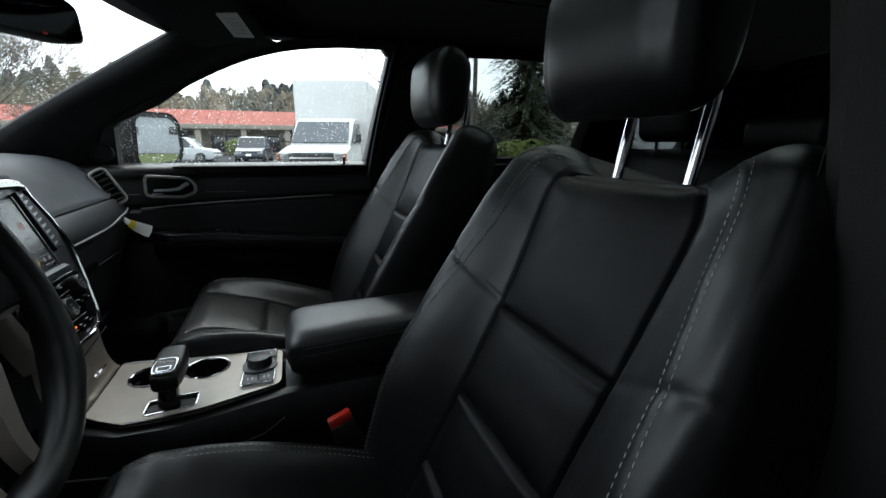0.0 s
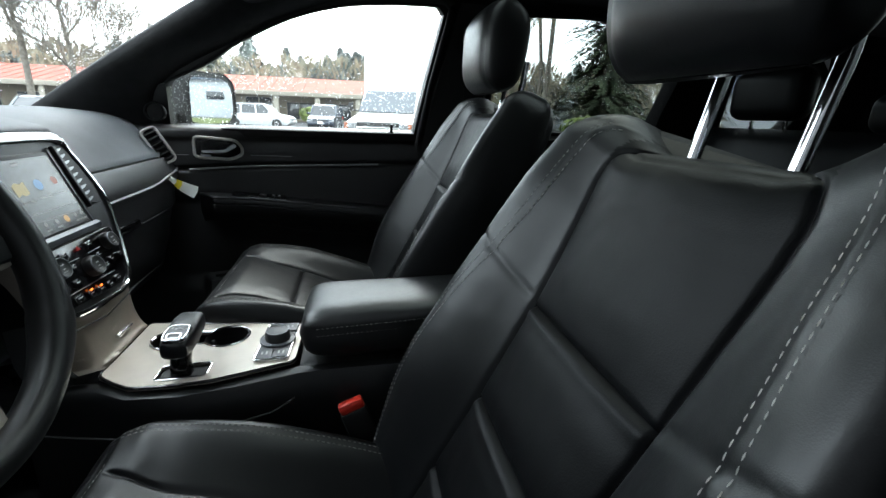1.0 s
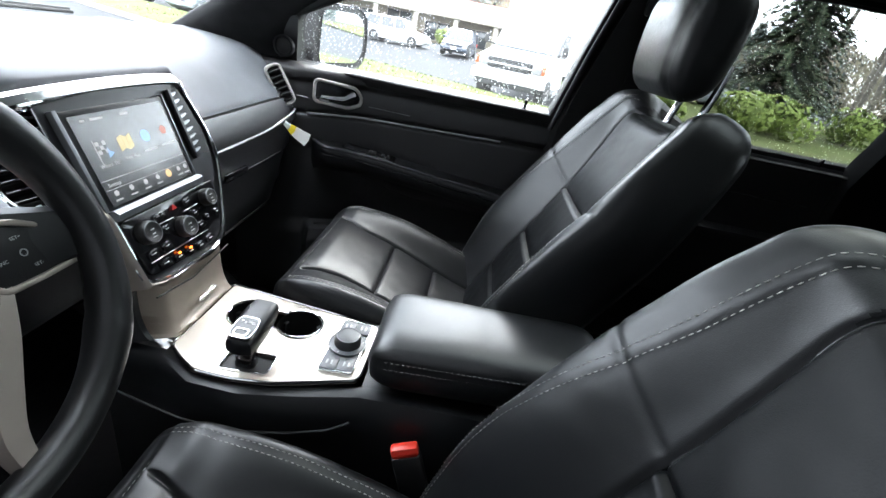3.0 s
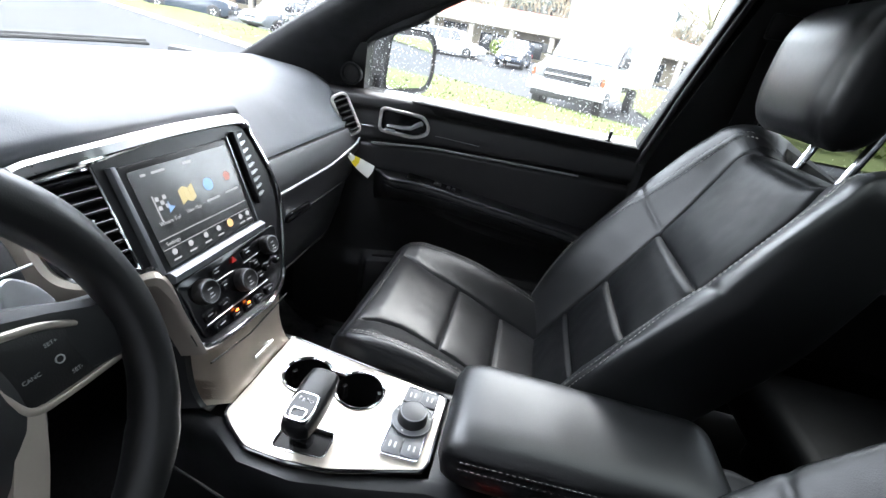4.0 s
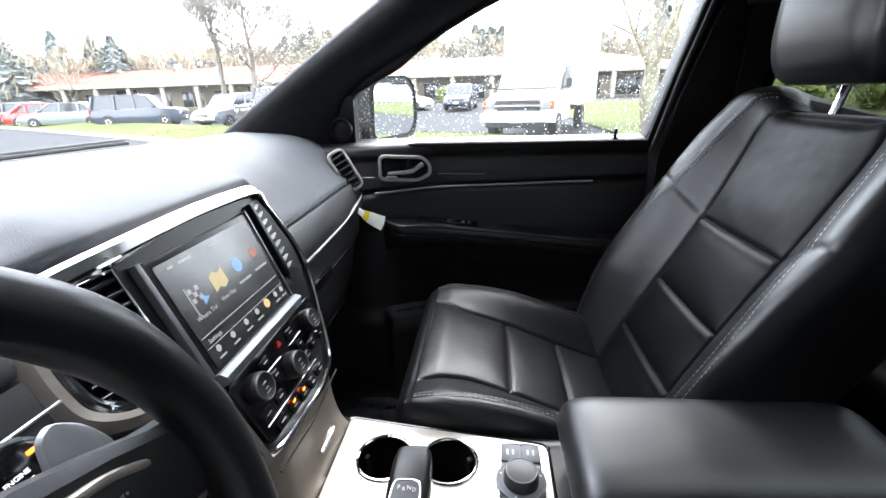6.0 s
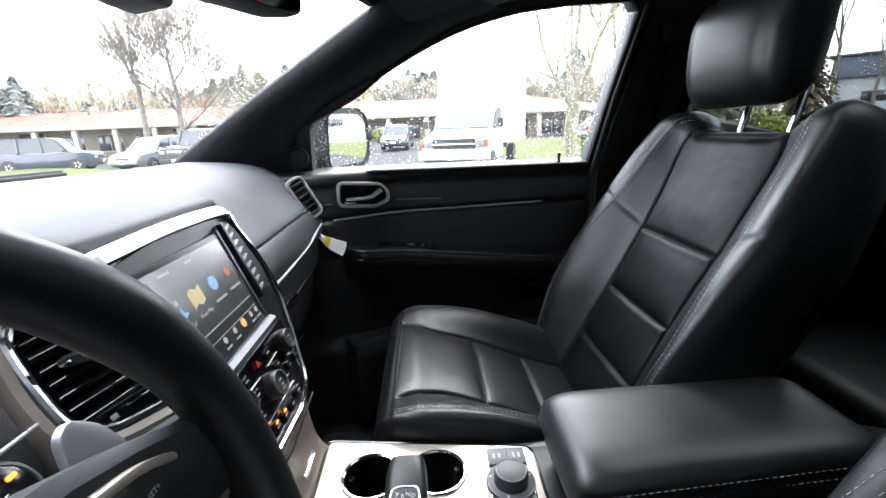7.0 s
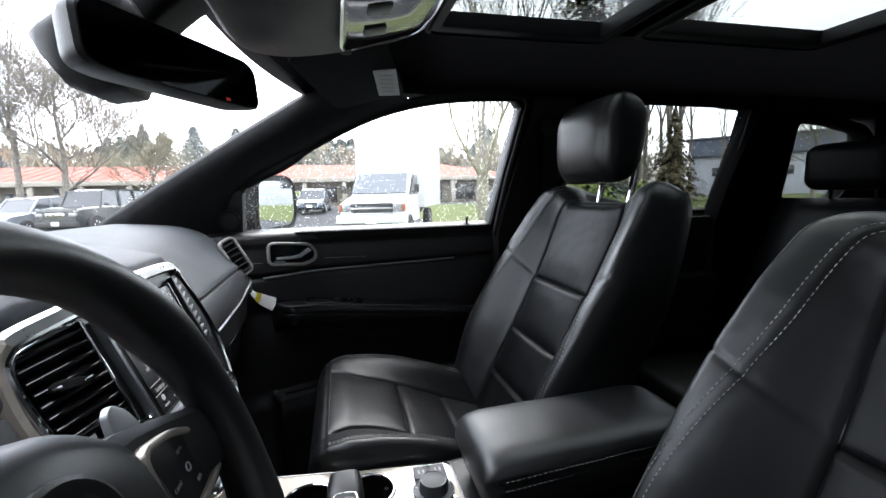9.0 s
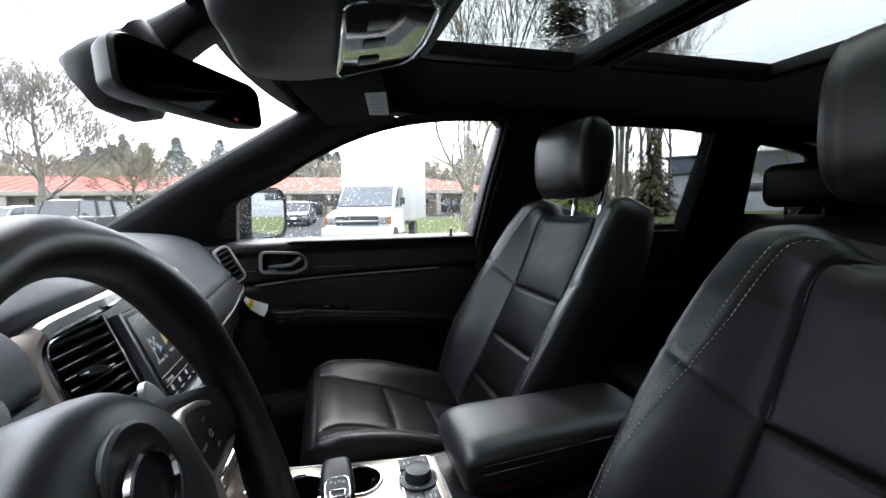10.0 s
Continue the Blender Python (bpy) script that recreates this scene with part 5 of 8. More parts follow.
    disc(bm, m @ Vector((0, 0, -0.016)), m.to_3x3() @ Vector((0, 0, 1)), 0.030, 0.044, bevel=0.003)
    part("button", bm, GLOSS_BLACK, st)
    bm = bmesh.new()
    tube(bm, [m @ Vector((math.cos(k * math.pi / 16) * 0.031, math.sin(k * math.pi / 16) * 0.031, 0.003)) for k in range(32)], 0.0022, 6, closed=True)
    part("ring", bm, GRAPHITE, st)
    for text, yy, sz in (("ENGINE", 0.004, 0.0052), ("START", -0.004, 0.0060), ("STOP", -0.0115, 0.0050)):
        lettering(text, sz, m @ Matrix.Translation((0, yy, 0.0064)), CLUSTER_W, st)
    bm = bmesh.new()
    box(bm, (0.017, 0.014, 0.006), (0.0075, 0.0036, 0.003), 0.001, m)
    part("amber_lamp", bm, ORANGE, st, "lit amber lamp")


dashboard()


def hanging_tag():
    t = thing("hanging_tag", "white and yellow paper tag hanging from the dashboard trim", "paper tag")
    p = Vector((-0.586, 0.512, 1.072))
    q = Vector((-0.550, 0.566, 1.024))
    d = (q - p).normalized()
    n = Vector((0.6, -0.75, 0.3)).normalized()
    m = frame_of(p, d, n.cross(d))
    for name, x0, x1, w0, w1, mat in (("strip", -0.006, 0.022, 0.006, 0.009, PAPER_W), ("yellow_band", 0.020, 0.040, 0.010, 0.014, PAPER_Y), ("card", 0.038, 0.080, 0.014, 0.019, PAPER_W)):
        bm = bmesh.new()
        rows = []
        for k in range(9):
            u = k / 8
            x, w = x0 + (x1 - x0) * u, w0 + (w1 - w0) * u
            bend = 0.016 * ((x - 0.03) / 0.05) ** 2
            rows.append([m @ Vector((x, -w, bend)), m @ Vector((x + 0.002, 0, bend + 0.002)), m @ Vector((x, w, bend))])
        loft(bm, rows, cap=False, ring_closed=False)
        bmesh.ops.solidify(bm, geom=bm.faces[:], thickness=0.0008)
        part(name, bm, mat, t)


hanging_tag()


# ---- centre stack: a face that leans back; a runs right, b up along it ----
SM = frame_of((-0.58, 0, 1.06), (0, 1, 0), (-0.363, 0, 0.932))


def sp(a, b, o=0.0):
    return SM @ Vector((a, b, o + bend(a)))


OUT = [(-0.090, -0.136), (0.020, -0.150), (0.075, -0.150), (0.112, -0.134), (0.140, -0.090), (0.166, -0.040), (0.185, 0.008), (0.183, 0.060), (0.166, 0.120), (0.152, 0.148), (0.02, 0.152), (-0.10, 0.142), (-0.160, 0.137), (-0.176, 0.130), (-0.1825, 0.110), (-0.1835, 0.060), (-0.180, 0.032), (-0.166, 0.012), (-0.130, 0.003), (-0.106, -0.003), (-0.098, -0.030), (-0.096, -0.075)]


def centre_stack():
    t = thing("centre_stack", "black centre stack with touch screen and controls in chrome frame", "centre stack")
    sm = [(p.x, p.y) for p in curve_pts(OUT, 4, closed=True)]
    bm = bmesh.new()
    slab(bm, [(x, y) for x, y in sm if x > -0.1205], 0.09, SM @ Matrix.Translation((0, 0, -0.004)))
    part("body", bm, STACK_BLACK, t)
    # chrome edge; the top bar is broader
    bm = bmesh.new()
    loop = [sp(x, y, 0.0) for x, y in sm]
    tube(bm, loop, 0.0042, 8, closed=True)
    part("chrome_edge", bm, CHROME, t, "bright chrome edge")
    bm = bmesh.new()
    top = curve_pts([(-0.176, 0.1425), (-0.160, 0.1465), (-0.10, 0.150), (0.02, 0.154), (0.140, 0.151), (0.155, 0.143)], 6)
    loft(bm, [[sp(p.x, p.y + dy, o) for dy, o in ((-0.008, 0.0), (-0.006, 0.005), (0.004, 0.006), (0.009, 0.001), (0.008, -0.012), (-0.008, -0.012))] for p in top])
    part("top_bar", bm, SATIN, t, "broad satin silver bar")
    # taupe outer frame round the driver-side vent
    bm = bmesh.new()
    left = curve_pts([(-0.098, -0.140), (-0.1015, -0.080), (-0.104, -0.040), (-0.113, -0.014), (-0.140, -0.006), (-0.172, 0.004), (-0.193, 0.026), (-0.198, 0.060), (-0.196, 0.100), (-0.190, 0.128), (-0.178, 0.1425)], 6)
    rings = []
    for k, p in enumerate(left):
        d = (left[min(k + 1, len(left) - 1)] - left[max(k - 1, 0)]).normalized()
        nn = Vector((-d.y, d.x)) * -1.0
        w = 0.004 + 0.007 * ease((p.y + 0.07) / 0.06)
        rings.append([sp(p.x + nn.x * q * w, p.y + nn.y * q * w, o) for q, o in ((1.0, -0.004), (0.8, 0.004), (0.1, 0.0075), (-0.8, 0.003), (-1.05, -0.006), (-1.1, -0.035), (1.0, -0.035))])
    loft(bm, rings)
    part("taupe_frame", bm, BEZEL, t, "satin taupe frame")
    # the lower face flank down to the console, taupe
    bm = bmesh.new()
    rows_l = []
    for k in range(13):
        v = k / 12
        p0, p1 = sp(-0.088, -0.142, 0.0), Vector((-0.498, -0.103, 0.8325))
        row = []
        for j in range(13):
            u = j / 12
            y0, y1 = -0.088 - 0.015 * v, 0.112 - 0.018 * v
            x = p0.x + (p1.x - p0.x) * (0.25 * v + 0.75 * v ** 3)
            z = p0.z - 0.016 * math.sin(math.pi * min(1.0, 1.15 * u)) * (1 - v) + (p1.z - p0.z) * (1 - (1 - v) ** 1.25)
            x -= 0.030 * max(0.0, 1 - u / 0.10) ** 2.2 + 0.030 * max(0.0, (u - 0.90) / 0.10) ** 2.2
            row.append((x, y0 + (y1 - y0) * u, z))
        rows_l.append(row)
    loft(bm, rows_l, cap=False, ring_closed=False)
    bmesh.ops.solidify(bm, geom=bm.faces[:], thickness=0.004)
    part("lower_panel", bm, BEIGE, t, "taupe metallic storage lid", angle=60)
    for k, sy in ((0, -1), (-1, 1)):
        bm = bmesh.new()
        edge = [Vector(r[k]) for r in rows_l]
        loft(bm, [edge, [p + Vector((-0.004, sy * 0.007, 0.001)) for p in edge], [p + Vector((-0.05, sy * 0.024, -0.004)) for p in edge]], cap=False, ring_closed=False)
        part("cheek", bm, LEATHER, t, "black padded side of the console")
    bm = bmesh.new()
    box(bm, (-0.5105, 0.016, 0.8545), (0.008, 0.052, 0.007), 0.002, None)
    part("lid_handle", bm, CHROME, t, "small chrome grip")
    bm = bmesh.new()
    tube(bm, [sp(-0.094, -0.148, 0.001) + Vector((0.004, 0, -0.012)), Vector((-0.524, 0.0, 0.894)), Vector((-0.523, 0.112, 0.908))], 0.0015, 6)
    part("lid_seam", bm, RUBBER, t)
    # touch screen
    s = new("touch_screen")
    s.parent = t
    tagged(s, "lit colour touch screen with icons")
    bm = bmesh.new()
    out = round_poly([(-0.098, -0.016), (0.098, -0.016), (0.098, 0.126), (-0.098, 0.126)], 0.006)
    slab(bm, out, 0.012, SM @ Matrix.Translation((0, 0, 0.004)), 0.002)
    part("surround", bm, STACK_BLACK, s)
    bm = bmesh.new()
    slab(bm, round_poly([(-0.090, -0.010), (0.090, -0.010), (0.090, 0.118), (-0.090, 0.118)], 0.003), 0.002, SM @ Matrix.Translation((0, 0, 0.0052)))
    part("glass", bm, SCREEN, s)
    for x0, x1 in ((-0.106, -0.099), (0.098, 0.102)):
        bm = bmesh.new()
        slab(bm, [(x0, -0.014), (x1, -0.014), (x1, 0.128), (x0, 0.128)], 0.01, SM @ Matrix.Translation((0, 0, 0.006)), 0.001)
        part("side_rail", bm, GRAPHITE, s)
    E = SM @ Matrix.Translation((0, 0, 0.0057))

    def icon(shapes, mat, name="icon"):
        b = bmesh.new()
        for sh in shapes:
            slab(b, sh, 0.0004, E)
        part(name, b, mat, s, smooth=False)

    def rect(x, y, w, h):
        return [(x - w / 2, y - h / 2), (x + w / 2, y - h / 2), (x + w / 2, y + h / 2), (x - w / 2, y + h / 2)]

    def ngon(x, y, r, n=14, a0=0.0):
        return [(x + r * math.cos(a0 + 2 * math.pi * k / n), y + r * math.sin(a0 + 2 * math.pi * k / n)) for k in range(n)]

    # chequered flag with arrow, folded map, globe, map pin
    flag = [rect(-0.066 + 0.006 * i, 0.077 - 0.006 * j, 0.0056, 0.0056) for i in range(3) for j in range(3) if (i + j) % 2 == 0] + [rect(-0.071, 0.066, 0.0016, 0.034)]
    icon(flag, ICON_W)
    icon([[(-0.055, 0.055), (-0.043, 0.061), (-0.050, 0.064), (-0.052, 0.071)]], ICON_B)
    icon([[(-0.030, 0.058), (-0.021, 0.062), (-0.021, 0.082), (-0.030, 0.078)], [(-0.0205, 0.062), (-0.0125, 0.058), (-0.0125, 0.078), (-0.0205, 0.082)], [(-0.012, 0.058), (-0.003, 0.062), (-0.003, 0.082), (-0.012, 0.078)]], ICON_Y)
    icon([ngon(0.026, 0.072, 0.0095)], ICON_B)
    icon([ngon(0.068, 0.074, 0.008, 5, 0.3)], ICON_R)
    for text, x, y, z in (("Where To?", -0.060, 0.046, 0.0078), ("View Map", -0.016, 0.048, 0.0074)):
        lettering(text, z, E @ Matrix.Translation((x, y, 0.0003)), ICON_W, s)
    for bar in (rect(0.026, 0.050, 0.028, 0.0028), rect(0.068, 0.051, 0.030, 0.0028), rect(-0.070, 0.110, 0.008, 0.003), rect(-0.046, 0.110, 0.022, 0.003), rect(0.005, 0.110, 0.016, 0.0036)):
        icon([bar], ICON_W, "status_bar")
    lettering("Settings", 0.0075, E @ Matrix.Translation((-0.070, 0.0195, 0.0003)), ICON_W, s)
    icon([rect(0.0, 0.027, 0.176, 0.0012), rect(0.0, 0.0135, 0.176, 0.0008)], ICON_W, "rule")
    xs = [-0.074, -0.045, -0.015, 0.012, 0.038, 0.064, 0.082]
    for k, x in enumerate(xs):
        if k == 4:
            icon([ngon(x, 0.006, 0.0065, 12)], ICON_O)
        else:
            icon([ngon(x, 0.007, 0.0045, 6), rect(x, -0.003, 0.013, 0.0022)], ICON_W)
    # silver bar below the screen
    bm = bmesh.new()
    loft(bm, [[sp(a, b, o) for b, o in ((-0.030, 0.004), (-0.029, 0.012), (-0.020, 0.016), (-0.014, 0.010), (-0.014, 0.0), (-0.030, 0.0))] for a in (-0.098, -0.05, 0.0, 0.05, 0.102)])
    part("silver_bar", bm, LEDGE, t, "satin silver ledge")
    # driver-side vent on the turned face
    VM = SM @ Matrix.Translation((-0.118, 0, 0)) @ Matrix.Rotation(-math.atan(VENT_K), 4, "Y")
    vk = math.sqrt(1 + VENT_K * VENT_K)

    def va(a):
        return (a + 0.118) * vk

    v = new("air_vent")
    v.parent = t
    tagged(v, "black air vent with wide slats and a chrome bezel")
    mouth = [(p.x, p.y) for p in curve_pts([(va(-0.120), 0.136), (va(-0.162), 0.134), (va(-0.176), 0.126), (va(-0.1815), 0.105), (va(-0.182), 0.060), (va(-0.178), 0.034), (va(-0.165), 0.015), (va(-0.135), 0.006), (va(-0.120), 0.004)], 4)]
    mouth = sized(mouth)
    bm = bmesh.new()
    slab(bm, mouth, 0.03, VM @ Matrix.Translation((0, 0, -0.013)))
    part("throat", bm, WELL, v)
    bm = bmesh.new()
    tube(bm, [VM @ Vector((x, y, 0.0)) for x, y in inset(mouth, 0.002)], 0.0022, 8, closed=True)
    part("bezel", bm, CHROME, v)
    for k in range(8):
        b = 0.0355 + 0.0132 * k
        x0, x1 = va(-0.1765 + 0.003 * (k == 7)), va(-0.1225)
        bm = bmesh.new()
        box(bm, (0, 0, 0), (x1 - x0, 0.0042, 0.016), 0.0014, VM @ Matrix.Translation(((x0 + x1) / 2, b, -0.006)) @ pose(0, 0, 0, 28, 0, 0))
        part("slat", bm, GLOSS_BLACK, v)
    bm = bmesh.new()
    low = sized([(va(-0.176), 0.030), (va(-0.1225), 0.0275), (va(-0.1225), 0.007), (va(-0.137), 0.0085), (va(-0.163), 0.0165)])
    slab(bm, low, 0.012, VM @ Matrix.Translation((0, 0, -0.002)), 0.001)
    lowp = part("switch_strip", bm, GLOSS_BLACK, v)
    bm = bmesh.new()
    box(bm, (va(-0.138), 0.0225, -0.0012), (0.024, 0.0016, 0.0012), 0.0004, VM)
    part("chrome_line", bm, CHROME, lowp)
    bm = bmesh.new()
    box(bm, (va(-0.158), 0.0205, -0.0014), (0.006, 0.005, 0.0008), 0.0003, VM)
    part("mark", bm, MARK, lowp)
    bm = bmesh.new()
    loft(bm, [[VM @ Vector((va(a), b + q * h, z)) for q, z in ((-1, 0.0), (-0.6, 0.008), (0.6, 0.008), (1, 0.0))] for a, b, h in ((-0.166, 0.0845, 0.003), (-0.160, 0.083, 0.006), (-0.152, 0.0805, 0.0068), (-0.145, 0.078, 0.006), (-0.139, 0.0765, 0.003))])
    tab = part("vane_tab", bm, PLASTIC, v)
    for a, b in ((-0.1635, 0.0835), (-0.1415, 0.0775)):
        bm = bmesh.new()
        box(bm, (va(a), b, 0.0088), (0.009, 0.0036, 0.0028), 0.0012, VM)
        part("tab_tip", bm, CHROME, tab)
    # passenger-side vent: a dark slot with pale teeth
    v = new("air_vent")
    v.parent = t
    tagged(v, "narrow black air vent with grey vanes")
    bm = bmesh.new()
    slab(bm, sized([(0.124, 0.020), (0.166, 0.014), (0.172, 0.050), (0.156, 0.118), (0.146, 0.134), (0.122, 0.132)]), 0.004, SM @ Matrix.Translation((0, 0, 0.002)))
    part("throat", bm, WELL, v)
    bm = bmesh.new()
    slab(bm, sized([(0.120, 0.012), (0.127, 0.012), (0.126, 0.134), (0.119, 0.134)]), 0.008, SM @ Matrix.Translation((0, 0, 0.006)), 0.001)
    part("vent_rail", bm, STACK_BLACK, v)
    for k in range(9):
        b = 0.024 + 0.0125 * k
        w = 0.020 - 0.008 * abs(k - 2.5) / 6.5
        bm = bmesh.new()
        loft(bm, [[SM @ Vector((0.125 + x, b + dy + q * h, z)) for q, z in ((-1, 0.001), (-0.7, 0.006), (0.7, 0.006), (1, 0.001))] for x, dy, h in ((0.0, 0.0, 0.0034), (w * 0.5, 0.0015, 0.0028), (w, 0.004, 0.0012))])
        part("vane", bm, PADDLE, v)
    # climate panel: knobs, buttons, lamps
    c = new("climate_panel")
    c.parent = t
    tagged(c, "black climate panel with three knurled knobs")
    bm = bmesh.new()
    slab(bm, sized(round_poly([(-0.086, -0.128), (0.075, -0.140), (0.106, -0.126), (0.128, -0.080), (0.140, -0.034), (-0.094, -0.034)], 0.012)), 0.006, SM @ Matrix.Translation((0, 0, 0.003)), 0.001)
    part("face", bm, GLOSS_BLACK, c)
    for a, b, r in ((-0.060, -0.063, 0.0185), (0.018, -0.085, 0.0185), (0.098, -0.058, 0.016)):
        bm = bmesh.new()
        rings = []
        for rr, o in ((r, 0.003), (r, 0.012), (r * 0.95, 0.016), (r * 0.86, 0.019), (r * 0.80, 0.0195), (r * 0.72, 0.0185)):
            rings.append([sp(a + rr * (1 + 0.025 * (k % 2)) * math.cos(2 * math.pi * k / 48), b + rr * (1 + 0.025 * (k % 2)) * math.sin(2 * math.pi * k / 48), o) for k in range(48)])
        loft(bm, rings)
        kn = part("knob", bm, PLASTIC, c)
        bm = bmesh.new()
        tube(bm, [sp(a + r * 0.88 * math.cos(2 * math.pi * k / 32), b + r * 0.88 * math.sin(2 * math.pi * k / 32), 0.0185) for k in range(32)], 0.0012, 6, closed=True)
        part("ring", bm, GRAPHITE, kn)
        bm = bmesh.new()
        for dx, dy, w, h in ((0, 0.004, 0.008, 0.0016), (0, -0.003, 0.006, 0.0016), (0.0, -0.008, 0.010, 0.0012)):
            box(bm, (a + dx, b + dy, 0.0187), (w, h, 0.0006), 0.0002, SM)
        part("mark", bm, MARK, kn)
    rows = [(-0.026, -0.050, 0.020), (0.048, -0.050, 0.020), (-0.020, -0.074, 0.016), (0.056, -0.074, 0.016), (-0.066, -0.098, 0.022), (-0.034, -0.098, 0.020), (0.058, -0.098, 0.020), (0.082, -0.092, 0.014), (-0.052, -0.121, 0.024), (-0.020, -0.125, 0.020), (0.008, -0.128, 0.020), (0.036, -0.130, 0.018), (0.066, -0.128, 0.022), (0.112, -0.092, 0.012)]
    for a, b, w in rows:
        bm = bmesh.new()
        box(bm, (a, b, 0.004), (w, 0.013, 0.005), 0.0015, SM)
        bt = part("button", bm, GLOSS_BLACK, c)
        bm = bmesh.new()
        box(bm, (a, b + 0.001, 0.0068), (w * 0.45, 0.0016, 0.0006), 0.0002, SM)
        part("mark", bm, MARK, bt)
    for a0, b0, a1, b1 in ((-0.076, -0.1085, 0.070, -0.1125), (-0.030, -0.0615, 0.006, -0.0625), (0.034, -0.0625, 0.072, -0.0615)):
        bm = bmesh.new()
        tube(bm, [sp(a0, b0, 0.0045), sp((a0 + a1) / 2, (b0 + b1) / 2, 0.0045), sp(a1, b1, 0.0045)], 0.0008, 6)
        part("silver_line", bm, SATIN, c)
    bm = bmesh.new()
    slab(bm, [(0.009, -0.051), (0.021, -0.051), (0.015, -0.042)], 0.001, SM @ Matrix.Translation((0, 0, 0.0062)))
    part("hazard_button", bm, HAZARD, c, "red hazard triangle", smooth=False)
    for a, b in ((-0.019, -0.118), (0.009, -0.121)):
        bm = bmesh.new()
        box(bm, (a, b, 0.0074), (0.0065, 0.0034, 0.0008), 0.0003, SM)
        part("amber_lamp", bm, ORANGE, c, "lit amber lamp")


centre_stack()


# ---- centre console ----
PLATE_OUT = [(-0.500, -0.103), (-0.470, -0.126), (-0.438, -0.145), (-0.380, -0.147), (-0.318, -0.140), (-0.250, -0.118), (-0.192, -0.098), (-0.186, -0.085), (-0.184, 0.040), (-0.190, 0.052), (-0.260, 0.062), (-0.380, 0.076), (-0.500, 0.092)]
CUPS = ((-0.424, 0.012), (-0.330, 0.012))


def ring_pts(c, r, n, z):
    return [Vector((c[0] + r * math.cos(2 * math.pi * k / n), c[1] + r * math.sin(2 * math.pi * k / n), z)) for k in range(n)]


def console():
    t = thing("centre_console", "black leather-sided centre console with a pale metallic plate", "centre console")
    # plate with the twin cup opening left out: filled outline with a hole
    bm = bmesh.new()
    out = [bm.verts.new((x, y, 0.830)) for x, y in sized(PLATE_OUT)]
    oe = [bm.edges.new((out[k], out[(k + 1) % len(out)])) for k in range(len(out))]
    r = 0.041
    (ax, ay), (bx, by) = CUPS
    half = (bx - ax) / 2
    hole = []
    for k in range(21):
        a = radians(38) + radians(284) * k / 20
        hole.append((ax + r * math.cos(a), ay + r * math.sin(a)))
    for k in range(21):
        a = radians(218) + radians(284) * k / 20
        hole.append((bx + r * math.cos(a), by + r * math.sin(a)))
    hv = [bm.verts.new((x, y, 0.830)) for x, y in hole]
    he = [bm.edges.new((hv[k], hv[(k + 1) % len(hv)])) for k in range(len(hv))]
    slot = round_poly([(-0.406, -0.132), (-0.330, -0.126), (-0.330, -0.084), (-0.406, -0.090)], 0.008)
    sv = [bm.verts.new((x, y, 0.830)) for x, y in slot]
    se = [bm.edges.new((sv[k], sv[(k + 1) % len(sv)])) for k in range(len(sv))]
    bmesh.ops.triangle_fill(bm, edges=oe + he + se, use_beauty=True)
    gone = [f for f in bm.faces if inside(f.calc_center_median().to_2d(), hole) or inside(f.calc_center_median().to_2d(), slot)]
    bmesh.ops.delete(bm, geom=gone, context="FACES_ONLY")
    ext = bmesh.ops.extrude_face_region(bm, geom=bm.faces[:])
    bmesh.ops.translate(bm, vec=(0, 0, -0.007), verts=[v for v in ext["geom"] if isinstance(v, bmesh.types.BMVert)])
    part("plate", bm, PLATE, t, "pale beige metallic plate", smooth=False)
    bm = bmesh.new()
    tube(bm, [(x, y, 0.8285) for x, y in round_poly(sized(PLATE_OUT), 0.012)], 0.0028, 8, closed=True)
    part("plate_edge", bm, GLOSS_BLACK, t)
    # cup wells and chrome rim
    bm = bmesh.new()
    tube(bm, [Vector((x, y, 0.8305)) for x, y in hole], 0.0028, 8, closed=True)
    part("cup_rim", bm, CHROME, t, "chrome cup holder rim")
    for c in CUPS:
        bm = bmesh.new()
        loft(bm, [ring_pts(c, 0.0405, 40, 0.829), ring_pts(c, 0.039, 40, 0.80), ring_pts(c, 0.036, 40, 0.745)], cap=False)
        bm.faces.new([bm.verts.new(p) for p in ring_pts(c, 0.036, 40, 0.745)])
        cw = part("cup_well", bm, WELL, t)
        for a in (0.6, 2.7, 4.8):
            bm = bmesh.new()
            box(bm, (0, 0, 0), (0.008, 0.010, 0.030), 0.002, Matrix.Translation((c[0] + 0.036 * math.cos(a), c[1] + 0.036 * math.sin(a), 0.80)) @ pose(0, 0, 0, 0, 0, math.degrees(a)))
            part("cup_finger", bm, PLASTIC, cw)
    # gear selector: slot, stem, grip
    g = new("gear_selector")
    g.parent = t
    tagged(g, "black leather gear selector with a chrome trimmed face")
    bm = bmesh.new()
    frame_ring(bm, inset(slot, -0.0025), slot, 0.006, Matrix.Translation((0, 0, 0.8325)), 0.001)
    part("slot_frame", bm, CHROME, g)
    bm = bmesh.new()
    slab(bm, inset(slot, -0.002), 0.004, Matrix.Translation((0, 0, 0.826)))
    part("slot_boot", bm, WELL, g)
    bm = bmesh.new()
    rings = []
    for x, y, z, a, b in ((-0.372, -0.106, 0.820, 0.017, 0.013), (-0.372, -0.104, 0.845, 0.016, 0.013), (-0.371, -0.098, 0.868, 0.016, 0.016), (-0.370, -0.090, 0.886, 0.016, 0.020)):
        rings.append([(x + a * math.copysign(abs(math.cos(q)) ** 0.6, math.cos(q)), y + b * math.copysign(abs(math.sin(q)) ** 0.6, math.sin(q)), z) for q in (k * math.pi / 12 for k in range(24))])
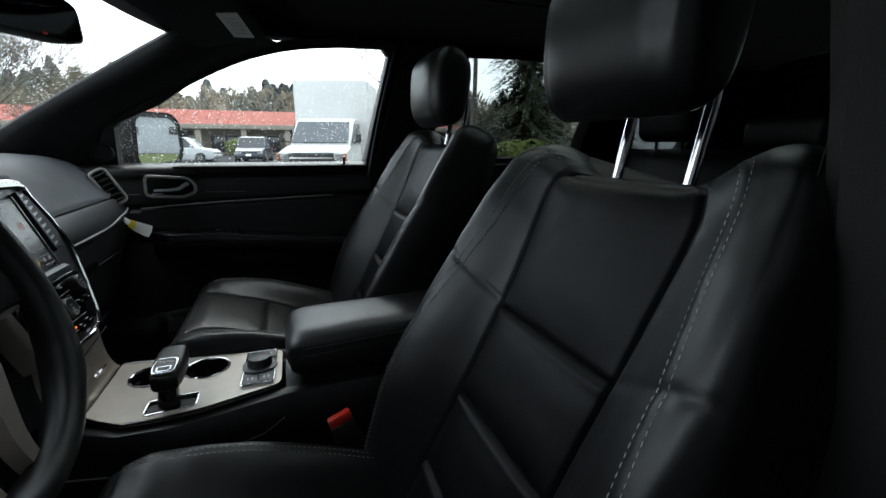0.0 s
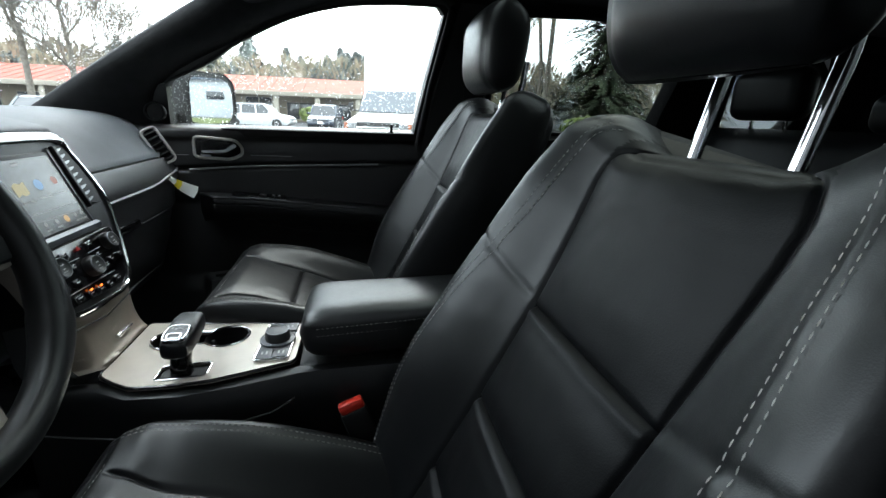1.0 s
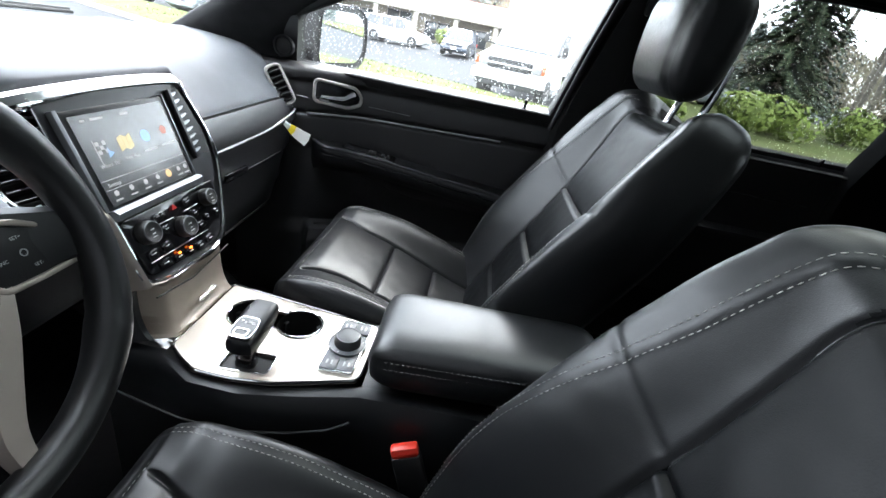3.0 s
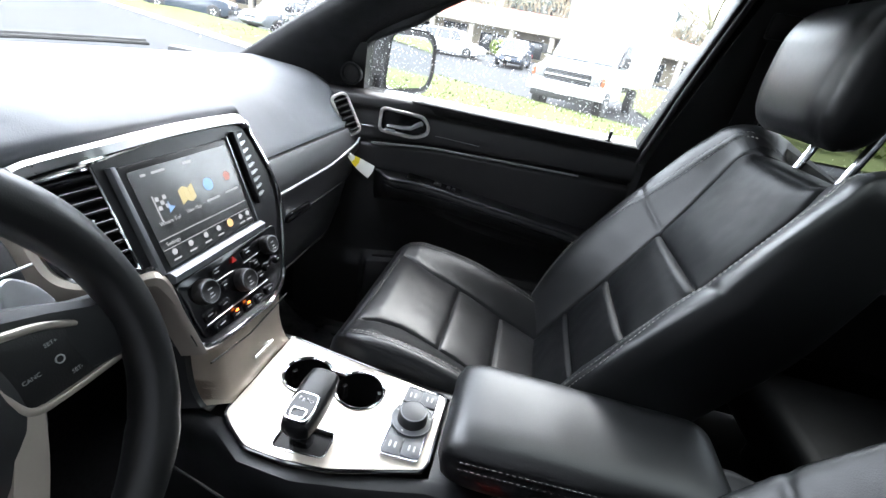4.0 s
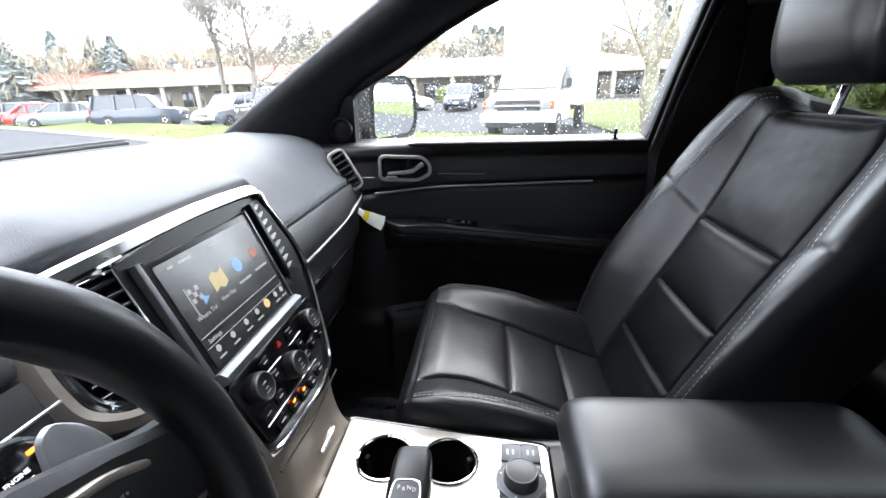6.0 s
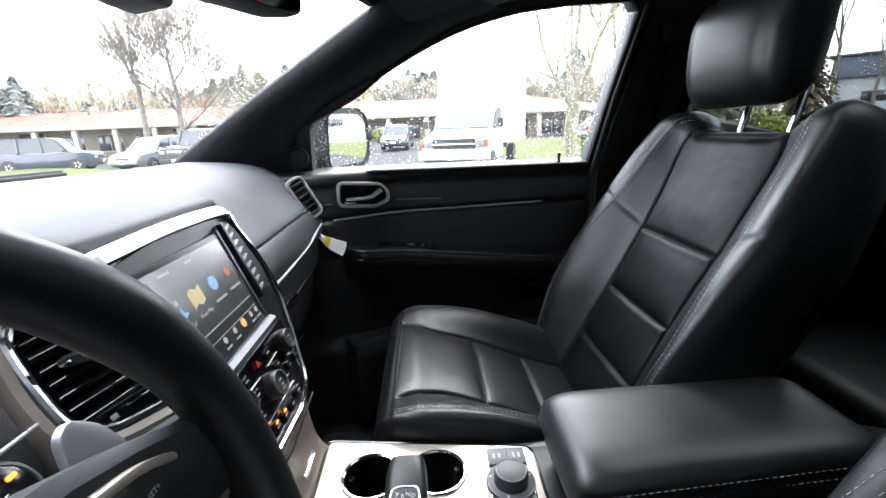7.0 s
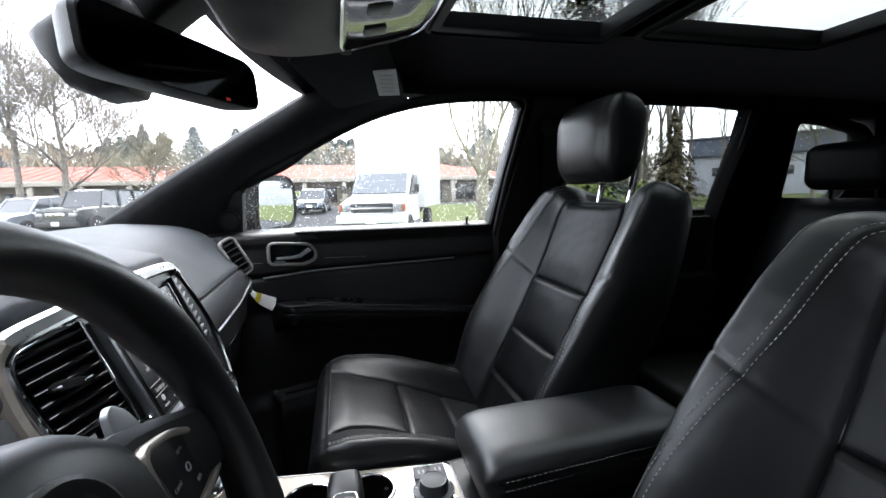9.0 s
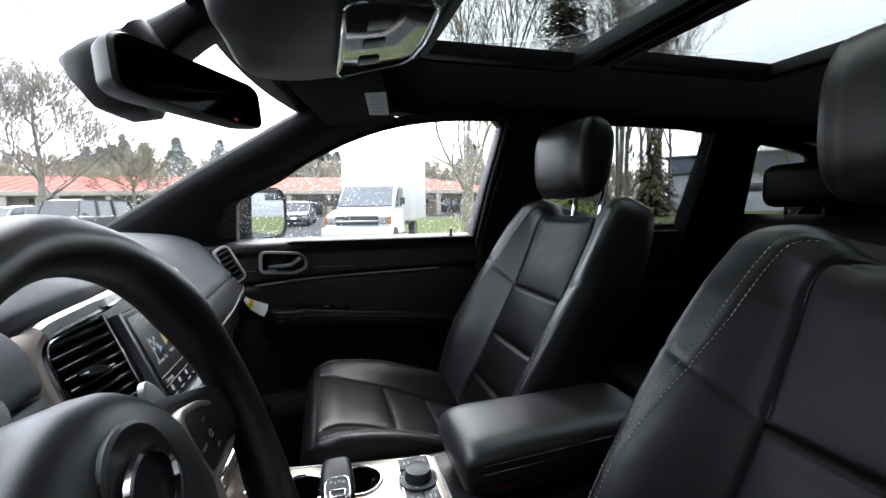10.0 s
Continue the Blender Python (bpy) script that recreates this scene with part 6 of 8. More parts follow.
    loft(bm, rings)
    part("stem", bm, GLOSS_BLACK, g)
    bm = bmesh.new()
    rings = []
    for u, wx, h, z in ((-0.143, 0.010, 0.008, 0.884), (-0.138, 0.020, 0.014, 0.886), (-0.122, 0.024, 0.018, 0.889), (-0.095, 0.0255, 0.019, 0.893), (-0.065, 0.0245, 0.018, 0.897), (-0.048, 0.022, 0.015, 0.899), (-0.040, 0.014, 0.008, 0.899)):
        rings.append([(-0.3665 + wx * math.copysign(abs(math.cos(q)) ** 0.55, math.cos(q)), u, z + h * math.copysign(abs(math.sin(q)) ** 0.6, math.sin(q))) for q in (k * math.pi / 14 for k in range(28))])
    loft(bm, rings)
    part("grip", bm, LEATHER, g)
    fm = frame_of((-0.3665, -0.1175, 0.9075), (1, 0, 0), (0, 0.985, 0.13))
    face = round_poly([(-0.017, -0.022), (0.017, -0.022), (0.019, 0.0), (0.016, 0.023), (-0.016, 0.023), (-0.019, 0.0)], 0.009)
    bm = bmesh.new()
    frame_ring(bm, face, inset(face, 0.0026), 0.006, fm @ Matrix.Translation((0, 0, 0.003)), 0.001)
    part("face_ring", bm, CHROME, g)
    bm = bmesh.new()
    slab(bm, inset(face, 0.002), 0.004, fm @ Matrix.Translation((0, 0, 0.002)))
    part("face", bm, KNOB, g)
    bm = bmesh.new()
    low = round_poly([(-0.011, -0.019), (0.011, -0.019), (0.012, -0.003), (-0.012, -0.003)], 0.006)
    frame_ring(bm, low, inset(low, 0.0025), 0.004, fm @ Matrix.Translation((0, 0, 0.004)), 0.0008)
    part("release_ring", bm, CHROME, g)
    for k, ch in enumerate("PRND"):
        lettering(ch, 0.0068, fm @ Matrix.Translation((-0.009 + 0.006 * k, 0.012 - 0.002 * (k % 2), 0.0025)), MARK, g)
    # terrain dial plate
    d = new("terrain_dial")
    d.parent = t
    tagged(d, "silver-edged dial plate with a rotary knob")
    po = round_poly([(-0.262, -0.096), (-0.200, -0.092), (-0.195, 0.048), (-0.257, 0.048)], 0.010)
    bm = bmesh.new()
    frame_ring(bm, po, inset(po, 0.0035), 0.006, Matrix.Translation((0, 0, 0.8355)), 0.0015)
    part("chrome_frame", bm, CHROME, d)
    bm = bmesh.new()
    slab(bm, inset(po, 0.003), 0.005, Matrix.Translation((0, 0, 0.833)))
    part("plate", bm, GRAPHITE, d)
    kc = (-0.229, -0.020)
    for x0, x1, y0, y1 in ((-0.2575, -0.2305, -0.091, -0.058), (-0.2285, -0.2015, -0.088, -0.058), (-0.2545, -0.2275, 0.012, 0.044), (-0.2255, -0.1985, 0.012, 0.044)):
        bm = bmesh.new()
        box(bm, ((x0 + x1) / 2, (y0 + y1) / 2, 0.834), (x1 - x0, y1 - y0, 0.005), 0.0015)
        bt = part("button", bm, BUTTON, d)
        bm = bmesh.new()
        for dx in (-0.004, 0.004):
            box(bm, ((x0 + x1) / 2 + dx, (y0 + y1) / 2, 0.8368), (0.003, 0.010, 0.0005), 0.0002)
        part("mark", bm, MARK, bt)
    bm = bmesh.new()
    loft(bm, [ring_pts(kc, 0.033, 40, 0.832), ring_pts(kc, 0.033, 40, 0.836), ring_pts(kc, 0.031, 40, 0.837)])
    part("dial_ring", bm, BUTTON, d)
    bm = bmesh.new()
    tube(bm, ring_pts(kc, 0.0325, 48, 0.8365), 0.0012, 6, closed=True)
    part("edge_ring", bm, GRAPHITE, d)
    bm = bmesh.new()
    loft(bm, [[Vector((kc[0] + r * (1 + 0.02 * (k % 2)) * math.cos(2 * math.pi * k / 48), kc[1] + r * (1 + 0.02 * (k % 2)) * math.sin(2 * math.pi * k / 48), z)) for k in range(48)] for r, z in ((0.0235, 0.836), (0.0225, 0.850), (0.021, 0.854), (0.018, 0.855))])
    kn = part("knob", bm, KNOB, d)
    bm = bmesh.new()
    tube(bm, ring_pts(kc, 0.0205, 36, 0.8542), 0.0012, 6, closed=True)
    part("ring", bm, GRAPHITE, kn)
    for a in (0.3, 1.2, 1.95, 2.8, 4.4):
        bm = bmesh.new()
        box(bm, (kc[0] + 0.0285 * math.cos(a), kc[1] + 0.0285 * math.sin(a), 0.8374), (0.003, 0.003, 0.0006), 0.0002)
        part("mark", bm, MARK, d)
    # leather-wrapped body
    bm = bmesh.new()
    rings = []
    for x, y0, y1, z in ((-0.60, -0.125, 0.125, 0.812), (-0.50, -0.130, 0.112, 0.818), (-0.44, -0.165, 0.100, 0.820), (-0.36, -0.168, 0.094, 0.820), (-0.28, -0.152, 0.088, 0.820), (-0.18, -0.128, 0.078, 0.822), (-0.10, -0.128, 0.078, 0.826), (0.30, -0.130, 0.080, 0.830), (0.42, -0.130, 0.080, 0.80)):
        zi = 0.70 if x < -0.2 else z - 0.002
        rings.append([(x, y0 - 0.02, 0.42), (x, y0 - 0.012, 0.70), (x, y0 - 0.010, 0.765), (x, y0 - 0.004, 0.800), (x, y0 + 0.006, z - 0.003), (x, y0 + 0.022, z), (x, y0 + 0.027, z - 0.001), (x, y0 + 0.030, zi), (x, y1 - 0.026, zi), (x, y1 - 0.021, z - 0.001), (x, y1 - 0.015, z), (x, y1 - 0.004, z - 0.004), (x, y1 + 0.004, z - 0.02), (x, y1 + 0.006, 0.70), (x, y1 + 0.01, 0.42)])
    loft(bm, rings)
    part("body", bm, LEATHER, t, angle=40)
    bm = bmesh.new()
    tube(bm, [(x, y, z) for x, y, z in ((-0.56, -0.158, 0.762), (-0.44, -0.181, 0.760), (-0.36, -0.184, 0.760), (-0.28, -0.168, 0.760), (-0.22, -0.153, 0.766), (-0.185, -0.145, 0.785))], 0.002, 6)
    part("side_seam", bm, RUBBER, t)
    # padded armrest lid
    bm = bmesh.new()
    rings = []
    for i in range(41):
        u = i / 40
        x = -0.176 + 0.385 * u
        k = (1 - abs(2 * u - 1) ** 8) ** 0.34 if 0 < u < 1 else 0.12
        k = max(k, 0.12)
        zt, zb = 0.932 + 0.012 * u, 0.828 + 0.015 * u
        zc = zt - 0.045
        ring = []
        for j in range(48):
            a = 2 * math.pi * j / 48
            ca, sa = math.cos(a), math.sin(a)
            y = -0.030 + (0.094 - 0.010 * u) * (0.74 + 0.26 * k) * math.copysign(abs(ca) ** 0.42, ca)
            z = zc + math.copysign(abs(sa) ** (0.72 if sa > 0 else 0.55), sa) * ((zt - zc) if sa > 0 else (zc - zb)) * k
            if sa > 0:
                z += 0.002 * noise.noise((x * 14, y * 14, 6.1))
            off = groove((z - (zt - 0.036)), 0.0022) * 0.003
            y -= math.copysign(off, ca) if abs(ca) > 0.5 else 0
            ring.append((x, y, z))
        rings.append(ring)
    loft(bm, rings)
    part("armrest", bm, ARM_LEATHER, t, "padded black leather armrest lid", angle=60)
    bm = bmesh.new()
    for dz in (0.029, 0.043):
        line = [Vector((-0.150 + 0.33 * k / 80, -0.1235 + 0.010 * (k / 80), 0.932 - dz + 0.012 * k / 80)) for k in range(81)]
        stitch_row(bm, line, [Vector((0, -1, 0.2)).normalized()] * 81, r=0.00022)
    part("stitching", bm, THREAD, t)


console()


# ---- steering wheel ----
def steering_wheel():
    tilt = radians(19.3)
    m = frame_of((-0.465, -0.430, 1.115), (0, 1, 0), (-math.sin(tilt), 0, math.cos(tilt)))
    t = thing("steering_wheel", "black leather steering wheel with taupe spoke trim and buttons", "steering wheel")
    R = 0.184

    def P(x, y, z=0.0):
        return m @ Vector((x, y, z))

    bm = bmesh.new()
    rings = []
    for k in range(96):
        a = 2 * math.pi * k / 96
        thick = 0.0182 + 0.0028 * (groove(abs(math.degrees(math.atan2(math.sin(a), abs(math.cos(a))))) - 35, 14))
        r0 = thick * (1 - 0.05 * groove(math.degrees(min(abs(a - radians(58)), abs(a - radians(122)), abs(a - radians(-30 + 360)), abs(a - radians(210)))), 0.7))
        rings.append([P((R + r0 * math.cos(b)) * math.cos(a), (R + r0 * math.cos(b)) * math.sin(a), 1.12 * r0 * math.sin(b)) for b in (2 * math.pi * j / 20 for j in range(20))])
    loft(bm, rings, loop=True)
    part("rim", bm, WHEEL_LEATHER, t, "stitched black leather rim", angle=70)
    # airbag cover
    bm = bmesh.new()
    rings = []
    base = [(p.x, p.y) for p in curve_pts([(-0.112, 0.0), (-0.101, 0.036), (-0.078, 0.064), (-0.042, 0.087), (0.0, 0.096), (0.042, 0.087), (0.078, 0.064), (0.101, 0.036), (0.112, 0.0), (0.105, -0.05), (0.062, -0.088), (-0.062, -0.088), (-0.105, -0.05)], 4, closed=True)]
    for k, z in ((1.0, -0.070), (1.0, -0.034), (0.985, -0.026), (0.93, -0.019), (0.80, -0.011), (0.55, -0.006), (0.50, -0.006)):
        rings.append([P(x * k, 0.015 + (y - 0.015) * k, z) for x, y in base])
    loft(bm, rings)
    part("airbag_cover", bm, AIRBAG, t, angle=50)
    bm = bmesh.new()
    loft(bm, [[P(r * math.cos(2 * math.pi * k / 36), r * math.sin(2 * math.pi * k / 36) + 0.026, z) for k in range(36)] for r, z in ((0.046, -0.012), (0.045, -0.0055), (0.042, -0.004), (0.039, -0.0045), (0.036, -0.006), (0.030, -0.006))])
    bd = part("badge", bm, WHEEL_LEATHER, t, "round black badge with a chrome emblem")
    bm = bmesh.new()
    tube(bm, [P(0.031 * math.cos(2 * math.pi * k / 32), 0.023 * math.sin(2 * math.pi * k / 32) + 0.026, -0.003) for k in range(32)], 0.0030, 6, closed=True)
    part("emblem", bm, CHROME, bd)
    # spokes: arm, taupe frame, button pad
    for s in (1, -1):
        bm = bmesh.new()
        rings = []
        for x, y, h, z in ((0.070, 0.010, 0.046, -0.026), (0.100, 0.008, 0.044, -0.025), (0.135, 0.004, 0.036, -0.022), (0.160, 0.000, 0.030, -0.012), (0.182, -0.002, 0.028, -0.004)):
            rings.append([P(s * x, y + q * h, z + o) for q, o in ((-1, -0.02), (-1, -0.002), (-0.8, 0.006), (0.0, 0.008), (0.8, 0.006), (1, -0.002), (1, -0.02), (0, -0.03))])
        loft(bm, rings)
        part("spoke", bm, AIRBAG, t)
        pad = [(0.088, 0.033), (0.125, 0.025), (0.155, 0.009), (0.170, -0.012), (0.168, -0.027), (0.130, -0.028), (0.094, -0.027), (0.086, 0.0)]
        pad = sized(round_poly([(s * x, y) for x, y in pad], 0.010))
        bm = bmesh.new()
        frame_ring(bm, inset(pad, -0.006), pad, 0.012, m @ Matrix.Translation((0, 0, -0.010)), 0.002)
        part("spoke_trim", bm, BEZEL, t, "taupe satin spoke frame")
        bm = bmesh.new()
        slab(bm, pad, 0.010, m @ Matrix.Translation((0, 0, -0.013)), 0.001)
        bp = part("button_pad", bm, PLASTIC, t)
        for text, x, y in (("SET+", 0.126, 0.012), ("RES", 0.150, -0.002), ("CANC", 0.104, -0.005), ("SET-", 0.133, -0.018)) if s > 0 else ():
            lettering(text, 0.0046, m @ Matrix.Translation((s * x, y, -0.0127)), MARK, bp)
        bm = bmesh.new()
        tube(bm, [P(s * 0.126 + 0.0032 * math.cos(k * math.pi / 8), -0.003 + 0.0032 * math.sin(k * math.pi / 8), -0.0125) for k in range(16)], 0.0006, 5, closed=True)
        part("mark", bm, MARK, bp)
        # taupe limb running down to the rim
        bm = bmesh.new()
        line = curve_pts([(s * 0.092, -0.026), (s * 0.074, -0.062), (s * 0.050, -0.105), (s * 0.034, -0.140), (s * 0.030, -0.172)], 6)
        loft(bm, [[P(p.x + q * w, p.y, -0.016 + 0.0005 * i + o) for q, o in ((-1, -0.012), (-0.8, 0.004), (0.8, 0.004), (1, -0.012))] for i, (p, w) in enumerate((p, 0.012 + 0.004 * math.sin(k / 6)) for k, p in enumerate(line))])
        part("lower_spoke", bm, BEZEL, t, "taupe satin lower limb")
        # paddle behind
        bm = bmesh.new()
        pdl = sized(round_poly([(s * 0.120, 0.010), (s * 0.133, 0.057), (s * 0.143, 0.062), (s * 0.157, 0.050), (s * 0.166, 0.026), (s * 0.150, -0.005)], 0.008))
        slab(bm, pdl, 0.006, m @ Matrix.Translation((0, 0, -0.047)), 0.002)
        part("shift_paddle", bm, PADDLE, t, "grey metal shift paddle")
    # column shroud and stalk
    bm = bmesh.new()
    rings = []
    for z, r in ((-0.058, 0.058), (-0.08, 0.066), (-0.16, 0.070), (-0.22, 0.070)):
        rings.append([P(r * math.cos(a), r * 0.85 * math.sin(a) - 0.012, z) for a in (2 * math.pi * j / 24 for j in range(24))])
    loft(bm, rings)
    part("column_shroud", bm, PLASTIC, t)
    bm = bmesh.new()
    tube(bm, [P(-0.06, 0.0, -0.06), P(-0.13, 0.02, -0.055), P(-0.20, 0.035, -0.045)], 0.008, 10)
    part("stalk", bm, PLASTIC, t)
    # instruments under the brow
    c = thing("instrument_cluster", "dark instrument cluster with round dials", "instrument cluster")
    cm = frame_of((-0.655, -0.43, 1.165), (0, 1, 0), (-0.35, 0, 0.94))
    bm = bmesh.new()
    slab(bm, round_poly([(-0.17, -0.05), (0.17, -0.05), (0.15, 0.06), (-0.15, 0.06)], 0.03), 0.02, cm)
    part("face", bm, SCREEN, c)
    for x in (-0.10, 0.10):
        bm = bmesh.new()
        tube(bm, [cm @ Vector((x + 0.046 * math.cos(k * math.pi / 20), 0.004 + 0.046 * math.sin(k * math.pi / 20), 0.003)) for k in range(40)], 0.003, 6, closed=True)
        part("dial_ring", bm, CHROME, c)


steering_wheel()


# ---- overhead ----
def rear_view_mirror():
    t = thing("rear_view_mirror", "black rear-view mirror with a small red lamp", "rear-view mirror")
    right, left = Vector((-0.468, 0.090, 1.470)), Vector((-0.590, -0.150, 1.470))
    ax = (right - left).normalized()
    m = frame_of((right + left) / 2 + Vector((0, 0, 0.006)), ax, (-0.10, 0.0, 1))
    if (m.to_3x3() @ Vector((0, 0, 1))).x < 0:
        m = m @ pose(0, 0, 0, 0, 180, 0)
    L = (right - left).length / 2
    out = sized(round_poly([(-L, -0.030), (-L + 0.03, -0.036), (L - 0.03, -0.036), (L, -0.030), (L, 0.026), (L - 0.02, 0.036), (-L + 0.02, 0.036), (-L, 0.026)], 0.024))
    bm = bmesh.new()
    loft(bm, [[m @ Vector((x * k, y * k, z)) for x, y in out] for k, z in ((0.97, 0.004), (1.0, 0.0), (1.0, -0.012), (0.93, -0.032), (0.70, -0.045))])
    part("shell", bm, PLASTIC, t)
    bm = bmesh.new()
    slab(bm, [(x * 0.955, y * 0.93) for x, y in out], 0.002, m @ Matrix.Translation((0, 0, 0.0052)))
    part("glass", bm, MIRROR_DIM, t, "dark dimmed mirror glass")
    bm = bmesh.new()
    box(bm, (L * 0.45, -0.030, 0.0055), (0.008, 0.004, 0.002), 0.0006, m)
    part("red_lamp", bm, RED_LAMP, t, "small red lamp")
    bm = bmesh.new()
    tube(bm, [m @ Vector((0.0, 0.01, -0.03)), Vector((-0.575, -0.045, 1.515)), Vector((-0.600, -0.04, 1.545))], [0.012, 0.014, 0.02], 12)
    part("stem", bm, PLASTIC, t)
    # sensor housing against the glass
    s = thing("sensor_housing", "black sensor cover between roof edge and mirror on the windscreen", "sensor housing")
    bm = bmesh.new()
    rings = []
    for x, hw, z0, z1 in ((-0.490, 0.050, 1.585, 1.640), (-0.530, 0.048, 1.562, 1.612), (-0.560, 0.046, 1.535, 1.594), (-0.585, 0.045, 1.490, 1.580), (-0.603, 0.045, 1.446, 1.572), (-0.640, 0.045, 1.440, 1.557), (-0.670, 0.042, 1.452, 1.543), (-0.695, 0.030, 1.486, 1.528), (-0.708, 0.018, 1.508, 1.520)):
        yc = 0.022
        ring = []
        for k in range(24):
            a = 2 * math.pi * k / 24
            ring.append((x, yc + hw * math.copysign(abs(math.cos(a)) ** 0.45, math.cos(a)), (z0 + z1) / 2 + (z1 - z0) / 2 * math.copysign(abs(math.sin(a)) ** 0.6, math.sin(a))))
        rings.append(ring)
    loft(bm, rings)
    part("shell", bm, WELL, s, angle=50)


rear_view_mirror()


def overhead():
    t = thing("overhead_console", "dark grey overhead console with a glossy lamp panel", "overhead console")
    out = [(-0.500, -0.05), (-0.500, 0.06), (-0.475, 0.125), (-0.425, 0.175), (-0.36, 0.195), (-0.28, 0.190), (-0.215, 0.165), (-0.19, 0.10), (-0.185, -0.04), (-0.19, -0.18), (-0.215, -0.245), (-0.28, -0.27), (-0.36, -0.275), (-0.425, -0.255), (-0.475, -0.205), (-0.50, -0.14)]
    sm = [(p.x, p.y) for p in curve_pts(out, 4, closed=True)]
    bm = bmesh.new()
    cx, cy = -0.345, CEN
    rings = []
    for k, dz in ((1.0, 0.02), (1.0, -0.016), (0.985, -0.050), (0.95, -0.074), (0.88, -0.085), (0.4, -0.089)):
        rings.append([(cx + (x - cx) * k, cy + (y - cy) * k, roof_z(x, y) + dz + 0.0) for x, y in sm])
    loft(bm, rings)
    part("shell", bm, CONSOLE_GREY, t, angle=50)
    bm = bmesh.new()
    tube(bm, [(x, y, roof_z(x, y) - 0.004) for x, y in inset(sized(sm), -0.003)], 0.0025, 6, closed=True)
    part("edge_line", bm, GRAPHITE, t)
    # glossy lamp lens with chrome rim, on the rear part of the shell
    lm = frame_of((-0.268, CEN + 0.03, 1.563), (1, 0, 0.20), (0, -1, 0))
    lo = sized(round_poly([(-0.070, -0.135), (0.060, -0.100), (0.070, 0.0), (0.060, 0.14), (-0.070, 0.17)], 0.03))
    bm = bmesh.new()
    slab(bm, lo, 0.006, lm, 0.002)
    lens = part("lamp_lens", bm, LENS, t, "glossy smoked lens")
    bm = bmesh.new()
    tube(bm, [lm @ Vector((x, y, 0.001)) for x, y in lo], 0.003, 8, closed=True)
    part("lens_rim", bm, CHROME, lens)
    for y in (-0.06, 0.02, 0.09):
        bm = bmesh.new()
        box(bm, (-0.018, y, 0.0015), (0.034, 0.030, 0.003), 0.0012, lm)
        part("lamp_button", bm, GRAPHITE, lens)
    bm = bmesh.new()
    box(bm, (-0.3645, 0.066, 1.5535), (0.008, 0.026, 0.005), 0.0015, None)
    part("latch", bm, LABEL_W, t, "small pale latch")
    # passenger's sun visor, folded up, with its warning label
    v = thing("sun_visor", "dark grey sun visor folded up, with a white warning label", "sun visor")
    vm = frame_of((-0.30, 0.385, 1.572), (0.93, -0.28, 0.18), (0.10, 0.96, -0.16))
    if (vm.to_3x3() @ Vector((0, 0, 1))).z > 0:
        vm = frame_of((-0.30, 0.385, 1.572), (0.93, -0.28, 0.18), (-0.10, -0.96, 0.16))
    bm = bmesh.new()
    slab(bm, sized(round_poly([(-0.10, -0.155), (0.09, -0.155), (0.10, 0.155), (-0.10, 0.155)], 0.03)), 0.018, vm, 0.006)
    part("panel", bm, HEADLINER, v)
    a, b, c, d = Vector((-0.271, 0.282, 1.566)), Vector((-0.226, 0.262, 1.566)), Vector((-0.199, 0.405, 1.548)), Vector((-0.247, 0.415, 1.548))
    bm = bmesh.new()
    dn = Vector((0, -0.12, -1)).normalized() * 0.004
    lo_ = [bm.verts.new(p + dn) for p in (a, b, c, d)]
    hi_ = [bm.verts.new(p + dn * 0.4) for p in (a, b, c, d)]
    bm.faces.new(lo_)
    bm.faces.new(hi_[::-1])
    for k in range(4):
        bm.faces.new((lo_[k], hi_[k], hi_[(k + 1) % 4], lo_[(k + 1) % 4]))
    lb = part("warning_label", bm, LABEL_W, v, "white warning label", smooth=False)
    for k in range(5):
        bm = bmesh.new()
        p = a.lerp(d, 0.15 + 0.16 * k).lerp(b.lerp(c, 0.15 + 0.16 * k), 0.5) + dn * 1.3
        box(bm, p, (0.028, 0.005, 0.0006), 0.0002)
        part("print_line", bm, MARK, lb)
    for y in (0.225, 0.265):
        bm = bmesh.new()
        box(bm, (-0.325, y - 0.05, 1.585), (0.020, 0.022, 0.022), 0.005)
        part("clip", bm, PLASTIC, v)


overhead()


# ---- outside ----
KERB_DIR = Vector((-0.865, 0.502, 0))       # the street's edge runs obliquely past the vehicle
KERB_NRM = Vector((0.502, 0.865, 0))        # away from the street
KERB_0 = Vector((0, 7.1, 0))


def kerb_p(along, away, z=0.0):
    p = KERB_0 + KERB_DIR * along + KERB_NRM * away
    return Vector((p.x, p.y, z))


def land(x, y):
    """The ground rises gently beyond the street towards the car park."""
    return 0.42 * ease((KERB_NRM.dot(Vector((x, y, 0)) - KERB_0) - 12.0) / 12.0)


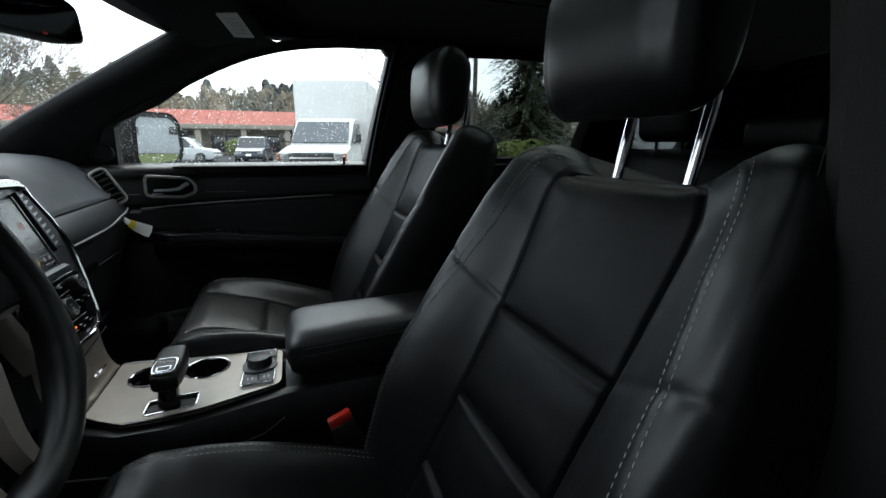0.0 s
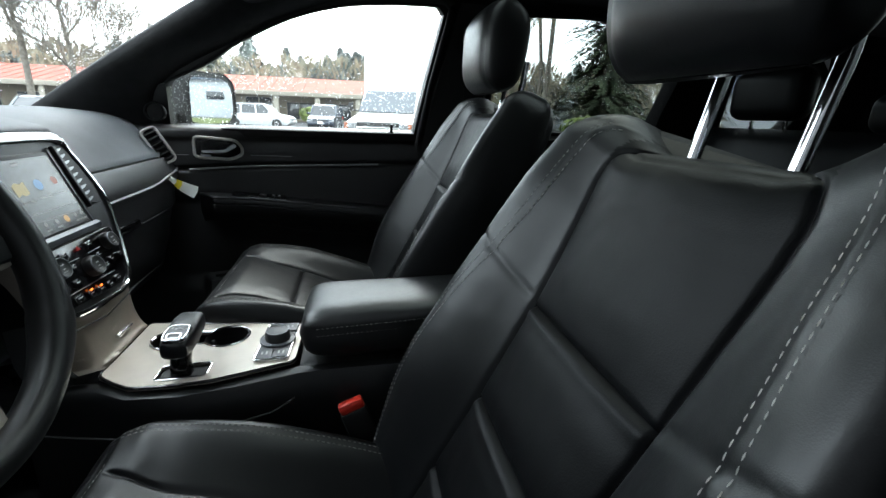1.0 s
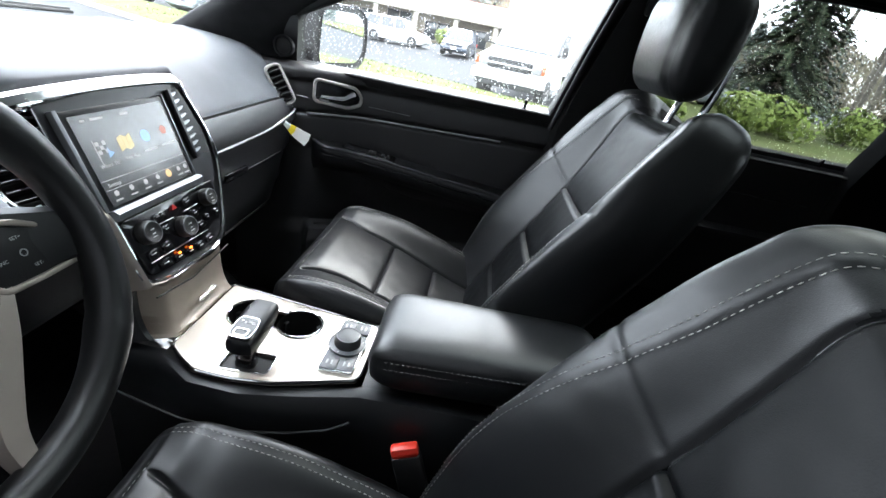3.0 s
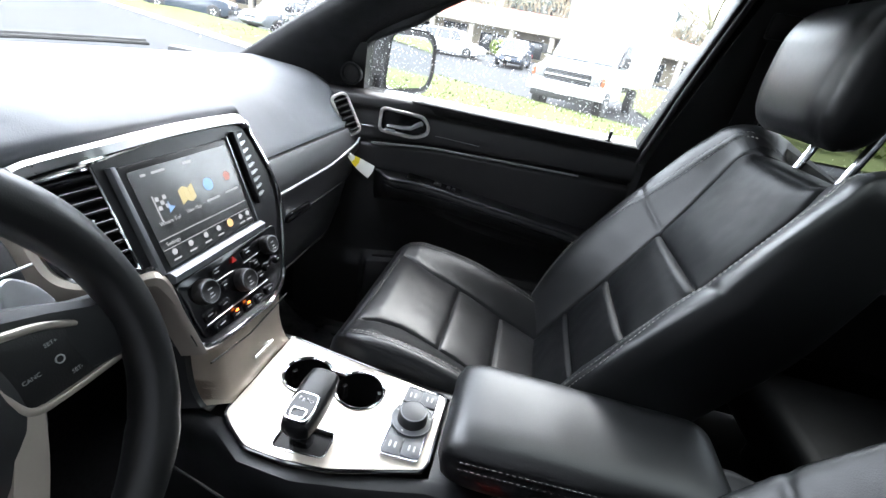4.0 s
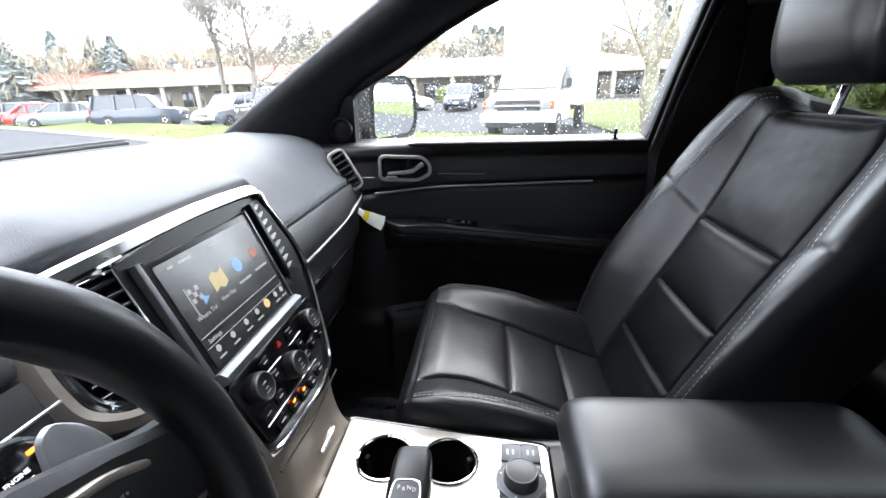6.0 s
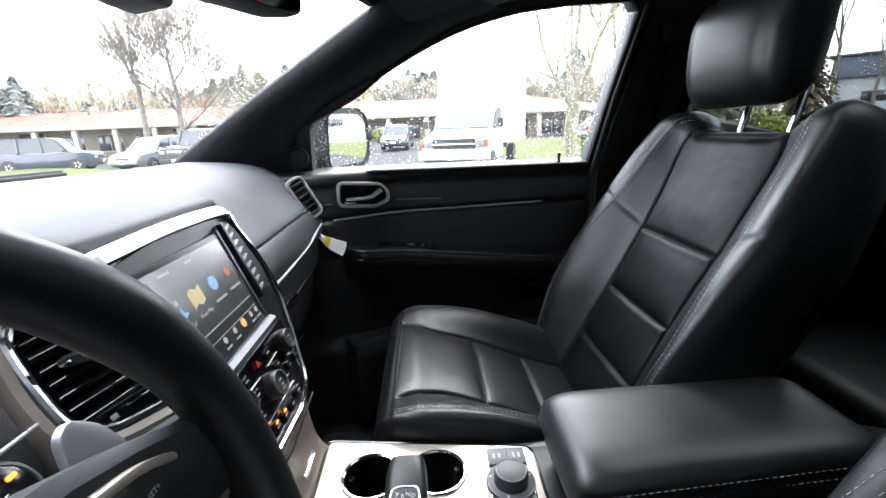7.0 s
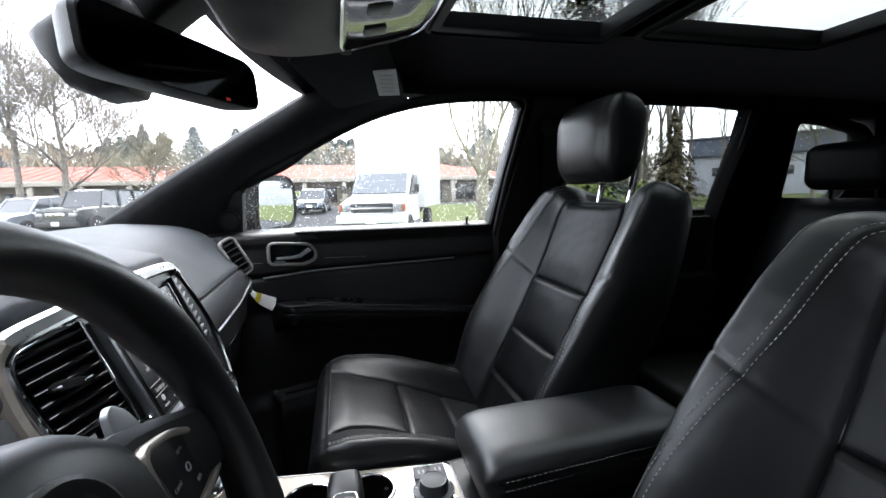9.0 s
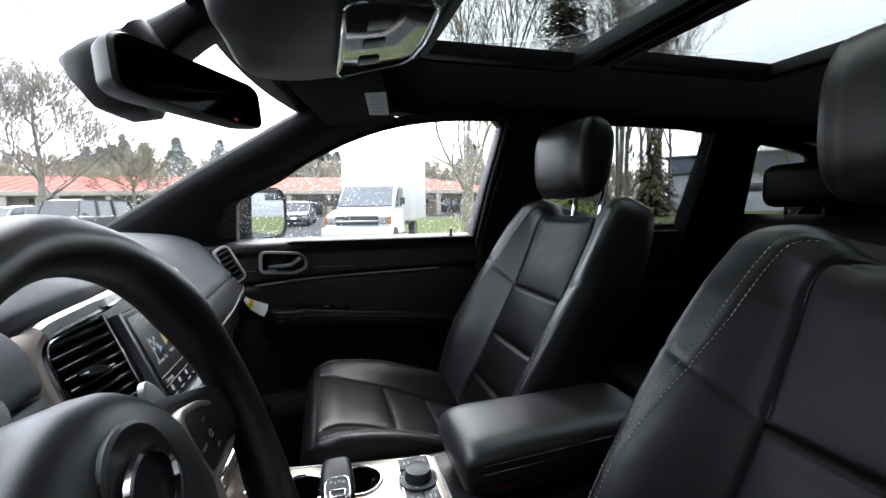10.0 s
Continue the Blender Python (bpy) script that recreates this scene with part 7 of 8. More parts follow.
def ground():
    bm = bmesh.new()
    steps = [-1500, -400, -150] + list(range(-90, 91, 5)) + [150, 400, 1500]
    loft(bm, [[Vector((x, y, land(x, y))) for x in steps] for y in steps], cap=False, ring_closed=False)
    whole("ground", bm, ASPHALT, "wet grey asphalt street and car park", "ground", "structure")
    # grass verge with an uneven, gently domed surface
    bm = bmesh.new()
    rows = []
    for i in range(61):
        a = -45 + 120 * i / 60
        row = []
        for j in range(13):
            d = 0.16 + 5.0 * j / 12
            dome = 0.10 + 0.16 * math.sin(math.pi * j / 12) + 0.05 * noise.noise((a * 0.5, d * 0.6, 0))
            row.append(kerb_p(a, d, dome if 0 < j < 12 else 0.10))
        rows.append(row)
    loft(bm, rows, cap=False, ring_closed=False)
    whole("verge", bm, GRASS, "yellow-green spring grass verge beside the street", "grass verge", "structure")
    # a second lawn round the trees to the rear
    bm = bmesh.new()
    rows = [[Vector((x, y + 0.15 * noise.noise((x, y, 3)), land(x, y) + 0.05 + 0.10 * noise.noise((x * 0.3, y * 0.3, 1)) ** 2)) for y in [12.5 + 20 * j / 16 for j in range(17)]] for x in [3.6 + 40 * i / 24 for i in range(25)]]
    loft(bm, rows, cap=False, ring_closed=False)
    whole("lawn", bm, GRASS, "spring lawn under the trees", "lawn", "structure")
    # tufts along the verge's nearest stretch
    rnd = random.Random(41)
    bm = bmesh.new()
    for _ in range(3000):
        a, d = rnd.uniform(-9, 16), rnd.uniform(0.2, 5.1)
        p = kerb_p(a, d, 0.10 + 0.16 * math.sin(math.pi * (d - 0.16) / 5.0))
        h, w = rnd.uniform(0.03, 0.065), rnd.uniform(0.012, 0.025)
        t = rnd.uniform(0, math.pi)
        s = Vector((math.cos(t), math.sin(t), 0)) * w
        bm.faces.new((bm.verts.new(p - s), bm.verts.new(p + s), bm.verts.new(p + Vector((rnd.uniform(-0.03, 0.03), rnd.uniform(-0.03, 0.03), h)))))
    whole("grass_tufts", bm, GRASS, "uneven tufts of spring grass on the verge", "grass", "stuff", smooth=False)
    # kerb stones: a real step
    k = thing("kerb", "weathered concrete kerb along the verge", "kerb", kind="structure")
    me = None
    for i in range(56):
        a = -30 + 1.5 * i
        if me is None:
            bm = bmesh.new()
            box(bm, (0, 0, 0.06), (1.485, 0.16, 0.15), 0.02)
            me = as_mesh("kerb_stone", bm, CONCRETE)
        ob = new("kerb_stone", me)
        ob.parent = k
        ob.matrix_world = Matrix.Translation(kerb_p(a, 0.08)) @ pose(0, 0, 0, 0, 0, 150)


ground()


def limb(bm, p, d, length, r, depth, rnd, spread, droop=0.0, forks=3):
    """A tapered limb that forks; recursion makes a bare crown."""
    pts, rad = [p], [r]
    n = 4
    for k in range(n):
        d = (d + Vector((rnd.uniform(-1, 1), rnd.uniform(-1, 1), rnd.uniform(-0.5, 0.9) - droop)) * 0.16).normalized()
        p = p + d * length / n
        pts.append(p)
        rad.append(r * (1 - 0.55 * (k + 1) / n))
    tube(bm, pts, rad, 7 if r > 0.05 else (5 if r > 0.02 else 3))
    if depth <= 0:
        tips.append((pts[1], pts[-1]))
        return
    kids = forks if depth > 2 else 4
    for k in range(kids):
        q = pts[-1] if k == 0 else pts[rnd.randint(2 if forks < 4 else 1, n)]
        axis = Vector((rnd.uniform(-1, 1), rnd.uniform(-1, 1), rnd.uniform(-0.2, 0.5))).normalized()
        dd = (d + axis * spread * (0.5 if k == 0 else 1.0)).normalized()
        limb(bm, q, dd, length * (rnd.uniform(0.6, 0.82) if forks < 4 else rnd.uniform(0.62, 0.95)), max(TWIG[0] * (1.0 if forks < 4 else 0.7), r * (0.48 if k else 0.55)), depth - 1, rnd, spread, droop, forks)


tips = []
TWIG = [0.006]


def bud_mesh(rnd, size, per):
    """Small buds and fine twig ends about the tips of the last limbs."""
    bm = bmesh.new()
    for a, b in tips:
        for _ in range(per):
            p = a.lerp(b, rnd.random()) + Vector((rnd.gauss(0, 1), rnd.gauss(0, 1), rnd.gauss(0, 1))) * size * 2.2
            d = Vector((rnd.gauss(0, 1), rnd.gauss(0, 1), rnd.gauss(0, 1) + 0.5)).normalized()
            q = d.orthogonal().normalized() * size * 0.22
            bm.faces.new((bm.verts.new(p - q), bm.verts.new(p + d * size), bm.verts.new(p + q)))
    return bm


def bare_tree(x, y, height, r, seed, mat=BARK, spread=0.75, depth=5, label="bare deciduous tree in early spring", fork=0.26, group="bare trees", forks=3):
    rnd = random.Random(seed)
    tips.clear()
    TWIG[0] = max(0.006, 0.00042 * math.hypot(x, y))
    t = thing("tree", label, "tree", Matrix.Translation((x, y, land(x, y))), group=group)
    bm = bmesh.new()
    tube(bm, [(0, 0, -0.1), (0.02, 0.01, 0.15), (0.05 * height * rnd.uniform(-0.3, 0.3), 0.0, height * fork * 0.5), (0.06 * height * rnd.uniform(-0.3, 0.3), 0.02, height * fork)], [r * 1.5, r * 1.12, r, r * 0.92], 12)
    part("trunk", bm, mat, t)
    top = Vector((0, 0.02, height * fork * 0.97))
    bm = bmesh.new()
    if forks > 3:
        # a leader that runs on up the crown, with limbs all round it
        tube(bm, [top - Vector((0, 0, 0.1)), Vector((0.012 * height, 0.02, height * 0.45)), Vector((-0.008 * height, 0.0, height * 0.70)), Vector((0.01 * height, 0.02, height * 0.92))], [r * 0.92, r * 0.62, r * 0.30, TWIG[0]], 8)
        for k in range(9):
            a, u = k * 2.4 + rnd.uniform(-0.3, 0.3), k / 8
            limb(bm, Vector((0, 0.02, height * (fork * 0.9 + (0.72 - fork * 0.9) * u))), Vector((math.cos(a) * spread, math.sin(a) * spread, 0.55 + 0.5 * u)).normalized(), height * (0.27 - 0.09 * u), r * (0.42 - 0.20 * u), depth - 1, rnd, spread * 0.8, 0.0, forks)
    for k in range(4 if forks < 4 else 0):
        a = k * math.pi / 2 + rnd.uniform(-0.4, 0.4)
        limb(bm, top - Vector((0, 0, 0.1 * k * r * 10)), Vector((math.cos(a) * spread * 0.6, math.sin(a) * spread * 0.6, 1)).normalized(), height * 0.30, r * 0.52, depth - 1, rnd, spread, 0.0, forks)
    part("crown", bm, mat, t, "fine bare twigs")
    part("buds", bud_mesh(rnd, 0.10 + 0.004 * height if forks < 4 else 0.07, 1 if forks > 3 else (6 if depth > 4 else 9)), BUDS_GREEN if mat is MOSS_BARK else BUDS, t, "haze of opening spring buds", smooth=False)
    return t


def conifer(height, radius, seed, mat, n_tiers=34, per=11, label="tall dark green conifer", group="conifers", tuft=1.0):
    """A conifer at the origin: trunk and boughs set with many small sprays."""
    rnd = random.Random(seed)
    t = thing("conifer", label, "conifer", group=group)
    bm = bmesh.new()
    tube(bm, [(0, 0, -0.1), (0, 0, height * 0.4), (0.05, 0, height * 0.97)], [radius * 0.10, radius * 0.06, 0.02], 8)
    part("trunk", bm, BARK, t)
    bm = bmesh.new()
    for i in range(n_tiers):
        f = i / (n_tiers - 1)
        z = height * (0.07 + 0.91 * f)
        R = radius * (1 - f) ** 0.8 * rnd.uniform(0.80, 1.12) + (0.0 if tuft > 1.5 else 0.12)
        for k in range(max(4, int(per * (1 - 0.6 * f)))):
            a = rnd.uniform(0, 2 * math.pi)
            L = R * rnd.uniform(0.55, 1.1)
            out = Vector((math.cos(a), math.sin(a), 0))
            side = Vector((-math.sin(a), math.cos(a), 0))
            m = max(3, int(L * 4.2 / tuft))
            for q in range(m):
                u = (q + rnd.random()) / m
                c = out * (L * (0.12 + 0.88 * u)) + Vector((0, 0, z - 0.26 * L * u * u + rnd.uniform(-0.12, 0.12)))
                w = (0.16 + 0.20 * (1 - u)) * tuft * rnd.uniform(0.7, 1.4) * (1 - 0.6 * f)
                s = side * w * rnd.uniform(0.7, 1.2)
                tip = out * (0.30 * tuft) + Vector((0, 0, -0.14 * tuft + rnd.uniform(-0.08, 0.08)))
                bm.faces.new((bm.verts.new(c - s), bm.verts.new(c + tip), bm.verts.new(c + s), bm.verts.new(c - out * (0.12 * min(1, tuft)) + Vector((0, 0, 0.08 * min(1, tuft))))))
    if tuft > 1.5:
        # the dark inner mass of a far crown, ragged outline
        rings = []
        for i in range(15):
            f = i / 14
            R = radius * 0.62 * (1 - f) ** 0.85 + 0.03
            rings.append([(R * rnd.uniform(0.72, 1.12) * math.cos(2 * math.pi * k / 12), R * rnd.uniform(0.72, 1.12) * math.sin(2 * math.pi * k / 12), height * (0.06 + 0.92 * f) + rnd.uniform(-0.35, 0.2)) for k in range(12)])
        loft(bm, rings)
    part("crown", bm, mat, t, "dense needle sprays", smooth=False)
    return t


def shrub(x, y, r, h, seed, mat, label, n=900):
    rnd = random.Random(seed)
    t = thing("shrub", label, "shrub", Matrix.Translation((x, y, land(x, y))), group="shrubs")
    bm = bmesh.new()
    for k in range(6):
        a = rnd.uniform(0, 6.28)
        tube(bm, [(0, 0, 0), (math.cos(a) * r * 0.4, math.sin(a) * r * 0.4, h * 0.6)], [0.03, 0.01], 5)
    part("stems", bm, BARK, t)
    bm = bmesh.new()
    lumps = [(Vector((rnd.uniform(-0.5, 0.5) * r, rnd.uniform(-0.5, 0.5) * r, h * rnd.uniform(0.35, 0.75))), rnd.uniform(0.35, 0.6)) for _ in range(7)]
    for _ in range(n):
        c, k = rnd.choice(lumps)
        d = Vector((rnd.gauss(0, 1), rnd.gauss(0, 1), rnd.gauss(0, 1))).normalized()
        p = c + Vector((d.x * r * k, d.y * r * k, d.z * h * k * 0.7))
        p.z = max(0.05, p.z)
        s = d.orthogonal().normalized() * rnd.uniform(0.05, 0.10)
        u = d.cross(s).normalized() * rnd.uniform(0.05, 0.10)
        bm.faces.new((bm.verts.new(p - s), bm.verts.new(p + u + d * 0.03), bm.verts.new(p + s), bm.verts.new(p - u)))
    part("leaves", bm, mat, t, smooth=False)


bare_tree(4.9, 14.6, 8.5, 0.19, 3, MOSS_BARK, 0.8, 5, "mossy bare tree forking low beside the drive", 0.25)
bare_tree(-15.5, 28.5, 9.0, 0.21, 4, BARK, 1.0, 6, "broad bare tree beyond the parked cars", 0.24, forks=4)
bare_tree(-13.1, 34.0, 5.6, 0.17, 5, MOSS_BARK, 1.1, 5, "spreading bare tree in front of the red-roofed building", 0.24, forks=4)
bare_tree(-18.7, 30.0, 14.0, 0.17, 6, BARK, 0.45, 5, "slim tall bare tree beyond the parked cars", 0.40)
bare_tree(-34.0, 27.0, 12.0, 0.30, 7, MOSS_BARK, 0.7, 4, "bare tree at the far end of the car park", 0.3)
bare_tree(-26.0, 19.5, 11.0, 0.22, 8, MOSS_BARK, 0.6, 4, "bare tree on the verge", 0.35)
for k, (x, y, h) in enumerate(((8.2, 25.5, 19), (9.6, 28.0, 21), (10.6, 25.0, 18), (12.8, 29.0, 20), (14.5, 24.0, 16), (17.0, 25.0, 17), (21.5, 24.5, 15), (24.5, 27.0, 16), (21.3, 27.0, 15), (22.0, 28.5, 17), (22.6, 26.5, 14), (23.5, 29.0, 16), (24.3, 27.5, 15), (24.2, 25.5, 12), (26.0, 28.5, 14), (20.4, 26.0, 15), (27.5, 26.0, 10))):
    bare_tree(x, y, h, 0.09 + 0.01 * (k * 5 % 8), 20 + k, BARK, 0.42, 4, "tall slender bare tree in the grove", 0.42, "grove of bare trees")

bare_tree(28.2, 20.0, 6.0, 0.13, 40, MOSS_BARK, 0.9, 5, "small bare tree in front of the grey building", 0.30, forks=4)

big = conifer(21.0, 2.9, 31, NEEDLES, 110, 17, "large dense conifer standing on the lawn", tuft=0.5)
big.matrix_world = Matrix.Translation((13.4, 22.0, land(13.4, 22.0)))
mid = conifer(5.9, 2.4, 32, NEEDLES_BROWN, 44, 20, "slim brownish conifer among the bare trees", tuft=0.6)
mid.matrix_world = Matrix.Translation((21.0, 23.5, land(21.0, 23.5)))
# far treeline; its haze is painted in the needle colour
far = conifer(13.5, 4.3, 33, NEEDLES_HAZED, 34, 44, "distant conifer behind the building", "distant conifers", 1.7)
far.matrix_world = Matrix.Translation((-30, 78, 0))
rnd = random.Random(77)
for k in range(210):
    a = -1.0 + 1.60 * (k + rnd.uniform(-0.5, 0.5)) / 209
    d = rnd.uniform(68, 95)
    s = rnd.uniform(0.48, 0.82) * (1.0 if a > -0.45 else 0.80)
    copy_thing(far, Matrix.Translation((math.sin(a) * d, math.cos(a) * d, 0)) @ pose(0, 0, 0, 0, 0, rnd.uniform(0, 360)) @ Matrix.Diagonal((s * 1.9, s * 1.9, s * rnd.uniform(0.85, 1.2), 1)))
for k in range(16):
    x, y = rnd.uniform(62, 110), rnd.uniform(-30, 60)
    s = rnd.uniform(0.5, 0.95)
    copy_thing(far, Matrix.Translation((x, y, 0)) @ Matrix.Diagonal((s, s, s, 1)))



def far_woods():
    """A hazy band of bare woods behind the building, too far to tell trees apart."""
    rnd = random.Random(88)
    bm = bmesh.new()
    for k in range(170):
        a = -1.05 + 1.75 * (k + rnd.random()) / 170
        d = rnd.uniform(62, 84)
        c = Vector((math.sin(a) * d, math.cos(a) * d, 0))
        h = rnd.uniform(6.0, 10.0)
        for _ in range(150):
            f = rnd.random() ** 0.7
            r = h * 0.34 * math.sin(math.pi * min(0.97, 0.12 + 0.85 * f)) * math.sqrt(rnd.random())
            t = rnd.uniform(0, 2 * math.pi)
            p = c + Vector((r * math.cos(t), r * math.sin(t), h * (0.12 + 0.80 * f)))
            q = p + Vector((0.5 * math.cos(t), 0.5 * math.sin(t), rnd.uniform(0.5, 1.3)))
            w = Vector((math.cos(a), -math.sin(a), 0)) * rnd.uniform(0.05, 0.13)
            bm.faces.new((bm.verts.new(p - w), bm.verts.new(p + w), bm.verts.new(q)))
    whole("far_woods", bm, BUDS, "hazy brown band of bare woods far behind the building", "woods", "stuff", smooth=False)


far_woods()

shrub(-2.9, 43.0, 0.7, 1.2, 51, SHRUB_Y, "yellow-green shrub against the tan wall")
shrub(-4.5, 43.0, 0.9, 1.3, 52, SHRUB, "green shrub against the tan wall")
shrub(9.3, 16.2, 1.1, 1.5, 53, SHRUB, "rounded green shrub under the conifer", 1400)
shrub(11.2, 17.5, 1.4, 1.7, 54, SHRUB, "loose green shrub under the conifer", 1400)
shrub(14.8, 18.5, 1.3, 1.5, 55, SHRUB, "green shrub beside the conifer", 1200)
shrub(6.6, 16.2, 0.9, 1.1, 56, SHRUB, "yellow-green brush beside the mossy tree", 1200)
shrub(8.0, 40.5, 1.2, 1.6, 58, SHRUB_Y, "shrub by the building's entrance")


def building():
    t = thing("building", "long low tan building with a red metal roof", "building")
    x0, x1, y0 = -60.0, 18.5, 45.5
    bm = bmesh.new()
    box(bm, ((x0 + x1) / 2, y0 + 7, 1.5), (x1 - x0 - 2.4, 12, 3.0), 0.02)
    part("wall", bm, WALL_TAN, t)
    bm = bmesh.new()
    e, r = 3.15, 4.9
    ridge_y = y0 + 6
    a = [Vector((x0 - 1, y0 - 1.2, e)), Vector((x1 + 1, y0 - 1.2, e)), Vector((x1 + 1, y0 + 14, e)), Vector((x0 - 1, y0 + 14, e))]
    b = [Vector((x0 + 5, ridge_y, r)), Vector((x1 - 6.5, ridge_y, r))]
    v = [bm.verts.new(p) for p in a + b]
    for f in ((0, 1, 5, 4), (1, 2, 5), (2, 3, 4, 5), (3, 0, 4), (3, 2, 1, 0)):
        bm.faces.new([v[k] for k in f])
    rf = part("roof", bm, ROOF_RED, t, "red standing-seam metal roof", smooth=False)
    # standing seams on the slope that faces the street
    for k in range(76):
        x = x0 + 1 + (x1 - x0 - 2) * k / 75
        top = min(1.0, max(0.05, min((x - x0 + 1) / 6.0, (x1 + 1 - x) / 7.5)))
        bm = bmesh.new()
        p0, p1 = Vector((x, y0 - 1.2, e + 0.02)), Vector((x, y0 - 1.2 + 7.2 * top, e + (r - e) * top + 0.02))
        tube(bm, [p0, p1], 0.03, 4)
        part("seam", bm, ROOF_RED, rf)
    bm = bmesh.new()
    box(bm, ((x0 + x1) / 2, y0 - 1.22, 2.98), (x1 - x0 + 2.0, 0.10, 0.42), 0.01)
    part("fascia", bm, FASCIA, t, "beige fascia board")
    for k in range(20):
        x = x0 + 3 + (x1 - x0 - 6) * k / 19
        bm = bmesh.new()
        box(bm, (x, y0 - 0.95, 1.4), (0.45, 0.35, 2.75), 0.02)
        part("column", bm, FASCIA, t)
        if k < 19:
            xw = x + (x1 - x0 - 6) / 38
            bm = bmesh.new()
            box(bm, (xw, y0 + 0.99, 1.45), (2.5, 0.08, 1.7 if k % 4 else 2.5), 0.01)
            w = part("window", bm, FASCIA, t)
            for dx in (-0.62, 0.62):
                bm = bmesh.new()
                box(bm, (xw + dx, y0 + 0.94, 1.45), (1.16, 0.05, 1.55 if k % 4 else 2.35), 0.005)
                part("pane", bm, DARK_GLASS, w)
    for x in (-37, -22, -6):
        bm = bmesh.new()
        box(bm, (x, ridge_y + 0.5, r + 0.1), (0.6, 0.6, 0.9), 0.02)
        part("chimney", bm, FASCIA, t)
    # grey building among the trees to the rear
    g = thing("office_building", "grey-blue two-storey building behind the trees", "building")
    bm = bmesh.new()
    box(bm, (13, 5, 2.3), (26, 10, 4.6), 0.03)
    part("wall", bm, LIGHT_WALL, g)
    bm = bmesh.new()
    box(bm, (13, 4.9, 5.5), (26.6, 10.8, 1.8), 0.05)
    part("upper_wall", bm, GREY_WALL, g)
    bm = bmesh.new()
    box(bm, (13, 4.9, 6.5), (27.2, 11.4, 0.2), 0.05)
    part("roof", bm, GREY_WALL, g)
    for k in range(5):
        bm = bmesh.new()
        box(bm, (3 + 5 * k, -0.02, 2.9), (2.0, 0.1, 0.9), 0.02)
        part("window", bm, DARK_GLASS, g)
    g.matrix_world = pose(38.1, 40.1, 0, 0, 0, -47.5)


building()


def wheel(parent, c, r, w, m):
    ob = new("wheel")
    ob.parent = parent
    bm = bmesh.new()
    rings = [[Vector((rr * math.cos(a), y, rr * math.sin(a))) for a in (2 * math.pi * k / 24 for k in range(24))] for rr, y in ((r * 0.62, -w / 2), (r * 0.93, -w / 2), (r, -w * 0.36), (r, w * 0.36), (r * 0.93, w / 2), (r * 0.62, w / 2))]
    loft(bm, rings)
    bmesh.ops.transform(bm, matrix=Matrix.Translation(c), verts=bm.verts)
    part("tyre", bm, RUBBER, ob)
    bm = bmesh.new()
    disc(bm, c, (0, 1, 0), r * 0.60, w * 0.98, 20, bevel=0.02)
    for k in range(5):
        a = 2 * math.pi * k / 5
        box(bm, (c[0] + r * 0.33 * math.cos(a), c[1], c[2] + r * 0.33 * math.sin(a)), (0.07, w * 1.03, 0.07), 0.01)
    part("rim", bm, SATIN, ob)


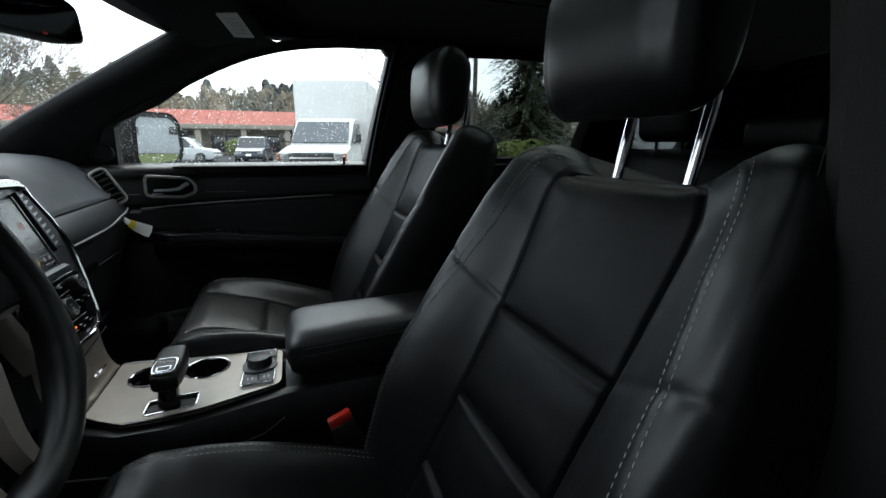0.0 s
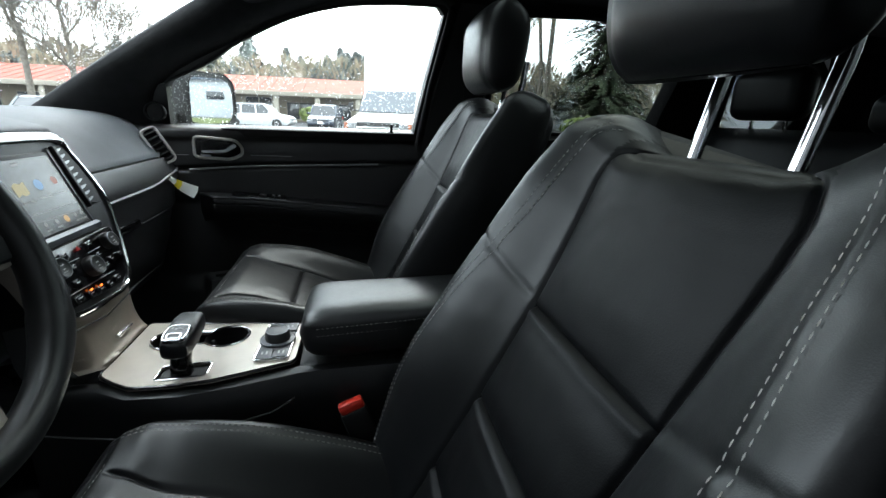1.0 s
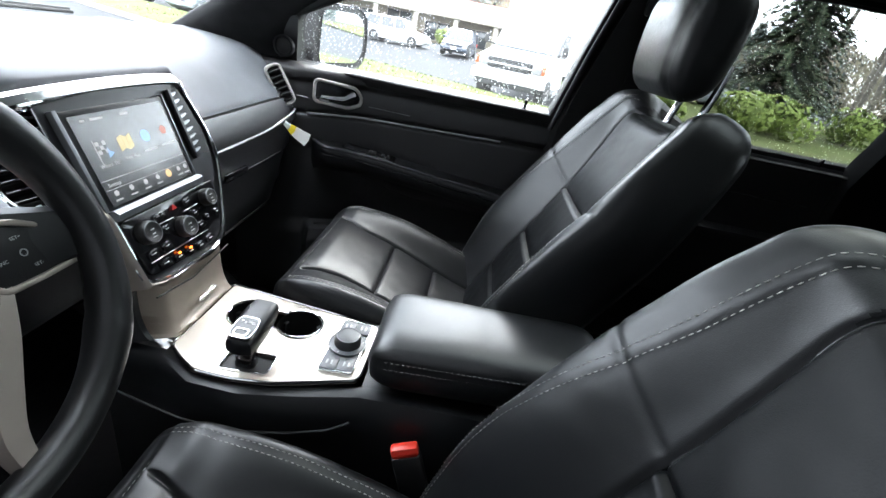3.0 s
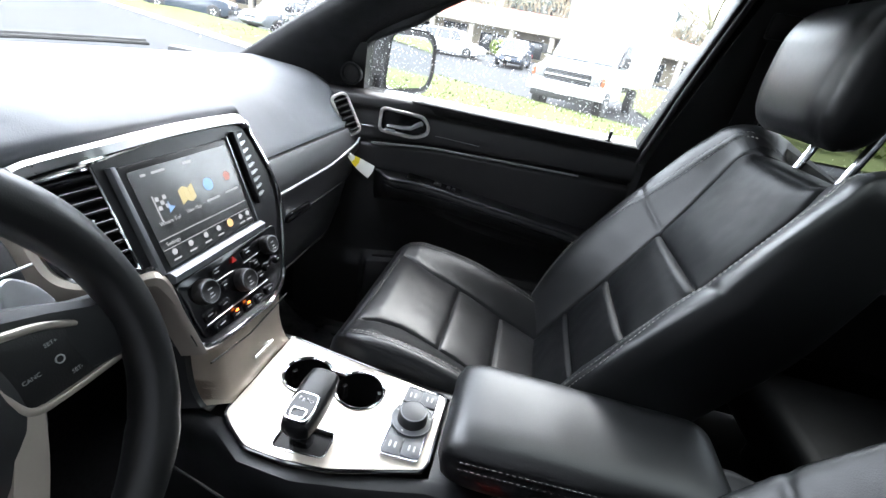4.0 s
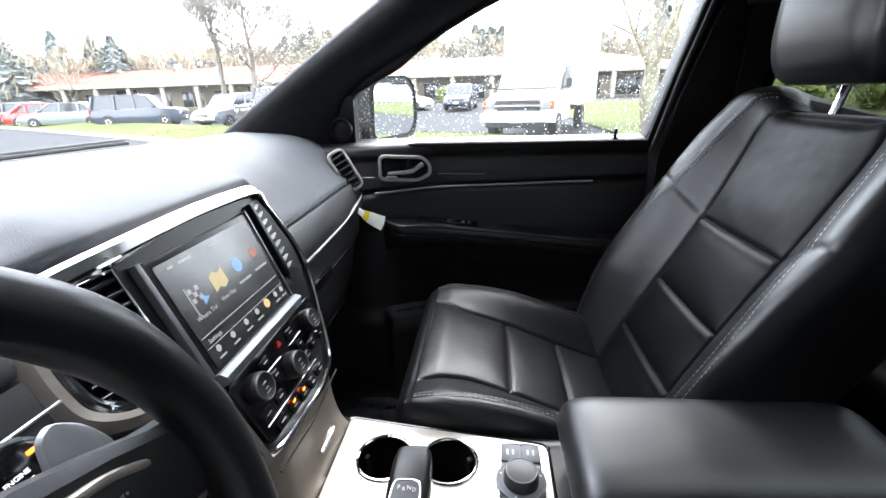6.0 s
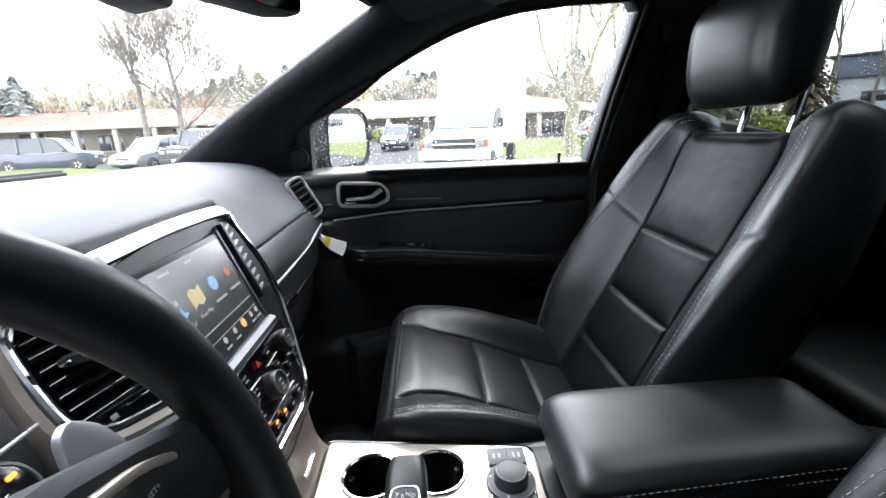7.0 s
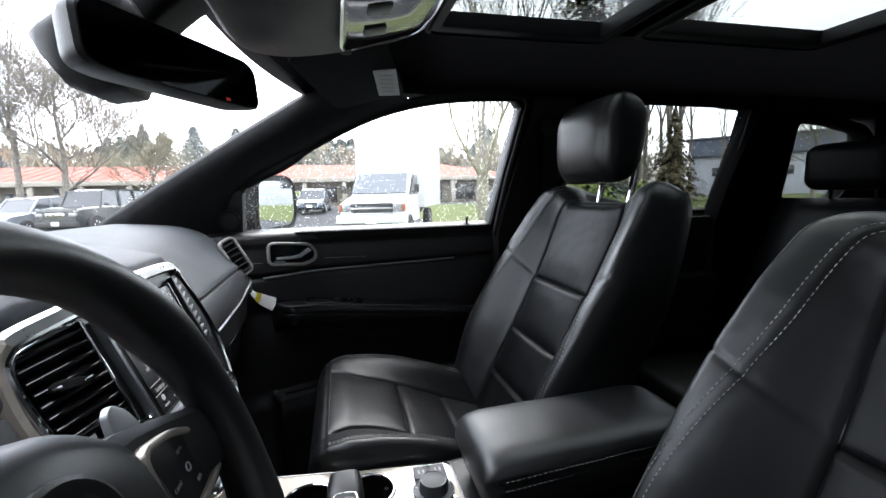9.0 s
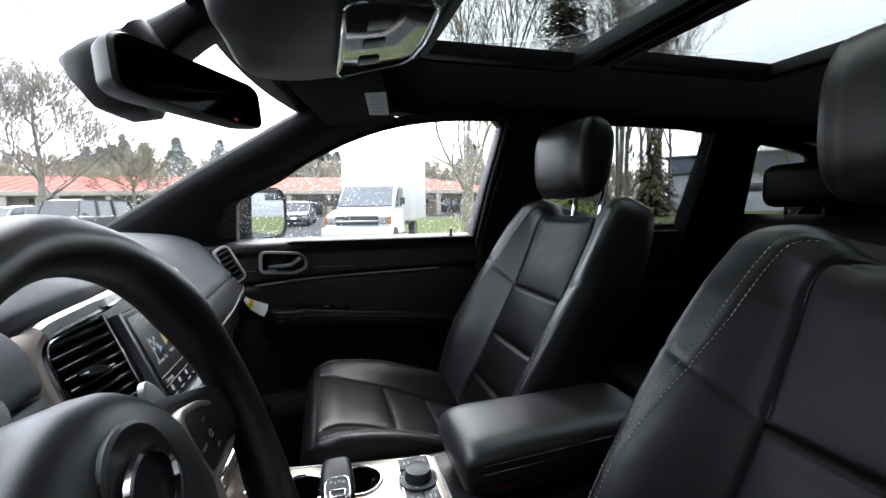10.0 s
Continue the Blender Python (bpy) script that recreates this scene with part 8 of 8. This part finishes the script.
def car(x, y, heading, paint, kind, label):
    """A parked car; its nose points along +x before it is turned by heading."""
    t = thing("car", label, "car", group="parked cars")
    L, W, H, belt, nose, cowl, rear_g, tail, boxy = {"suv": (4.5, 1.82, 1.74, 1.02, 0.95, 1.05, 1.72, 1.02, 0.4), "boxy": (4.75, 1.92, 1.86, 1.14, 1.08, 1.16, 1.80, 1.1, 0.15), "wagon": (4.4, 1.78, 1.58, 0.94, 0.80, 0.96, 1.48, 0.95, 0.5), "sedan": (4.7, 1.80, 1.46, 0.92, 0.74, 0.94, 1.40, 0.98, 0.7)}[kind]
    hood_x, ws_top = L / 2 - (1.15 if kind != "boxy" else 1.25), L / 2 - (1.15 + 0.25 + 0.55 * boxy)
    rt = -L / 2 + (0.28 if kind != "sedan" else 1.15)
    rb = -L / 2 + (0.10 if kind != "sedan" else 0.55)
    g = 0.22

    def rail(xx):
        """half width along the length"""
        u = abs(xx) / (L / 2)
        return W / 2 * (1 - 0.10 * u ** 5 - 0.02 * u)

    stations = [L / 2, L / 2 - 0.06, L / 2 - 0.25, hood_x, 0.3, -0.6, -L / 2 + 0.5, -L / 2 + 0.1, -L / 2]
    bm = bmesh.new()
    rings = []
    for xx in stations:
        w = rail(xx)
        front = ease((xx - (L / 2 - 0.3)) / 0.3)
        top = belt if xx < hood_x else cowl + (nose - cowl) * (xx - hood_x) / (L / 2 - hood_x) - 0.10 * front
        if kind == "sedan" and xx < rb:
            top = tail
        lo = g + 0.12 * (front if xx > 0 else ease((-xx - L / 2 + 0.3) / 0.3))
        rings.append([(xx, -w * 0.95, lo), (xx, -w, lo + 0.2), (xx, -w, (lo + top) / 2), (xx, -w * 0.97, top - 0.06), (xx, -w * 0.90, top), (xx, w * 0.90, top), (xx, w * 0.97, top - 0.06), (xx, w, (lo + top) / 2), (xx, w, lo + 0.2), (xx, w * 0.95, lo)])
    loft(bm, rings)
    body = part("body", bm, paint, t)
    bm = bmesh.new()
    up = [(hood_x + 0.05, belt - 0.05, 0.90), (ws_top, H - 0.06, 0.78), (ws_top - 0.35, H, 0.76), (rt + 0.35, H - 0.01, 0.76), (rt, H - 0.07, 0.77), (rb, belt - 0.05, 0.90)]
    rings = []
    for s in (-1, 1):
        rings.append([(px, s * W / 2 * k, pz) for px, pz, k in up])
    loft(bm, rings)
    part("cabin", bm, DARK_GLASS, t, "dark window glass")
    bm = bmesh.new()
    loft(bm, [[(px, s * W / 2 * 0.775, pz + dz) for px, pz, dz in ((ws_top + 0.02, H - 0.07, 0), (ws_top - 0.35, H, 0.012), (rt + 0.35, H - 0.01, 0.012), (rt - 0.02, H - 0.08, 0), (rt + 0.1, H - 0.10, 0), (ws_top - 0.1, H - 0.10, 0))] for s in (-1, -0.5, 0, 0.5, 1)])
    part("roof", bm, paint, t)
    for s in (-1, 1):
        for (xa, za), (xb, zb), tk in (((hood_x + 0.03, belt - 0.02), (ws_top, H - 0.06), 0.05), ((0.05, belt - 0.02), (-0.02, H - 0.05), 0.06), ((-0.95, belt - 0.02), (-0.92, H - 0.05), 0.07), ((rb + 0.02, belt - 0.02), (rt + 0.03, H - 0.07), 0.10)):
            bm = bmesh.new()
            tube(bm, [(xa, s * W / 2 * 0.905, za), (xb, s * W / 2 * 0.785, zb)], tk, 6)
            part("pillar", bm, paint, t)
    for xx in (L / 2 - 0.85, -L / 2 + 0.85):
        for s in (-1, 1):
            r = 0.40 if kind == "boxy" else (0.35 if kind == "suv" else 0.32)
            wheel(t, (xx, s * (W / 2 - 0.10), r), r, 0.24, None)
    for s in (-1, 1):
        bm = bmesh.new()
        box(bm, (L / 2 - 0.05, s * W * 0.36, nose - 0.24), (0.12, 0.30, 0.16), 0.03)
        part("headlight", bm, HEADLAMP, t)
        bm = bmesh.new()
        box(bm, (-L / 2 + 0.04, s * W * 0.41, belt - 0.12), (0.10, 0.18, 0.26), 0.03)
        part("tail_light", bm, TAIL_RED, t)
        bm = bmesh.new()
        box(bm, (hood_x - 0.15, s * (W / 2 + 0.06), belt + 0.08), (0.10, 0.18, 0.14), 0.04)
        part("door_mirror", bm, paint, t)
    bm = bmesh.new()
    box(bm, (L / 2 - 0.02, 0, nose - 0.25), (0.10, W * 0.40, 0.16), 0.02)
    part("grille", bm, CHROME if kind == "boxy" else RUBBER, t)
    if kind == "boxy":
        for k in range(7):
            bm = bmesh.new()
            box(bm, (L / 2 + 0.035, -0.30 + 0.10 * k, nose - 0.25), (0.02, 0.05, 0.13), 0.006)
            part("grille_slot", bm, RUBBER, t)
    for xx in (L / 2 - 0.02, -L / 2 + 0.02):
        bm = bmesh.new()
        box(bm, (xx, 0, 0.45), (0.16, W * 0.92, 0.22), 0.05)
        part("bumper", bm, RUBBER if kind in ("suv", "boxy") else paint, t)
        bm = bmesh.new()
        box(bm, (xx + math.copysign(0.085, xx), 0, 0.48), (0.012, 0.32, 0.15), 0.004)
        part("number_plate", bm, PAPER_W, t)
    if kind == "suv":
        bm = bmesh.new()
        disc(bm, (-L / 2 - 0.06, 0, belt - 0.02), (1, 0, 0), 0.34, 0.16, 24, bevel=0.05)
        part("spare_cover", bm, RUBBER, t)
    t.matrix_world = Matrix.Translation((x, y, land(x, y))) @ pose(0, 0, 0, 0, 0, heading)
    return t


car(-10.8, 22.0, 255, PAINT_BLACK, "boxy", "dark boxy off-road vehicle parked nose to the street")
car(-13.7, 22.6, 255, PAINT_SILVER, "wagon", "silver hatchback parked nose to the street")
car(-20.0, 23.6, 20, PAINT_NAVY, "suv", "dark blue off-road wagon parked tail to the street")
car(-26.0, 25.0, 200, PAINT_GREEN, "sedan", "grey-green saloon parked by the lot's edge")
car(-29.3, 27.0, 22, PAINT_RED, "sedan", "red saloon parked by the lot's edge")
car(-34.0, 28.5, 200, PAINT_SILVER, "wagon", "silver estate car at the end of the row")
car(-38.5, 27.0, 20, PAINT_WHITE, "wagon", "white estate car at the end of the row")
car(-17.9, 31.5, 254, PAINT_WHITE, "suv", "white off-road wagon in the second row")
car(-19.0, 33.0, 200, PAINT_SILVER, "wagon", "silver estate car in the second row")
car(-1.95, 30.0, 264, PAINT_NAVY, "wagon", "small dark car with a pale roof beside the truck")
car(-6.4, 31.5, 352, PAINT_WHITE, "wagon", "white crossover parked side-on in the lot")
car(11.6, 26.5, 10, PAINT_SILVER, "sedan", "silver saloon parked behind the shrubs")
car(17.0, 29.0, 190, PAINT_NAVY, "sedan", "dark saloon parked behind the shrubs")


def box_truck():
    t = thing("box_truck", "white box truck facing the street", "truck")
    # nose along -x before turning; x runs back
    W = 1.90
    bm = bmesh.new()
    prof = [(0.00, 0.60), (0.00, 0.98), (0.06, 1.12), (0.75, 1.28), (0.85, 1.30), (1.55, 2.02), (1.75, 2.10), (2.5, 2.12), (2.5, 0.50), (0.1, 0.50)]
    rings = []
    for s in (-1, -0.9, 0.9, 1):
        rings.append([(x + (0.05 if abs(s) == 1 else 0), s * W / 2 * (1.0 if z < 1.3 else 0.93), z - (0.03 if abs(s) == 1 and z > 1.0 else 0)) for x, z in prof])
    loft(bm, rings)
    part("cab", bm, TRUCK_WHITE, t, angle=25)
    bm = bmesh.new()
    gl = [Vector((0.905, -0.84, 1.345)), Vector((0.905, 0.84, 1.345)), Vector((1.50, 0.78, 1.96)), Vector((1.50, -0.78, 1.96))]
    off = Vector((-0.02, 0, 0.015))
    loft(bm, [[p + off for p in gl], [p + off * 2.4 for p in gl]])
    part("windscreen", bm, TRUCK_GLASS_SKY, t, "windscreen glass with a pale sky reflection in its colour", smooth=False)
    for s in (-1, 1):
        bm = bmesh.new()
        pts = [Vector((1.10, s * (W / 2 - 0.015), 1.34)), Vector((2.2, s * (W / 2 - 0.015), 1.34)), Vector((2.2, s * 0.935, 1.94)), Vector((1.62, s * 0.935, 1.94))]
        loft(bm, [pts, [p + Vector((0, s * 0.015, 0)) for p in pts]])
        part("side_window", bm, DARK_GLASS, t, smooth=False)
        bm = bmesh.new()
        box(bm, (0.98, s * 1.14, 1.50), (0.07, 0.15, 0.24), 0.03)
        mr = part("door_mirror", bm, RUBBER, t)
        bm = bmesh.new()
        tube(bm, [(1.15, s * 0.94, 1.38), (0.99, s * 1.10, 1.42)], 0.02, 6)
        part("mirror_arm", bm, RUBBER, mr)
        bm = bmesh.new()
        box(bm, (-0.01, s * 0.745, 0.955), (0.07, 0.25, 0.22), 0.02)
        part("headlight", bm, HEADLAMP, t)
        bm = bmesh.new()
        box(bm, (0.0, s * 0.925, 0.96), (0.08, 0.10, 0.22), 0.02)
        part("marker_light", bm, AMBER, t)
        for xx, r in ((0.75, 0.37), (4.9, 0.39)):
            wheel(t, (xx, s * 0.86, r), r, 0.26, None)
    bm = bmesh.new()
    box(bm, (-0.01, 0, 0.945), (0.07, 1.22, 0.30), 0.02)
    part("grille", bm, WELL, t)
    for z, h in ((0.80, 0.022), (0.945, 0.040), (1.092, 0.022)):
        bm = bmesh.new()
        box(bm, (-0.042, 0, z), (0.03, 1.22, h), 0.008)
        part("grille_bar", bm, SATIN, t)
    for z in (0.845, 0.890, 1.000, 1.045):
        bm = bmesh.new()
        box(bm, (-0.044, 0, z), (0.01, 1.16, 0.008), 0.002)
        part("grille_slat", bm, GRAPHITE, t)
    bm = bmesh.new()
    box(bm, (-0.10, 0, 0.64), (0.20, 2.0, 0.24), 0.04)
    part("bumper", bm, TRUCK_WHITE, t)
    bm = bmesh.new()
    box(bm, (-0.12, 0, 0.46), (0.10, 1.7, 0.16), 0.02)
    part("valance", bm, RUBBER, t)
    bm = bmesh.new()
    box(bm, (-0.21, -0.02, 0.60), (0.012, 0.32, 0.16), 0.004)
    part("number_plate", bm, PAPER_W, t)
    bm = bmesh.new()
    box(bm, (4.55, 0, 2.10), (4.3, 2.36, 2.45), 0.03)
    bx = part("cargo_box", bm, TRUCK_WHITE, t, "white panelled cargo box")
    for k in range(8):
        for s in (-1, 1):
            bm = bmesh.new()
            box(bm, (2.6 + 3.9 * k / 7, s * 1.185, 2.1), (0.05, 0.02, 2.3), 0.005)
            part("rib", bm, TRUCK_WHITE, bx)
    bm = bmesh.new()
    box(bm, (4.4, 0, 0.72), (4.2, 1.0, 0.24), 0.02)
    part("chassis", bm, RUBBER, t)
    t.matrix_world = Matrix.Translation((0.55, 11.75, 0.0)) @ pose(0, 0, 0, 0, 0, 90 - 20)


box_truck()
